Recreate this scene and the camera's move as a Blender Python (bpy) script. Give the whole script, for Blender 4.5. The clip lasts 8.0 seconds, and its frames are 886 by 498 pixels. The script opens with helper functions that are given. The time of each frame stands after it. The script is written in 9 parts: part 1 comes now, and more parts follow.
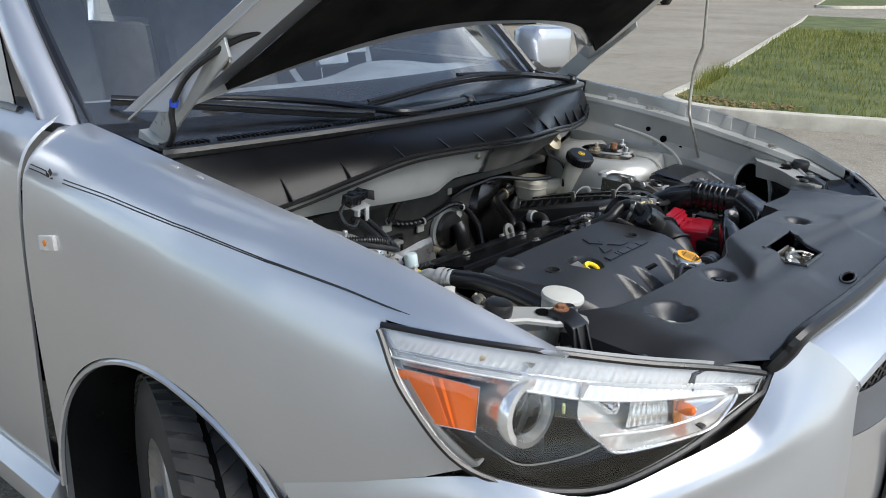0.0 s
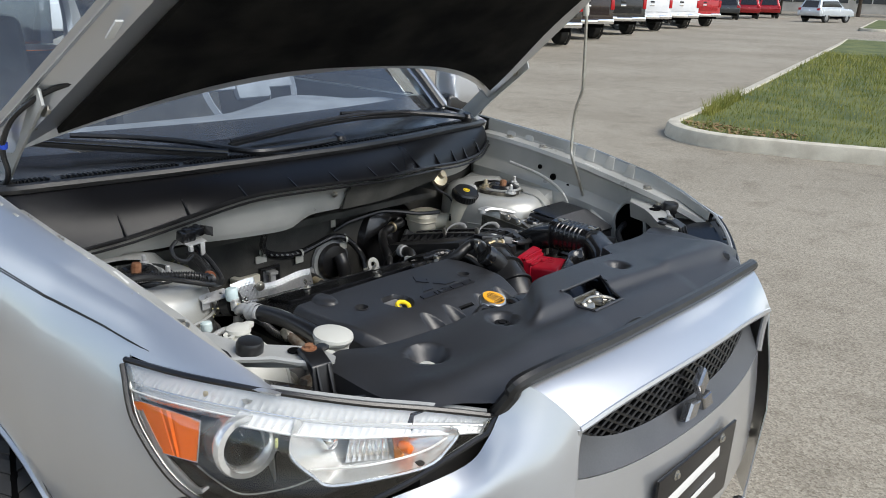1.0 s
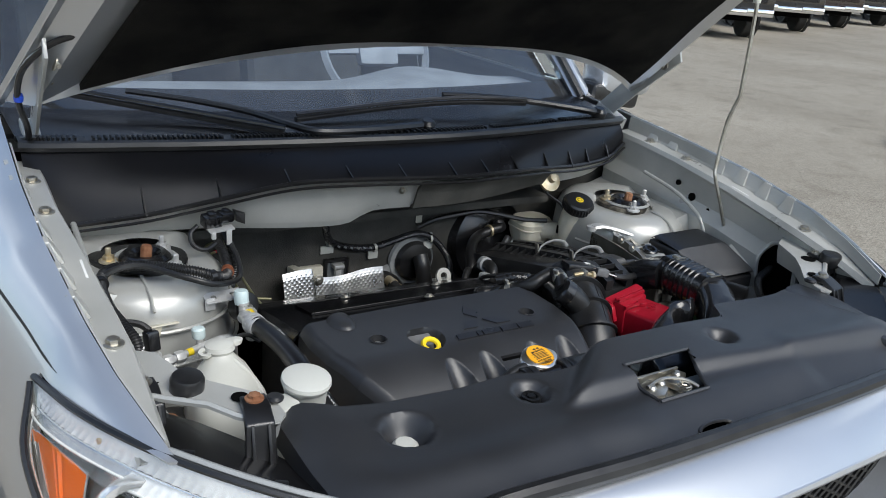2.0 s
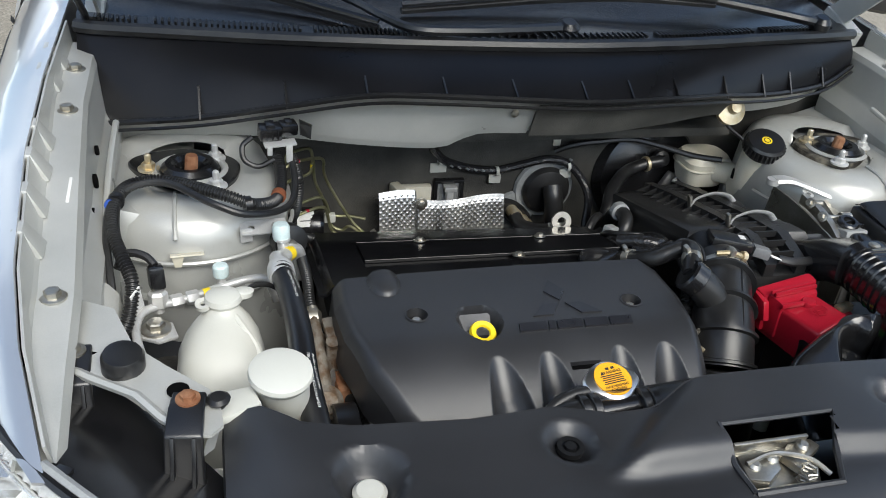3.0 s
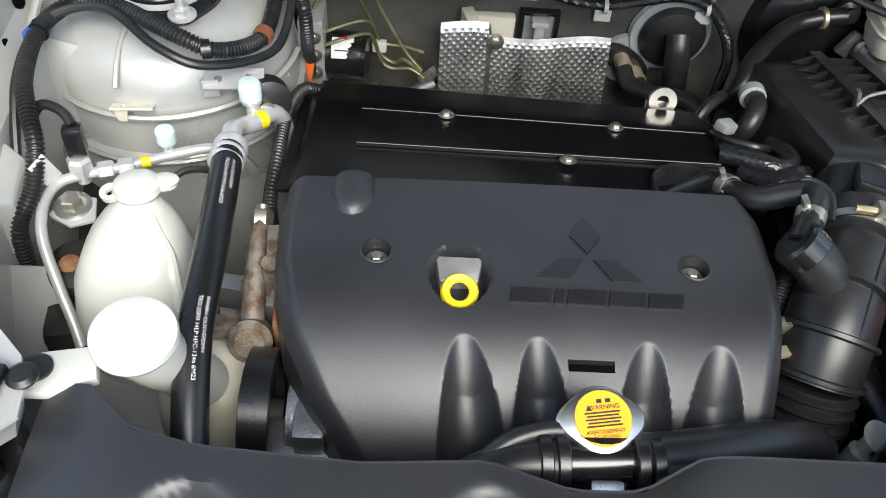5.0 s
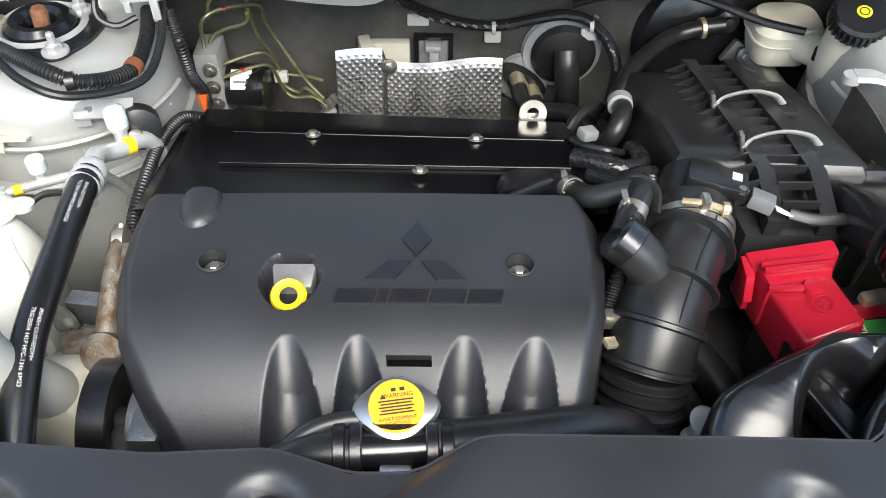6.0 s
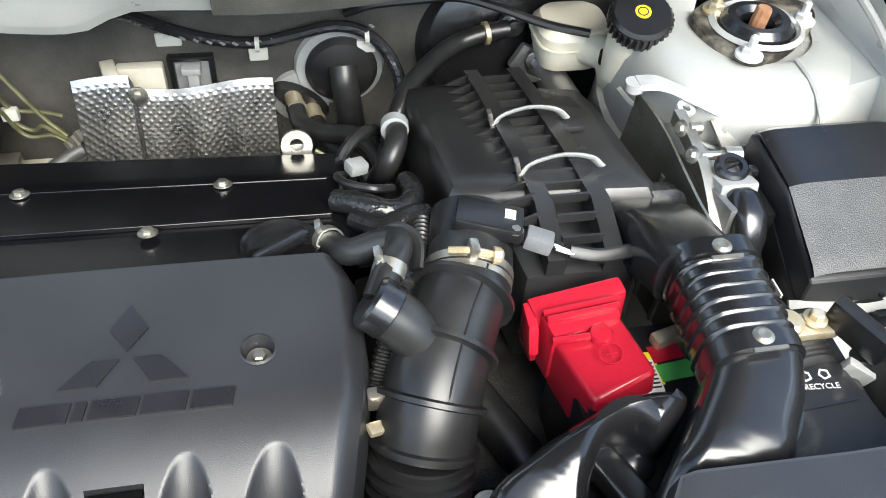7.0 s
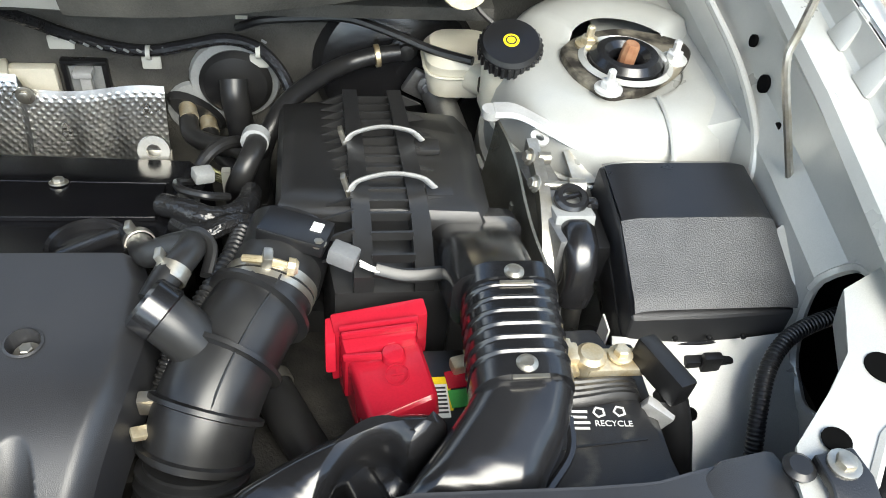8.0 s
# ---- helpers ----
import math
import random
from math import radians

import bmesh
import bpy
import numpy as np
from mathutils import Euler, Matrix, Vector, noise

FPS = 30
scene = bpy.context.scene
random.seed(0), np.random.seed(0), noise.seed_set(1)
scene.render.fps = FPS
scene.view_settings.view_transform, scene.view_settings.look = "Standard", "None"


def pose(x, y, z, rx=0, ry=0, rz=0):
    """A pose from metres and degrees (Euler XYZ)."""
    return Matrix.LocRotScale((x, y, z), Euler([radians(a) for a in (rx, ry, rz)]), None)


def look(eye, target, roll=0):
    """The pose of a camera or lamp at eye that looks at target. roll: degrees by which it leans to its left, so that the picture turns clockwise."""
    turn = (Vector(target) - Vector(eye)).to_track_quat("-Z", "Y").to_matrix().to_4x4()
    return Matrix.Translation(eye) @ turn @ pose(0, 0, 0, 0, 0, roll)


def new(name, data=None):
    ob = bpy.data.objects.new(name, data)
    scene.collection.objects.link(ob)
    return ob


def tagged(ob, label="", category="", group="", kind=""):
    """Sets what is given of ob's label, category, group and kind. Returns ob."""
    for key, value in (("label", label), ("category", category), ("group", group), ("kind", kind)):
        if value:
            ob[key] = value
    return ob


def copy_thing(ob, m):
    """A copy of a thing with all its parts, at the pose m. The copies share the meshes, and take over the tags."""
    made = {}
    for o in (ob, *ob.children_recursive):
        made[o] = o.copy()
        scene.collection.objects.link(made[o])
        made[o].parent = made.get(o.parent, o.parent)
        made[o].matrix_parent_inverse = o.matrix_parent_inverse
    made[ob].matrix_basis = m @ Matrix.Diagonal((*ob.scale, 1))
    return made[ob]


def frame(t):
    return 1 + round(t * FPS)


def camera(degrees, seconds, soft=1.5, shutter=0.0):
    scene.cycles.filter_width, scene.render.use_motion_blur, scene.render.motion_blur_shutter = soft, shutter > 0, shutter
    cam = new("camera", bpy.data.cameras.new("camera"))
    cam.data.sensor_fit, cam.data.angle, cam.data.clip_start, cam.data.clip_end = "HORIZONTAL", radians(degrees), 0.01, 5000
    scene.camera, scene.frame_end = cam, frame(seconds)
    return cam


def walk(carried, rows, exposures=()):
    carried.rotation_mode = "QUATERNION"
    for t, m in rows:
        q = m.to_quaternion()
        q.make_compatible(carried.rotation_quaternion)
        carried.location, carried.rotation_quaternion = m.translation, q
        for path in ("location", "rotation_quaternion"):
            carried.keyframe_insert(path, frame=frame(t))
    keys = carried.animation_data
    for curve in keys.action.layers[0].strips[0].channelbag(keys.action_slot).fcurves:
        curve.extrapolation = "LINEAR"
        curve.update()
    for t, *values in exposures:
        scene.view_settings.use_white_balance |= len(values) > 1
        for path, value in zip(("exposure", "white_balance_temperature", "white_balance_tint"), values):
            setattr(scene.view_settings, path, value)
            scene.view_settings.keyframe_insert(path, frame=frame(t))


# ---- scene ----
cam = camera(56.5, 8.0, soft=0.95)
PATH = [
    (0, (-1.54, -1.116, 1.407), (-0.073, 0.085, 0.771), 1.3),
    (0.5, (-1.481, -1.346, 1.446), (-0.04, -0.107, 0.824), 1.5),
    (1, (-1.307, -1.488, 1.487), (0.105, -0.205, 0.886), 1.8),
    (1.3, (-1.137, -1.515, 1.493), (0.253, -0.2, 0.918), 6.3),
    (1.5, (-1.058, -1.502, 1.502), (0.279, -0.141, 0.904), 6.8),
    (2, (-0.887, -1.399, 1.498), (0.154, 0.157, 0.797), 5.5),
    (2.2, (-0.82, -1.348, 1.506), (0.109, 0.241, 0.723), 4.8),
    (3.3, (-0.457, -1.131, 1.497), (-0.102, 0.478, 0.364), 5.3),
    (3.5, (-0.429, -1.086, 1.491), (-0.146, 0.485, 0.287), 4.9),
    (3.7, (-0.412, -1.015, 1.49), (-0.143, 0.534, 0.253), 5.6),
    (3.9, (-0.405, -0.939, 1.481), (-0.145, 0.568, 0.193), 6.5),
    (4, (-0.398, -0.913, 1.469), (-0.149, 0.586, 0.169), 6.5),
    (4.2, (-0.384, -0.863, 1.455), (-0.151, 0.59, 0.099), 6.9),
    (5.3, (-0.21, -0.872, 1.471), (-0.191, 0.437, -0.041), 3.4),
    (5.5, (-0.173, -0.889, 1.472), (-0.155, 0.426, -0.035), 2.7),
    (6, (-0.084, -0.912, 1.471), (-0.079, 0.48, 0.034), 0.4),
    (6.5, (-0.015, -0.836, 1.452), (0.142, 0.547, 0.016), 0.9),
    (7, (0.039, -0.78, 1.429), (0.359, 0.563, -0.018), 4.6),
    (7.5, (0.136, -0.794, 1.429), (0.434, 0.55, -0.023), 4.7),
    (8, (0.227, -0.814, 1.421), (0.512, 0.599, 0.035), 7.0),
]
EXPOSURES = [(0.0, 0.1, 6550, 9), (1.0, 0.08, 6700, 9), (2.2, 0.0, 6450, 8), (3.3, 0.45, 6700, 7), (4.2, 0.65, 6750, 7), (5.3, 0.85, 6700, 7), (6.0, 1.08, 6750, 8), (7.0, 1.5, 6750, 6), (7.5, 1.53, 6800, 6), (8.0, 1.32, 6850, 5)]
walk(cam, [(t, look(eye, target, roll)) for t, eye, target, roll in PATH], EXPOSURES)

# world and sun
SUN_EL, SUN_AZ = radians(48), radians(166)  # azimuth clockwise from +y
world = bpy.data.worlds.new("sky")
scene.world = world
world.use_nodes = True
wn, wl = world.node_tree.nodes, world.node_tree.links
sky = wn.new("ShaderNodeTexSky")
sky.sky_type, sky.sun_disc = "NISHITA", False
sky.sun_elevation, sky.sun_rotation = SUN_EL, SUN_AZ
sky.dust_density = 0.7
cloud = wn.new("ShaderNodeTexNoise")
cloud.inputs["Scale"].default_value, cloud.inputs["Detail"].default_value = 2.6, 7
cmap = wn.new("ShaderNodeMapping")
cmap.inputs["Scale"].default_value = (1, 1, 2.2)
cco = wn.new("ShaderNodeTexCoord")
cramp = wn.new("ShaderNodeValToRGB")
cramp.color_ramp.elements[0].position, cramp.color_ramp.elements[1].position = 0.40, 0.60
cmix = wn.new("ShaderNodeMix")
cmix.data_type = "RGBA"
cmix.inputs[7].default_value = (10.2, 11.0, 12.0, 1)
wl.new(cco.outputs["Generated"], cmap.inputs["Vector"])
wl.new(cmap.outputs["Vector"], cloud.inputs["Vector"])
csep, cadd = wn.new("ShaderNodeSeparateXYZ"), wn.new("ShaderNodeMath")
cadd.operation = "MULTIPLY_ADD"
cadd.inputs[1].default_value = -0.22  # more cloud towards the horizon
wl.new(cco.outputs["Generated"], csep.inputs["Vector"])
wl.new(csep.outputs["Z"], cadd.inputs[0])
wl.new(cloud.outputs["Fac"], cadd.inputs[2])
wl.new(cadd.outputs["Value"], cramp.inputs["Fac"])
wl.new(cramp.outputs["Color"], cmix.inputs[0])
wl.new(sky.outputs["Color"], cmix.inputs[6])
back = wn["Background"]
wl.new(cmix.outputs[2], back.inputs["Color"])
back.inputs["Strength"].default_value = 0.15
sun = new("sun", bpy.data.lights.new("sun", "SUN"))
sun.data.energy, sun.data.angle, sun.data.color = 3.3, radians(42), (1.0, 0.975, 0.93)
sun_dir = Vector((math.sin(SUN_AZ) * math.cos(SUN_EL), math.cos(SUN_AZ) * math.cos(SUN_EL), math.sin(SUN_EL)))
sun.matrix_world = look(sun_dir * 50, (0, 0, 0))

# ---- materials ----
def mat(name, color, rough=0.5, metal=0.0, vary=0.12, scale=30.0, bump=0.0, bscale=300.0, coat=0.0, color2=None,
        lo=0.35, hi=0.65, transmit=0.0, ior=1.5, emit=None, rvary=0.08, spec=0.5):
    """Principled surface with a broad tint, a fine tint and a fine relief, all in metres."""
    m = bpy.data.materials.new(name)
    m.use_nodes = True
    n, l = m.node_tree.nodes, m.node_tree.links
    b = n["Principled BSDF"]
    b.inputs["Metallic"].default_value, b.inputs["Roughness"].default_value = metal, rough
    b.inputs["IOR"].default_value, b.inputs["Specular IOR Level"].default_value = ior, spec
    b.inputs["Coat Weight"].default_value, b.inputs["Coat Roughness"].default_value = coat, 0.04
    b.inputs["Transmission Weight"].default_value = transmit
    co = n.new("ShaderNodeTexCoord")
    n1 = n.new("ShaderNodeTexNoise")
    n1.inputs["Scale"].default_value, n1.inputs["Detail"].default_value = scale, 5
    l.new(co.outputs["Object"], n1.inputs["Vector"])
    n2 = n.new("ShaderNodeTexNoise")
    n2.inputs["Scale"].default_value, n2.inputs["Detail"].default_value = bscale, 2
    l.new(co.outputs["Object"], n2.inputs["Vector"])
    ramp = n.new("ShaderNodeValToRGB")
    ramp.color_ramp.elements[0].position, ramp.color_ramp.elements[1].position = lo, hi
    c2 = color2 or tuple(min(1.0, c * (1 + vary)) for c in color)
    c1 = color if color2 else tuple(c * (1 - vary) for c in color)
    ramp.color_ramp.elements[0].color, ramp.color_ramp.elements[1].color = (*c1, 1), (*c2, 1)
    l.new(n1.outputs["Fac"], ramp.inputs["Fac"])
    fine = n.new("ShaderNodeMix")
    fine.data_type, fine.blend_type = "RGBA", "MULTIPLY"
    fine.inputs[0].default_value = 0.25
    l.new(ramp.outputs["Color"], fine.inputs[6])
    l.new(n2.outputs["Fac"], fine.inputs[7])
    gain = n.new("ShaderNodeMix")
    gain.data_type, gain.blend_type = "RGBA", "MULTIPLY"
    gain.inputs[0].default_value, gain.inputs[7].default_value = 1.0, (1.12, 1.12, 1.12, 1)
    l.new(fine.outputs[2], gain.inputs[6])
    l.new(gain.outputs[2], b.inputs["Base Color"])
    mr = n.new("ShaderNodeMapRange")
    mr.inputs["To Min"].default_value, mr.inputs["To Max"].default_value = max(0.01, rough - rvary), min(1, rough + rvary)
    l.new(n1.outputs["Fac"], mr.inputs["Value"])
    l.new(mr.outputs["Result"], b.inputs["Roughness"])
    if bump:
        bp = n.new("ShaderNodeBump")
        bp.inputs["Strength"].default_value, bp.inputs["Distance"].default_value = bump, 0.002
        l.new(n2.outputs["Fac"], bp.inputs["Height"])
        l.new(bp.outputs["Normal"], b.inputs["Normal"])
    if emit:
        b.inputs["Emission Color"].default_value, b.inputs["Emission Strength"].default_value = (*emit[0], 1), emit[1]
    return m


PAINT = mat("silver_paint", (0.58, 0.60, 0.63), 0.30, 0.72, vary=0.03, scale=3, bscale=2500, coat=1.0, rvary=0.03)
INNER = mat("bay_paint", (0.40, 0.405, 0.385), 0.30, 0.25, vary=0.10, scale=7, bscale=900, color2=(0.50, 0.50, 0.475), bump=0.03)
PLASTIC = mat("black_plastic", (0.010, 0.0102, 0.011), 0.30, bump=0.10, bscale=1400, scale=14, vary=0.2, spec=0.5)
COVERP = mat("grained_black_plastic", (0.023, 0.0235, 0.026), 0.38, bump=0.14, bscale=1300, scale=10, vary=0.12, spec=0.7)
GLOSS = mat("glossy_black_plastic", (0.010, 0.010, 0.011), 0.22, scale=12, bscale=500, vary=0.2, spec=0.8)
SATIN = mat("satin_black_plastic", (0.009, 0.009, 0.010), 0.30, scale=14, bscale=700, bump=0.1, vary=0.2, spec=0.7)
RUBBER = mat("black_rubber", (0.010, 0.010, 0.011), 0.33, scale=22, bscale=1300, bump=0.07, color2=(0.022, 0.022, 0.022), spec=0.5)
FELT = mat("insulation_felt", (0.007, 0.007, 0.0075), 0.95, scale=9, bscale=700, bump=0.8, color2=(0.022, 0.021, 0.019), spec=0.06)
FIREW = mat("firewall_mat", (0.050, 0.049, 0.045), 0.8, scale=10, bscale=350, bump=0.5, color2=(0.105, 0.101, 0.090), spec=0.25)
STEEL = mat("zinc_steel", (0.55, 0.54, 0.50), 0.35, 0.9, scale=40, bscale=300, color2=(0.40, 0.37, 0.31))
ALU = mat("cast_aluminium", (0.44, 0.44, 0.44), 0.42, 0.9, scale=30, bscale=300, bump=0.3, color2=(0.33, 0.33, 0.33))
FOIL = mat("embossed_aluminium", (0.82, 0.82, 0.81), 0.30, 1.0, scale=25, bscale=150, color2=(0.74, 0.73, 0.70))
RUST = mat("rusty_iron", (0.23, 0.09, 0.04), 0.8, 0.3, scale=60, bscale=500, bump=0.6, color2=(0.38, 0.2, 0.11))
WHITEP = mat("white_polyethylene", (0.54, 0.54, 0.49), 0.4, scale=8, bscale=1200, color2=(0.60, 0.60, 0.55))
CREAM = mat("cream_plastic", (0.62, 0.58, 0.46), 0.4, scale=20, bscale=1200, color2=(0.72, 0.68, 0.57))
RED = mat("red_plastic", (0.40, 0.012, 0.028), 0.25, scale=12, bscale=500, vary=0.12)
YELLOW = mat("yellow_plastic", (0.85, 0.62, 0.02), 0.4, scale=30, bscale=500)
ORANGE = mat("orange_label", (0.90, 0.42, 0.02), 0.45, scale=30, bscale=500, vary=0.05)
ORANGEP = mat("orange_plastic", (0.85, 0.16, 0.03), 0.4, scale=30, bscale=500)
CHROME = mat("chrome", (0.85, 0.85, 0.86), 0.06, 1.0, scale=10, bscale=300, vary=0.03, rvary=0.02)
AMBER = mat("amber_lens", (0.90, 0.25, 0.012), 0.2, scale=15, bscale=600, vary=0.1)
PAPER = mat("white_sticker", (0.75, 0.75, 0.73), 0.6, scale=40, bscale=500, vary=0.04)
INK = mat("black_ink", (0.02, 0.02, 0.02), 0.6, scale=40, bscale=500)
GREYP = mat("grey_plastic", (0.28, 0.29, 0.29), 0.45, scale=25, bscale=400)
ALUP = mat("bright_aluminium", (0.66, 0.66, 0.65), 0.35, 0.45, scale=40, bscale=600, color2=(0.56, 0.56, 0.55))
DUCTM = mat("duct_plastic", (0.012, 0.012, 0.013), 0.21, scale=12, bscale=700, vary=0.2, spec=0.7)
CAMM = mat("smooth_cam_plastic", (0.005, 0.005, 0.006), 0.22, scale=14, bscale=700, vary=0.2, spec=0.35)
MATT = mat("matt_black_plastic", (0.020, 0.020, 0.0205), 0.33, bump=0.12, bscale=1200, scale=16, vary=0.18, spec=0.6)
TEAL = mat("pale_cap_plastic", (0.62, 0.74, 0.74), 0.35, scale=30, bscale=300, vary=0.05)
GREEN = mat("green_sticker", (0.06, 0.34, 0.07), 0.5, scale=30, bscale=300)
OLIVE = mat("brake_pipe", (0.20, 0.20, 0.10), 0.4, 0.7, scale=60, bscale=400, color2=(0.30, 0.29, 0.18))
BRASS = mat("gold_zinc", (0.62, 0.50, 0.30), 0.45, 0.8, scale=60, bscale=500, color2=(0.72, 0.66, 0.52))
TYRE = mat("tyre_rubber", (0.018, 0.018, 0.018), 0.7, scale=20, bscale=400, bump=0.3, color2=(0.035, 0.034, 0.032))
# near-black: puts the shade of holes, cavities and undersides into the colour
DARK = mat("shade_black", (0.003, 0.003, 0.003), 0.9, scale=20, bscale=300, spec=0.05)
GRIME = mat("dirty_metal", (0.018, 0.017, 0.016), 0.6, 0.3, scale=35, bscale=300, bump=0.5, color2=(0.05, 0.046, 0.04))
INTERIOR = mat("dash_plastic", (0.33, 0.35, 0.39), 0.6, scale=14, bscale=400, bump=0.2)
SEATC = mat("grey_fabric", (0.13, 0.13, 0.13), 0.85, scale=20, bscale=600, bump=0.4)


def glass(name, tint=(0.95, 0.97, 0.97), rough=0.0):
    m = bpy.data.materials.new(name)
    m.use_nodes = True
    b = m.node_tree.nodes["Principled BSDF"]
    b.inputs["Base Color"].default_value = (*tint, 1)
    b.inputs["Transmission Weight"].default_value, b.inputs["Roughness"].default_value = 1.0, rough
    b.inputs["IOR"].default_value = 1.45
    return m


def thin_glass(name, tint, mirror=0.12, sky_haze=0.0):
    """A thin pane: a clear sheet with a glossy face."""
    m = bpy.data.materials.new(name)
    m.use_nodes = True
    n, l = m.node_tree.nodes, m.node_tree.links
    n.remove(n["Principled BSDF"])
    tr, gl, mx = n.new("ShaderNodeBsdfTransparent"), n.new("ShaderNodeBsdfGlossy"), n.new("ShaderNodeMixShader")
    fr, mr = n.new("ShaderNodeFresnel"), n.new("ShaderNodeMath")
    tr.inputs["Color"].default_value = (*tint, 1)
    gl.inputs["Roughness"].default_value = 0.02
    fr.inputs["IOR"].default_value = 1.5
    mr.operation = "MULTIPLY_ADD"
    mr.inputs[1].default_value, mr.inputs[2].default_value = 1.6, mirror
    mr.use_clamp = True
    l.new(fr.outputs["Fac"], mr.inputs[0])
    l.new(mr.outputs["Value"], mx.inputs["Fac"])
    l.new(tr.outputs["BSDF"], mx.inputs[1])
    l.new(gl.outputs["BSDF"], mx.inputs[2])
    # pale diffuse film: a painted haze in place of reflected sky
    film, haze = n.new("ShaderNodeBsdfDiffuse"), n.new("ShaderNodeMixShader")
    film.inputs["Color"].default_value = (0.62, 0.64, 0.66, 1)
    haze.inputs["Fac"].default_value = sky_haze
    l.new(mx.outputs["Shader"], haze.inputs[1])
    l.new(film.outputs["BSDF"], haze.inputs[2])
    l.new(haze.outputs["Shader"], n["Material Output"].inputs["Surface"])
    return m


# the windscreen's film brightens it like sky reflected in the glass
WINDSHIELD = thin_glass("windscreen_glass", (0.84, 0.94, 1.0), 0.09, sky_haze=0.035)
LENS = thin_glass("headlamp_lens", (0.96, 0.97, 0.97), 0.02)
SIDEGLASS = thin_glass("side_window_glass", (0.84, 0.90, 0.88), 0.05)
DARKGLASS = thin_glass("dark_window", (0.55, 0.58, 0.58), 0.06)


# ---- mesh helpers ----
def V(*a):
    return Vector(a)


def join(*bms):
    out = bmesh.new()
    for b in bms:
        me = bpy.data.meshes.new("tmp")
        b.to_mesh(me)
        out.from_mesh(me)
        bpy.data.meshes.remove(me)
        b.free()
    return out


def moved(bm, m):
    bmesh.ops.transform(bm, matrix=m, verts=bm.verts)
    return bm


def bevel(bm, w, seg=2, angle=30):
    es = [e for e in bm.edges if len(e.link_faces) == 2 and e.calc_face_angle(0) > radians(angle)]
    if es and w > 0:
        bmesh.ops.bevel(bm, geom=es, offset=w, segments=seg, affect="EDGES", profile=0.6, clamp_overlap=True)
    return bm


def box(c, size, bev=0.0, rot=(0, 0, 0), seg=2, taper=1.0):
    """A block about c; taper scales its top."""
    bm = bmesh.new()
    bmesh.ops.create_cube(bm, size=1)
    for v in bm.verts:
        k = taper if v.co.z > 0 else 1.0
        v.co = V(v.co.x * size[0] * k, v.co.y * size[1] * k, v.co.z * size[2])
    bevel(bm, bev, seg)
    return moved(bm, pose(*c, *rot))


def prism(pts, lo, hi, axis="z", bev=0.0, seg=2):
    """An outline drawn out along an axis. The outline's pairs are (x, y), (x, z) or (y, z)."""
    put = {"z": lambda a, b, h: V(a, b, h), "y": lambda a, b, h: V(a, h, b), "x": lambda a, b, h: V(h, a, b)}[axis]
    bm = bmesh.new()
    a, b = [bm.verts.new(put(*p, lo)) for p in pts], [bm.verts.new(put(*p, hi)) for p in pts]
    n = len(pts)
    bm.faces.new(a), bm.faces.new(b)
    for i in range(n):
        bm.faces.new((a[i], a[(i + 1) % n], b[(i + 1) % n], b[i]))
    bmesh.ops.recalc_face_normals(bm, faces=bm.faces)
    return bevel(bm, bev, seg)


def loft(rings, closed=True, cap=True):
    bm = bmesh.new()
    vs = [[bm.verts.new(p) for p in r] for r in rings]
    n = len(rings[0])
    for a, b in zip(vs, vs[1:]):
        for i in range(n if closed else n - 1):
            bm.faces.new((a[i], a[(i + 1) % n], b[(i + 1) % n], b[i]))
    if cap and closed:
        bm.faces.new(vs[0]), bm.faces.new(vs[-1])
    bmesh.ops.recalc_face_normals(bm, faces=bm.faces)
    return bm


def spline(pts, n=8):
    """Points along a smooth line through pts."""
    p = [Vector(q) for q in pts]
    p = [p[0] * 2 - p[1], *p, p[-1] * 2 - p[-2]]
    out = []
    for i in range(1, len(p) - 2):
        for k in range(n):
            t = k / n
            out.append(0.5 * (2 * p[i] + (p[i + 1] - p[i - 1]) * t + (2 * p[i - 1] - 5 * p[i] + 4 * p[i + 1] - p[i + 2]) * t * t
                              + (3 * p[i] - 3 * p[i + 1] + p[i + 2] - p[i - 1]) * t ** 3))
    return out + [p[-2]]


def tube(pts, r, n=10, smooth=6, rib=None, flat=1.0):
    """A pipe along pts. rib: (pitch, depth) of a corrugated hose. flat squeezes it."""
    line = spline(pts, smooth) if smooth > 1 else [Vector(p) for p in pts]
    if rib:
        step, line2, walked = rib[0] / 4, [line[0]], 0.0
        for a, b in zip(line, line[1:]):
            d, at = (b - a).length, 0.0
            while walked + (d - at) >= step:
                at += step - walked
                walked = 0.0
                line2.append(a.lerp(b, at / d))
            walked += d - at
        line = line2
    rings, up = [], None
    for i, p in enumerate(line):
        d = (line[min(i + 1, len(line) - 1)] - line[max(i - 1, 0)]).normalized()
        if up is None:
            up = d.orthogonal().normalized()
        up = (up - d * up.dot(d)).normalized()
        side = d.cross(up)
        rr = r(i / (len(line) - 1)) if callable(r) else r
        if rib and i % 4 in (0, 1):
            rr -= rib[1]
        rings.append([p + (up * math.cos(a) + side * math.sin(a) * flat) * rr for a in (2 * math.pi * k / n for k in range(n))])
    return loft(rings)


def lathe(profile, c, axis=(0, 0, 1), n=24, cap=True):
    """A turned shape: pairs (radius, height) along an axis from c."""
    q = Vector(axis).to_track_quat("Z", "Y").to_matrix()
    c = Vector(c)
    rings = [[c + q @ V(r * math.cos(a), r * math.sin(a), h) for a in (2 * math.pi * k / n for k in range(n))] for r, h in profile]
    return loft(rings, cap=cap)


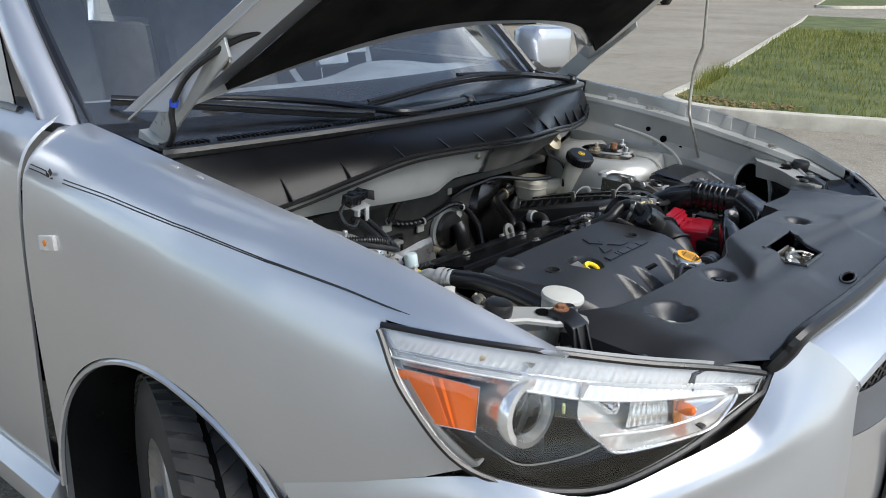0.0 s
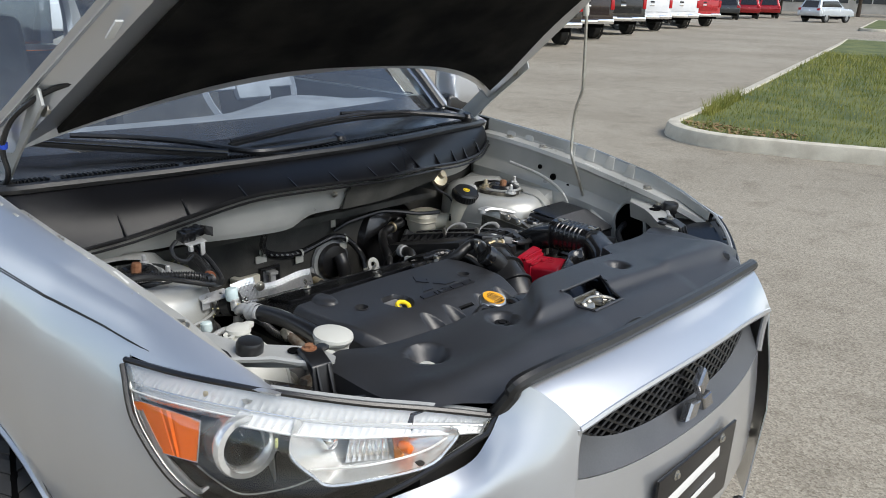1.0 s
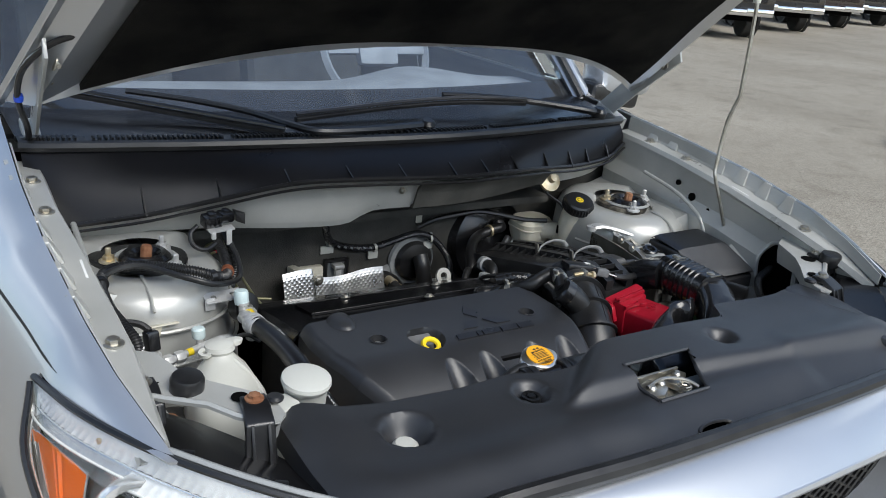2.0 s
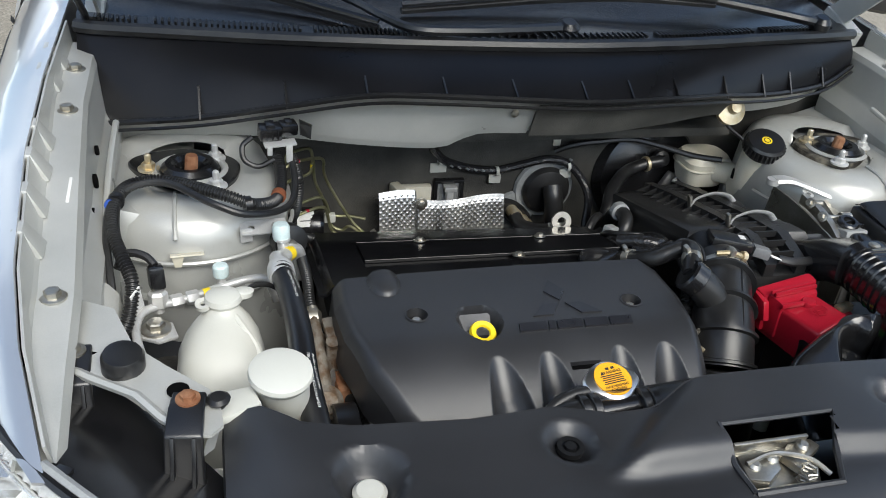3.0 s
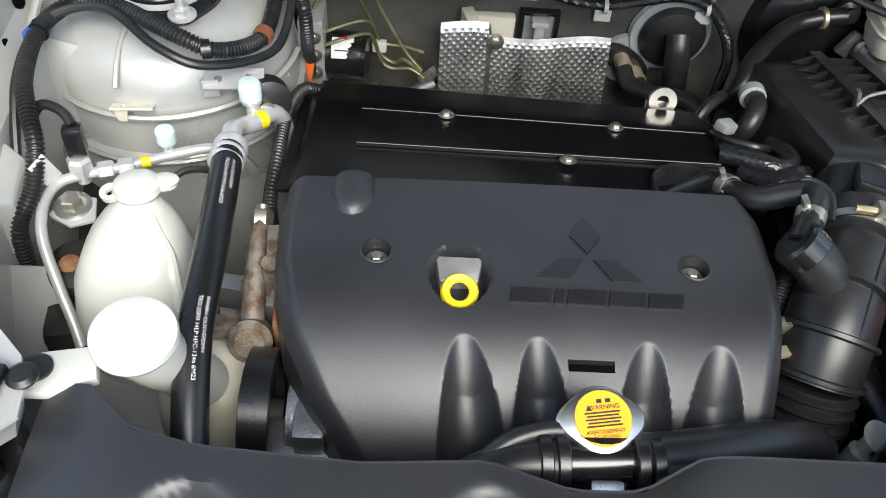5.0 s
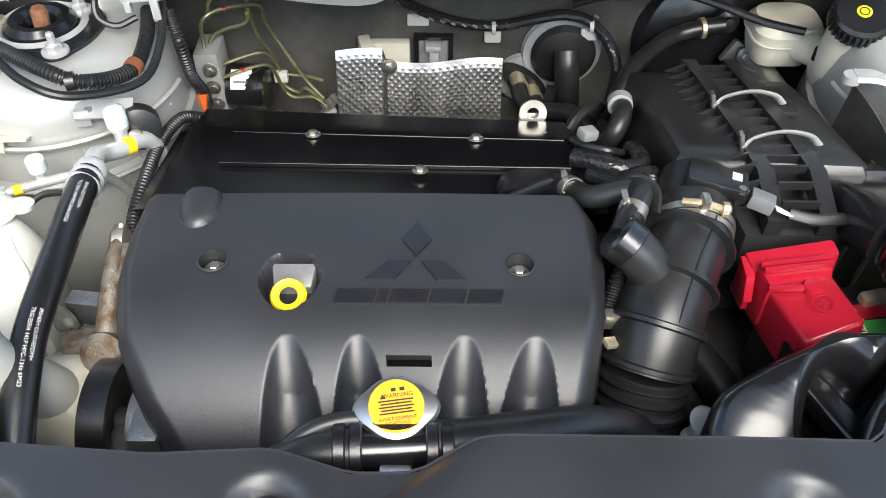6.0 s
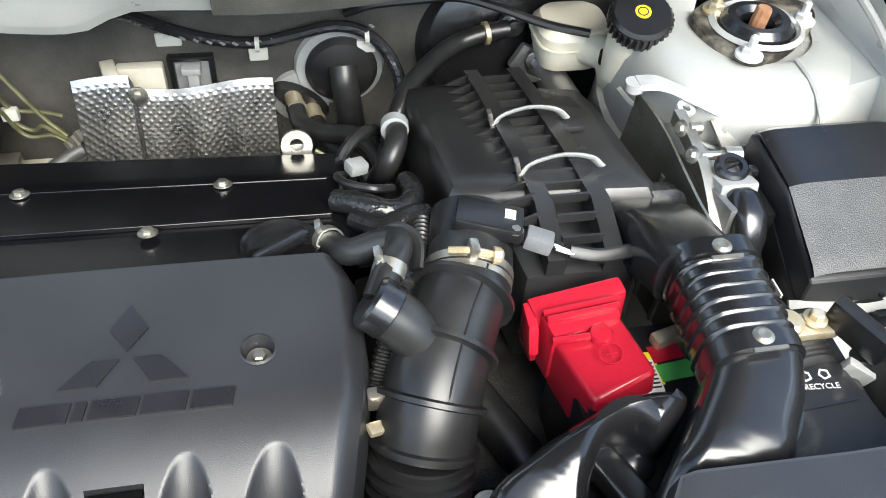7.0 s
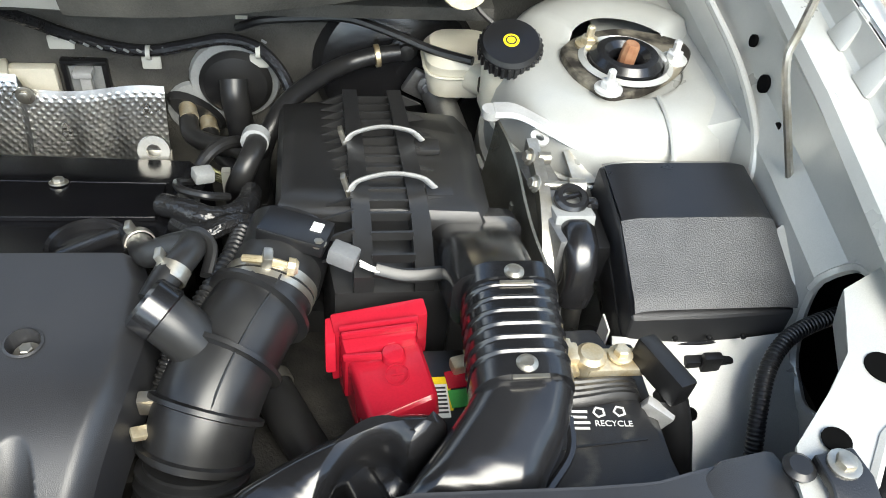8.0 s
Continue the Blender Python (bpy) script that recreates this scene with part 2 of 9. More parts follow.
def sheet(f, nu, nv, thick=0.0, us=(0, 1), vs=(0, 1), keep=None):
    """A surface f(u, v), of a given thickness where asked. keep(u, v) tells which cells stay."""
    bm = bmesh.new()
    U = [us[0] + (us[1] - us[0]) * i / nu for i in range(nu + 1)]
    W = [vs[0] + (vs[1] - vs[0]) * j / nv for j in range(nv + 1)]
    g = [[bm.verts.new(f(u, v)) for v in W] for u in U]
    for i in range(nu):
        for j in range(nv):
            if keep is None or keep((U[i] + U[i + 1]) / 2, (W[j] + W[j + 1]) / 2):
                bm.faces.new((g[i][j], g[i + 1][j], g[i + 1][j + 1], g[i][j + 1]))
    bmesh.ops.delete(bm, geom=[v for v in bm.verts if not v.link_faces], context="VERTS")
    bmesh.ops.recalc_face_normals(bm, faces=bm.faces)
    if thick:
        bmesh.ops.solidify(bm, geom=bm.faces[:], thickness=thick)
    return bm


def lerp_table(rows, y):
    """Piecewise smooth look-up in rows of (y, value)."""
    rows = sorted(rows)
    if y <= rows[0][0]:
        return rows[0][1]
    for (a, p), (b, q) in zip(rows, rows[1:]):
        if y <= b:
            t = (y - a) / (b - a)
            return p + (q - p) * t
    return rows[-1][1]


def thing(name, at, label, category, group="", kind=""):
    ob = new(name)
    ob.location = at
    ob.empty_display_size = 0.05
    return tagged(ob, label, category, group, kind)


def part(name, bm, material, parent=None, label="", sharp=32):
    """Links a bmesh as one mesh object under a thing or a part."""
    me = bpy.data.meshes.new(name)
    bm.to_mesh(me)
    bm.free()
    me.materials.append(material)
    me.shade_smooth()
    me.set_sharp_from_angle(angle=radians(sharp))
    ob = new(name, me)
    if parent is not None:
        top = parent
        base = Matrix.Identity(4)
        while top is not None:
            base = Matrix.Translation(-top.location) @ base if top.type == "EMPTY" else base
            top = top.parent
        ob.parent = parent
        ob.matrix_parent_inverse = base if parent.type == "EMPTY" else Matrix.Identity(4)
    if label:
        ob["label"] = label
    return ob


def structure(name, bm, material, label="", sharp=32):
    return tagged(part(name, bm, material, None, label, sharp), kind="structure")


def solo(name, bm, material, label, category, group="", kind="", sharp=32):
    return tagged(part(name, bm, material, None, "", sharp), label, category, group, kind)


def bolt(c, axis=(0, 0, 1), r=0.008, h=0.006):
    c, q = Vector(c), Vector(axis).normalized()
    return join(lathe([(r * 1.6, 0), (r * 1.6, h * 0.25), (r * 1.3, h * 0.35)], c, axis, 16), lathe([(r, h * 0.3), (r, h * 0.9), (r * 0.8, h)], c, axis, 6))


def punched(w, d, holes, t=0.0025):
    """A flat plate with round holes through it."""
    def keep(u, v):
        x, y = (u - 0.5) * w, (v - 0.5) * d
        return all(math.hypot(x - hx, y - hy) > r for hx, hy, r in holes)
    return sheet(lambda u, v: V((u - 0.5) * w, (v - 0.5) * d, 0), 30, 22, t, keep=keep)


# ---- ground and surroundings ----
def ground_mat():
    m = bpy.data.materials.new("asphalt")
    m.use_nodes = True
    n, l = m.node_tree.nodes, m.node_tree.links
    b = n["Principled BSDF"]
    co = n.new("ShaderNodeTexCoord")
    vor = n.new("ShaderNodeTexVoronoi")
    vor.inputs["Scale"].default_value = 130
    big = n.new("ShaderNodeTexNoise")
    big.inputs["Scale"].default_value, big.inputs["Detail"].default_value = 0.35, 8
    mid = n.new("ShaderNodeTexNoise")
    mid.inputs["Scale"].default_value, mid.inputs["Detail"].default_value = 3.2, 9
    for t in (vor, big, mid):
        l.new(co.outputs["Object"], t.inputs["Vector"])
    r1 = n.new("ShaderNodeValToRGB")
    r1.color_ramp.elements[0].color, r1.color_ramp.elements[1].color = (0.19, 0.163, 0.124, 1), (0.48, 0.435, 0.352, 1)
    l.new(vor.outputs["Color"], r1.inputs["Fac"])
    r2 = n.new("ShaderNodeValToRGB")
    r2.color_ramp.elements[0].position, r2.color_ramp.elements[1].position = 0.3, 0.7
    r2.color_ramp.elements[0].color, r2.color_ramp.elements[1].color = (0.75, 0.74, 0.72, 1), (1, 1, 1, 1)
    l.new(big.outputs["Fac"], r2.inputs["Fac"])
    m1 = n.new("ShaderNodeMix")
    m1.data_type, m1.blend_type = "RGBA", "MULTIPLY"
    m1.inputs[0].default_value = 1
    l.new(r1.outputs["Color"], m1.inputs[6])
    l.new(r2.outputs["Color"], m1.inputs[7])
    r3 = n.new("ShaderNodeValToRGB")
    r3.color_ramp.elements[0].position, r3.color_ramp.elements[1].position = 0.30, 0.48
    r3.color_ramp.elements[0].color, r3.color_ramp.elements[1].color = (0.55, 0.53, 0.5, 1), (1, 1, 1, 1)
    l.new(mid.outputs["Fac"], r3.inputs["Fac"])
    m2 = n.new("ShaderNodeMix")
    m2.data_type, m2.blend_type = "RGBA", "MULTIPLY"
    m2.inputs[0].default_value = 0.45
    l.new(m1.outputs[2], m2.inputs[6])
    l.new(r3.outputs["Color"], m2.inputs[7])
    l.new(m2.outputs[2], b.inputs["Base Color"])
    b.inputs["Roughness"].default_value = 0.9
    bp = n.new("ShaderNodeBump")
    bp.inputs["Strength"].default_value, bp.inputs["Distance"].default_value = 0.6, 0.004
    l.new(vor.outputs["Distance"], bp.inputs["Height"])
    l.new(bp.outputs["Normal"], b.inputs["Normal"])
    return m


ASPHALT = ground_mat()
CONCRETE = mat("kerb_concrete", (0.48, 0.44, 0.36), 0.9, scale=6, bscale=120, bump=0.5, color2=(0.62, 0.58, 0.48))
GRASSM = mat("grass_blades", (0.12, 0.155, 0.02), 0.7, scale=2.5, bscale=20, color2=(0.33, 0.31, 0.07))
SOIL = mat("turf_soil", (0.06, 0.085, 0.022), 0.95, scale=1.6, bscale=60, bump=0.7, color2=(0.14, 0.16, 0.05))
STRAW = mat("dry_clippings", (0.22, 0.13, 0.06), 0.9, scale=20, bscale=100, color2=(0.35, 0.24, 0.12))
structure("ground", sheet(lambda u, v: V(-1500 + 3000 * u, -1500 + 3000 * v, 0), 6, 6), ASPHALT, "pale worn asphalt of the car park")


def island(name, outline, label):
    """A kerbed planting island: the rounded kerb with its joints, and the turf inside it."""
    n = len(outline)
    pts = [Vector((*p, 0)) for p in outline]
    nor = []
    for i in range(n):
        d = (pts[(i + 1) % n] - pts[i - 1]).normalized()
        nor.append(V(-d.y, d.x, 0))
    prof = [(0, 0), (0.012, 0.10), (0.03, 0.14), (0.055, 0.15), (0.15, 0.15), (0.16, 0.12)]
    rings = [[pts[i] + nor[i] * o + V(0, 0, h) for o, h in prof] for i in range(n)]
    bm = loft(rings + [rings[0]], closed=False)
    kerb = structure("kerb", bm, CONCRETE, label)
    bm = bmesh.new()
    c = sum(pts, V(0, 0, 0)) / n
    ring = [bm.verts.new(p + q * 0.152 + V(0, 0, 0.125)) for p, q in zip(pts, nor)]
    bm.faces.new(ring)
    bmesh.ops.triangulate(bm, faces=bm.faces)
    bmesh.ops.recalc_face_normals(bm, faces=bm.faces)
    turf = structure("turf", bm, SOIL, "mown lawn with dry patches inside the kerb")
    return [p + q * 0.17 for p, q in zip(pts, nor)]


def arc(cx, cy, r, a0, a1, n=8):
    return [(cx + r * math.cos(radians(a0 + (a1 - a0) * i / n)), cy + r * math.sin(radians(a0 + (a1 - a0) * i / n))) for i in range(n + 1)]


ISLE = [(33.0, 9.2), *[(7.9 + (33 - 7.9) * k, 3.05 + (9.2 - 3.05) * k) for k in (0.8, 0.55, 0.3, 0.15, 0.07)],
        *arc(7.75, 2.15, 0.95, 106, 208, 10), (7.0, 1.35), (7.35, 0.5), (8.2, -1.5), (10, -5.5), (14, -8), (34, -3)]
inner = island("island", ISLE, "pale concrete kerb round the lawn island")
island("island", [(48, 13.4), *arc(48.6, 12.6, 0.9, 120, 230, 5), (52, 10.6), (75, 15), (74, 20)], "pale concrete kerb of a distant island")


def inside(x, y, poly):
    hit = False
    for (x1, y1), (x2, y2) in zip(poly, poly[1:] + poly[:1]):
        if (y1 > y) != (y2 > y) and x < (x2 - x1) * (y - y1) / (y2 - y1) + x1:
            hit = not hit
    return hit


def grass():
    """Blades of the lawn, dense near the corner and thinner far off."""
    rng = random.Random(3)
    verts, faces = [], []
    poly = [(p.x, p.y) for p in inner]
    def blade(x, y, h, w):
        a = rng.uniform(0, 6.28)
        lx, ly = rng.uniform(-0.5, 0.5) * h, rng.uniform(-0.5, 0.5) * h
        i = len(verts)
        dx, dy = math.cos(a) * w, math.sin(a) * w
        verts.extend([(x - dx, y - dy, 0.12), (x + dx, y + dy, 0.12), (x + lx, y + ly, 0.12 + h)])
        faces.append((i, i + 1, i + 2))
    for _ in range(60000):
        d = rng.random() ** 1.7
        x, y = 6.6 + 16 * d, rng.uniform(-5, 7)
        if inside(x, y, poly):
            k = 1 + 1.5 * d
            blade(x, y, rng.uniform(0.03, 0.065) * k, 0.0035 * k)
    for i in range(700):  # the uncut tuft along the kerb
        t = rng.random()
        blade(8.2 + 2.2 * t, 3.02 + 0.55 * t - rng.random() * 0.16, rng.uniform(0.08, 0.22), 0.005)
    me = bpy.data.meshes.new("grass")
    me.from_pydata(verts, [], faces)
    me.materials.append(GRASSM)
    return tagged(new("grass", me), "green mown grass, yellowing in patches, on the island", "grass", kind="stuff")


grass()
rng = random.Random(8)
bm = bmesh.new()
for _ in range(260):
    a, r = rng.uniform(110, 250), rng.uniform(0.15, 0.85) ** 0.5
    p = V(7.75 + 0.8 * r * math.cos(radians(a)), 2.15 + 0.8 * r * math.sin(radians(a)), 0.14 + rng.random() * 0.02)
    q = Euler((rng.uniform(-0.5, 0.5), rng.uniform(-0.5, 0.5), rng.uniform(0, 6))).to_matrix()
    vs = [bm.verts.new(p + q @ V(*c)) for c in ((-0.035, 0, 0), (0, 0.012, 0.004), (0.035, 0, 0), (0, -0.012, 0))]
    bm.faces.new(vs)
solo("dry_clippings", bm, STRAW, "brown dry clippings at the tip of the island", "clippings", kind="stuff")

# ---- car body ----
car = thing("car", (0, 0.6, 0), "silver compact crossover car with its hood propped open", "car")
SEC = [  # y, then the fender's section from its inner top edge outwards and down: (x, z)
    (0.62, [(0.74, 1.130), (0.80, 1.118), (0.868, 1.06), (0.888, 0.94), (0.890, 0.70), (0.872, 0.30)]),
    (0.30, [(0.757, 1.108), (0.805, 1.093), (0.864, 1.035), (0.886, 0.93), (0.890, 0.70), (0.880, 0.30)]),
    (0.00, [(0.762, 1.078), (0.805, 1.064), (0.853, 1.01), (0.878, 0.92), (0.886, 0.74), (0.878, 0.30)]),
    (-0.20, [(0.758, 1.055), (0.795, 1.040), (0.835, 0.985), (0.862, 0.90), (0.874, 0.74), (0.866, 0.30)]),
    (-0.40, [(0.743, 1.020), (0.769, 1.006), (0.803, 0.955), (0.830, 0.88), (0.846, 0.74), (0.835, 0.30)]),
    (-0.50, [(0.727, 0.992), (0.747, 0.984), (0.780, 0.945), (0.808, 0.87), (0.822, 0.74), (0.81, 0.30)]),
    (-0.64, [(0.690, 0.944), (0.700, 0.942), (0.72, 0.93), (0.73, 0.87), (0.74, 0.74), (0.73, 0.30)]),
]
ARCH_Y, ARCH_Z, ARCH_R = 0.045, 0.362, 0.405


def fender_section(y):
    rows = sorted(SEC)
    y = min(max(y, rows[0][0]), rows[-1][0])
    for (a, p), (b, q) in zip(rows, rows[1:]):
        if y <= b:
            t = (y - a) / (b - a)
            pts = [V(u[0] + (w[0] - u[0]) * t, y, u[1] + (w[1] - u[1]) * t) for u, w in zip(p, q)]
            return spline(pts, 10)


def section_cut(y, z0, z1, n):
    """n + 1 points of the section at y between two heights, from high to low."""
    line = fender_section(y)
    out = []
    for k in range(n + 1):
        z = z0 + (z1 - z0) * (k / n) ** 1.0
        for a, b in zip(line, line[1:]):
            if a.z >= z >= b.z:
                t = (a.z - z) / max(a.z - b.z, 1e-6)
                out.append(a.lerp(b, t))
                break
        else:
            out.append((line[0] if z > line[0].z else line[-1]).copy())
    return out


def arch_z(y):
    d = ARCH_R ** 2 - (y - ARCH_Y) ** 2
    return ARCH_Z + math.sqrt(d) if d > 0 else None


def fender(side, name):
    ys = [-0.41 + (0.455 + 0.41) * i / 40 for i in range(41)]
    rings = []
    for y in ys:
        top = fender_section(y)[0].z
        a = arch_z(y)
        low = max(a or 0.30, 0.672 + (-0.26 - y) * 0.40 if y < -0.26 else 0.0)
        low = max(low, 0.30)
        split = top - (0.10 if y > -0.2 else 0.10 + (top - 0.962 - 0.10) * (-0.2 - y) / 0.21)
        pts = section_cut(y, top, split, 10)[:-1] + section_cut(y, split, low, 10)
        pts.append(pts[-1] + V(-0.014, 0, 0.004))
        rings.append([V(side * p.x, p.y, p.z) for p in pts])
    a = loft(rings, closed=False)
    # the pointed front over the headlamp
    edge = section_cut(-0.41, 0.962, 0.90, 4)[0].x
    rings = []
    for i in range(13):
        y = -0.41 - 0.225 * i / 12
        top = fender_section(y)[0]
        t = i / 12
        low = V(edge + (0.702 - edge) * t ** 1.35, y, 0.962 + (0.948 - 0.962) * t)
        flat = [top.lerp(low, k / 10) + V(0.004, 0, 0.010) * (1 - t) * math.sin(math.pi * k / 10) for k in range(11)]
        line = section_cut(y, top.z, low.z, 10)
        full = [p + (low - line[-1]) * (k / 10) for k, p in enumerate(line)]
        mix = min(1, t * 1.3)
        rings.append([V(side * p.x, p.y, p.z) for p in (a.lerp(b, mix) for a, b in zip(full, flat))])
    b = loft(rings, closed=False)
    # between the arch and the headlamp's outer edge
    rings = []
    for i in range(11):
        y = -0.41 - 0.155 * i / 10
        hi = 0.962 - 0.168 * (i / 10) ** 0.9
        low = 0.672 + (-0.26 - y) * 0.40
        pts = section_cut(y, max(hi, low + 0.002), low, 10)
        pts.append(pts[-1] + V(-0.012, 0, 0.004))
        rings.append([V(side * p.x, p.y, p.z) for p in pts])
    c = loft(rings, closed=False)
    bm = join(a, b, c)
    bmesh.ops.remove_doubles(bm, verts=bm.verts, dist=0.0015)
    bmesh.ops.recalc_face_normals(bm, faces=bm.faces)
    bmesh.ops.solidify(bm, geom=bm.faces[:], thickness=0.004)
    return part(name, bm, PAINT, car, "silver front fender", sharp=40)


fenders = [fender(-1, "fender"), fender(1, "fender")]
LIP = [part("arch_lip", tube([V(s * (0.883 - 0.10 * max(0, -0.05 - y) ** 1.1), y, z - 0.004) for y, z in
            ((ARCH_Y + (ARCH_R - 0.004) * math.cos(radians(a)), ARCH_Z + (ARCH_R - 0.004) * math.sin(radians(a))) for a in range(0, 181, 6))], 0.007, 6, 1),
            PAINT, f) for s, f in ((-1, fenders[0]), (1, fenders[1]))]


STEER = radians(-22)


def wheel(side, y0=ARCH_Y, st=STEER):
    c = V(side * 0.765, y0, 0.352)
    ax = (side * math.cos(st), side * math.sin(st), 0)
    w = part("wheel", lathe([(0.02, 0.03), (0.19, 0.05), (0.225, 0.075), (0.232, 0.10), (0.228, 0.105), (0.205, 0.085), (0.17, 0.07), (0.05, 0.085), (0.0, 0.09)], c, ax, 40), ALU, car, "silver alloy wheel")
    rings = []
    prof = [(0.225, -0.105), (0.30, -0.115), (0.335, -0.105), (0.350, -0.085), (0.352, 0.0), (0.350, 0.085), (0.335, 0.105), (0.30, 0.115), (0.225, 0.105), (0.222, 0.0)]
    part("tyre", lathe(prof + prof[:1], c, ax, 64, cap=False), TYRE, w, "black tyre with grooved tread")
    for h in (-0.05, 0.0, 0.05):
        part("tread_groove", lathe([(0.3505, h - 0.006), (0.3535, h - 0.006), (0.3535, h + 0.006), (0.3505, h + 0.006), (0.3505, h - 0.006)], c, ax, 64, cap=False), DARK, w)
    bm = bmesh.new()
    blocks = []
    for k in range(54):
        a = 2 * math.pi * k / 54
        for h0, h1, sk in ((0.055, 0.108, 0.05), (-0.045, -0.005, 0.04), (0.005, 0.045, -0.04), (-0.108, -0.055, -0.05)):
            vs = []
            for rr in (0.350, 0.357):
                for h, da in ((h0, sk), (h1, -sk), (h1, -sk + 0.075), (h0, sk + 0.075)):
                    lift = rr - 0.012 * max(0, abs(h) - 0.085) / 0.03
                    vs.append(bm.verts.new(c + Matrix.Rotation(st, 3, "Z") @ V(side * h, lift * math.cos(a + da), lift * math.sin(a + da))))
            for f in ((0, 1, 2, 3), (7, 6, 5, 4), (0, 4, 5, 1), (1, 5, 6, 2), (2, 6, 7, 3), (3, 7, 4, 0)):
                bm.faces.new([vs[i] for i in f])
    bmesh.ops.recalc_face_normals(bm, faces=bm.faces)
    part("tread", bm, TYRE, w)
    part("hub_cap", lathe([(0.035, 0.08), (0.033, 0.10), (0.0, 0.105)], c, ax, 20), CHROME, w)
    for k in range(5):
        a = 2 * math.pi * k / 5
        part("spoke", moved(box((0, 0.115, 0.088), (0.05, 0.19, 0.02), 0.006), Matrix.Translation(c) @ Matrix.Rotation(st, 4, "Z") @ Matrix.Rotation(radians(90 * side), 4, "Y") @ Matrix.Rotation(a, 4, "Z")), ALU, w)
    # dark liner of the wheel well
    ring = [V(side * 0.60, y0 + 0.42 * math.cos(radians(t)), ARCH_Z + 0.42 * math.sin(radians(t))) for t in range(-20, 201, 10)]
    ring2 = [V(side * 0.872, p.y, p.z) for p in ring]
    part("wheel_arch_liner", loft([ring, ring2], closed=False), PLASTIC, car, "dark plastic wheel arch liner")
    # inner wall coloured near black for the shade in the wheel well
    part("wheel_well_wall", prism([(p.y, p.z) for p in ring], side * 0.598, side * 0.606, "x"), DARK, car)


wheel(-1), wheel(1), wheel(-1, 2.715, 0.0), wheel(1, 2.715, 0.0)


def on_fender(y, z, out=0.0015):
    line = fender_section(y)
    for a, b in zip(line, line[1:]):
        if a.z >= z >= b.z:
            p = a.lerp(b, (a.z - z) / max(a.z - b.z, 1e-6))
            return V(-p.x - out * 0.7, p.y, p.z + out * 0.7)
    return V(-line[0].x, y, line[0].z)


def stripe_z(y):
    return lerp_table([(-0.477, 0.966), (-0.442, 0.972), (-0.335, 0.988), (-0.22, 1.001), (-0.13, 1.0095), (-0.02, 1.0205), (0.10, 1.0285), (0.19, 1.035), (0.335, 1.041), (0.396, 1.047), (0.46, 1.051)], y)


for dz in (0.0, -0.007):
    part("pinstripe", tube([on_fender(y / 100, stripe_z(y / 100) + dz * (y + 46) / 92, 0.0) for y in range(-44, 34, 2)], 0.0013, 5, 1), INK, fenders[0], "thin dark pinstripe")
    part("pinstripe", tube([on_fender(y / 100, stripe_z(y / 100) + dz * (y + 46) / 92, 0.0) for y in range(38, 46, 2)], 0.0013, 5, 1), INK, fenders[0])
p = on_fender(0.36, stripe_z(0.36) - 0.004, 0.001)
part("fender_mark", join(*[moved(loft([[V(0, -0.004, 0.001), V(0, 0.004, 0.008), V(0, -0.004, 0.015), V(0, -0.012, 0.008)], [V(-0.001, -0.004, 0.001), V(-0.001, 0.004, 0.008), V(-0.001, -0.004, 0.015), V(-0.001, -0.012, 0.008)]]), Matrix.Translation(p + V(0, 0.004, 0)) @ Matrix.Rotation(radians(a), 4, "X")) for a in (0, 120, 240)]), INK, fenders[0], "small dark three-lozenge mark")
q = on_fender(0.355, 0.918, 0.002)
sm = part("side_marker", moved(box((0, 0, 0), (0.010, 0.060, 0.030), 0.004, seg=3), pose(q.x, q.y, q.z, -12, 4, 0)), mat("clear_marker", (0.70, 0.66, 0.62), 0.15), fenders[0], "clear side marker lamp")
part("marker_bulb", lathe([(0.006, 0), (0.006, 0.002), (0.001, 0.003)], q + V(-0.0045, 0.004, 0), (-1, 0, 0), 14), AMBER, sm)

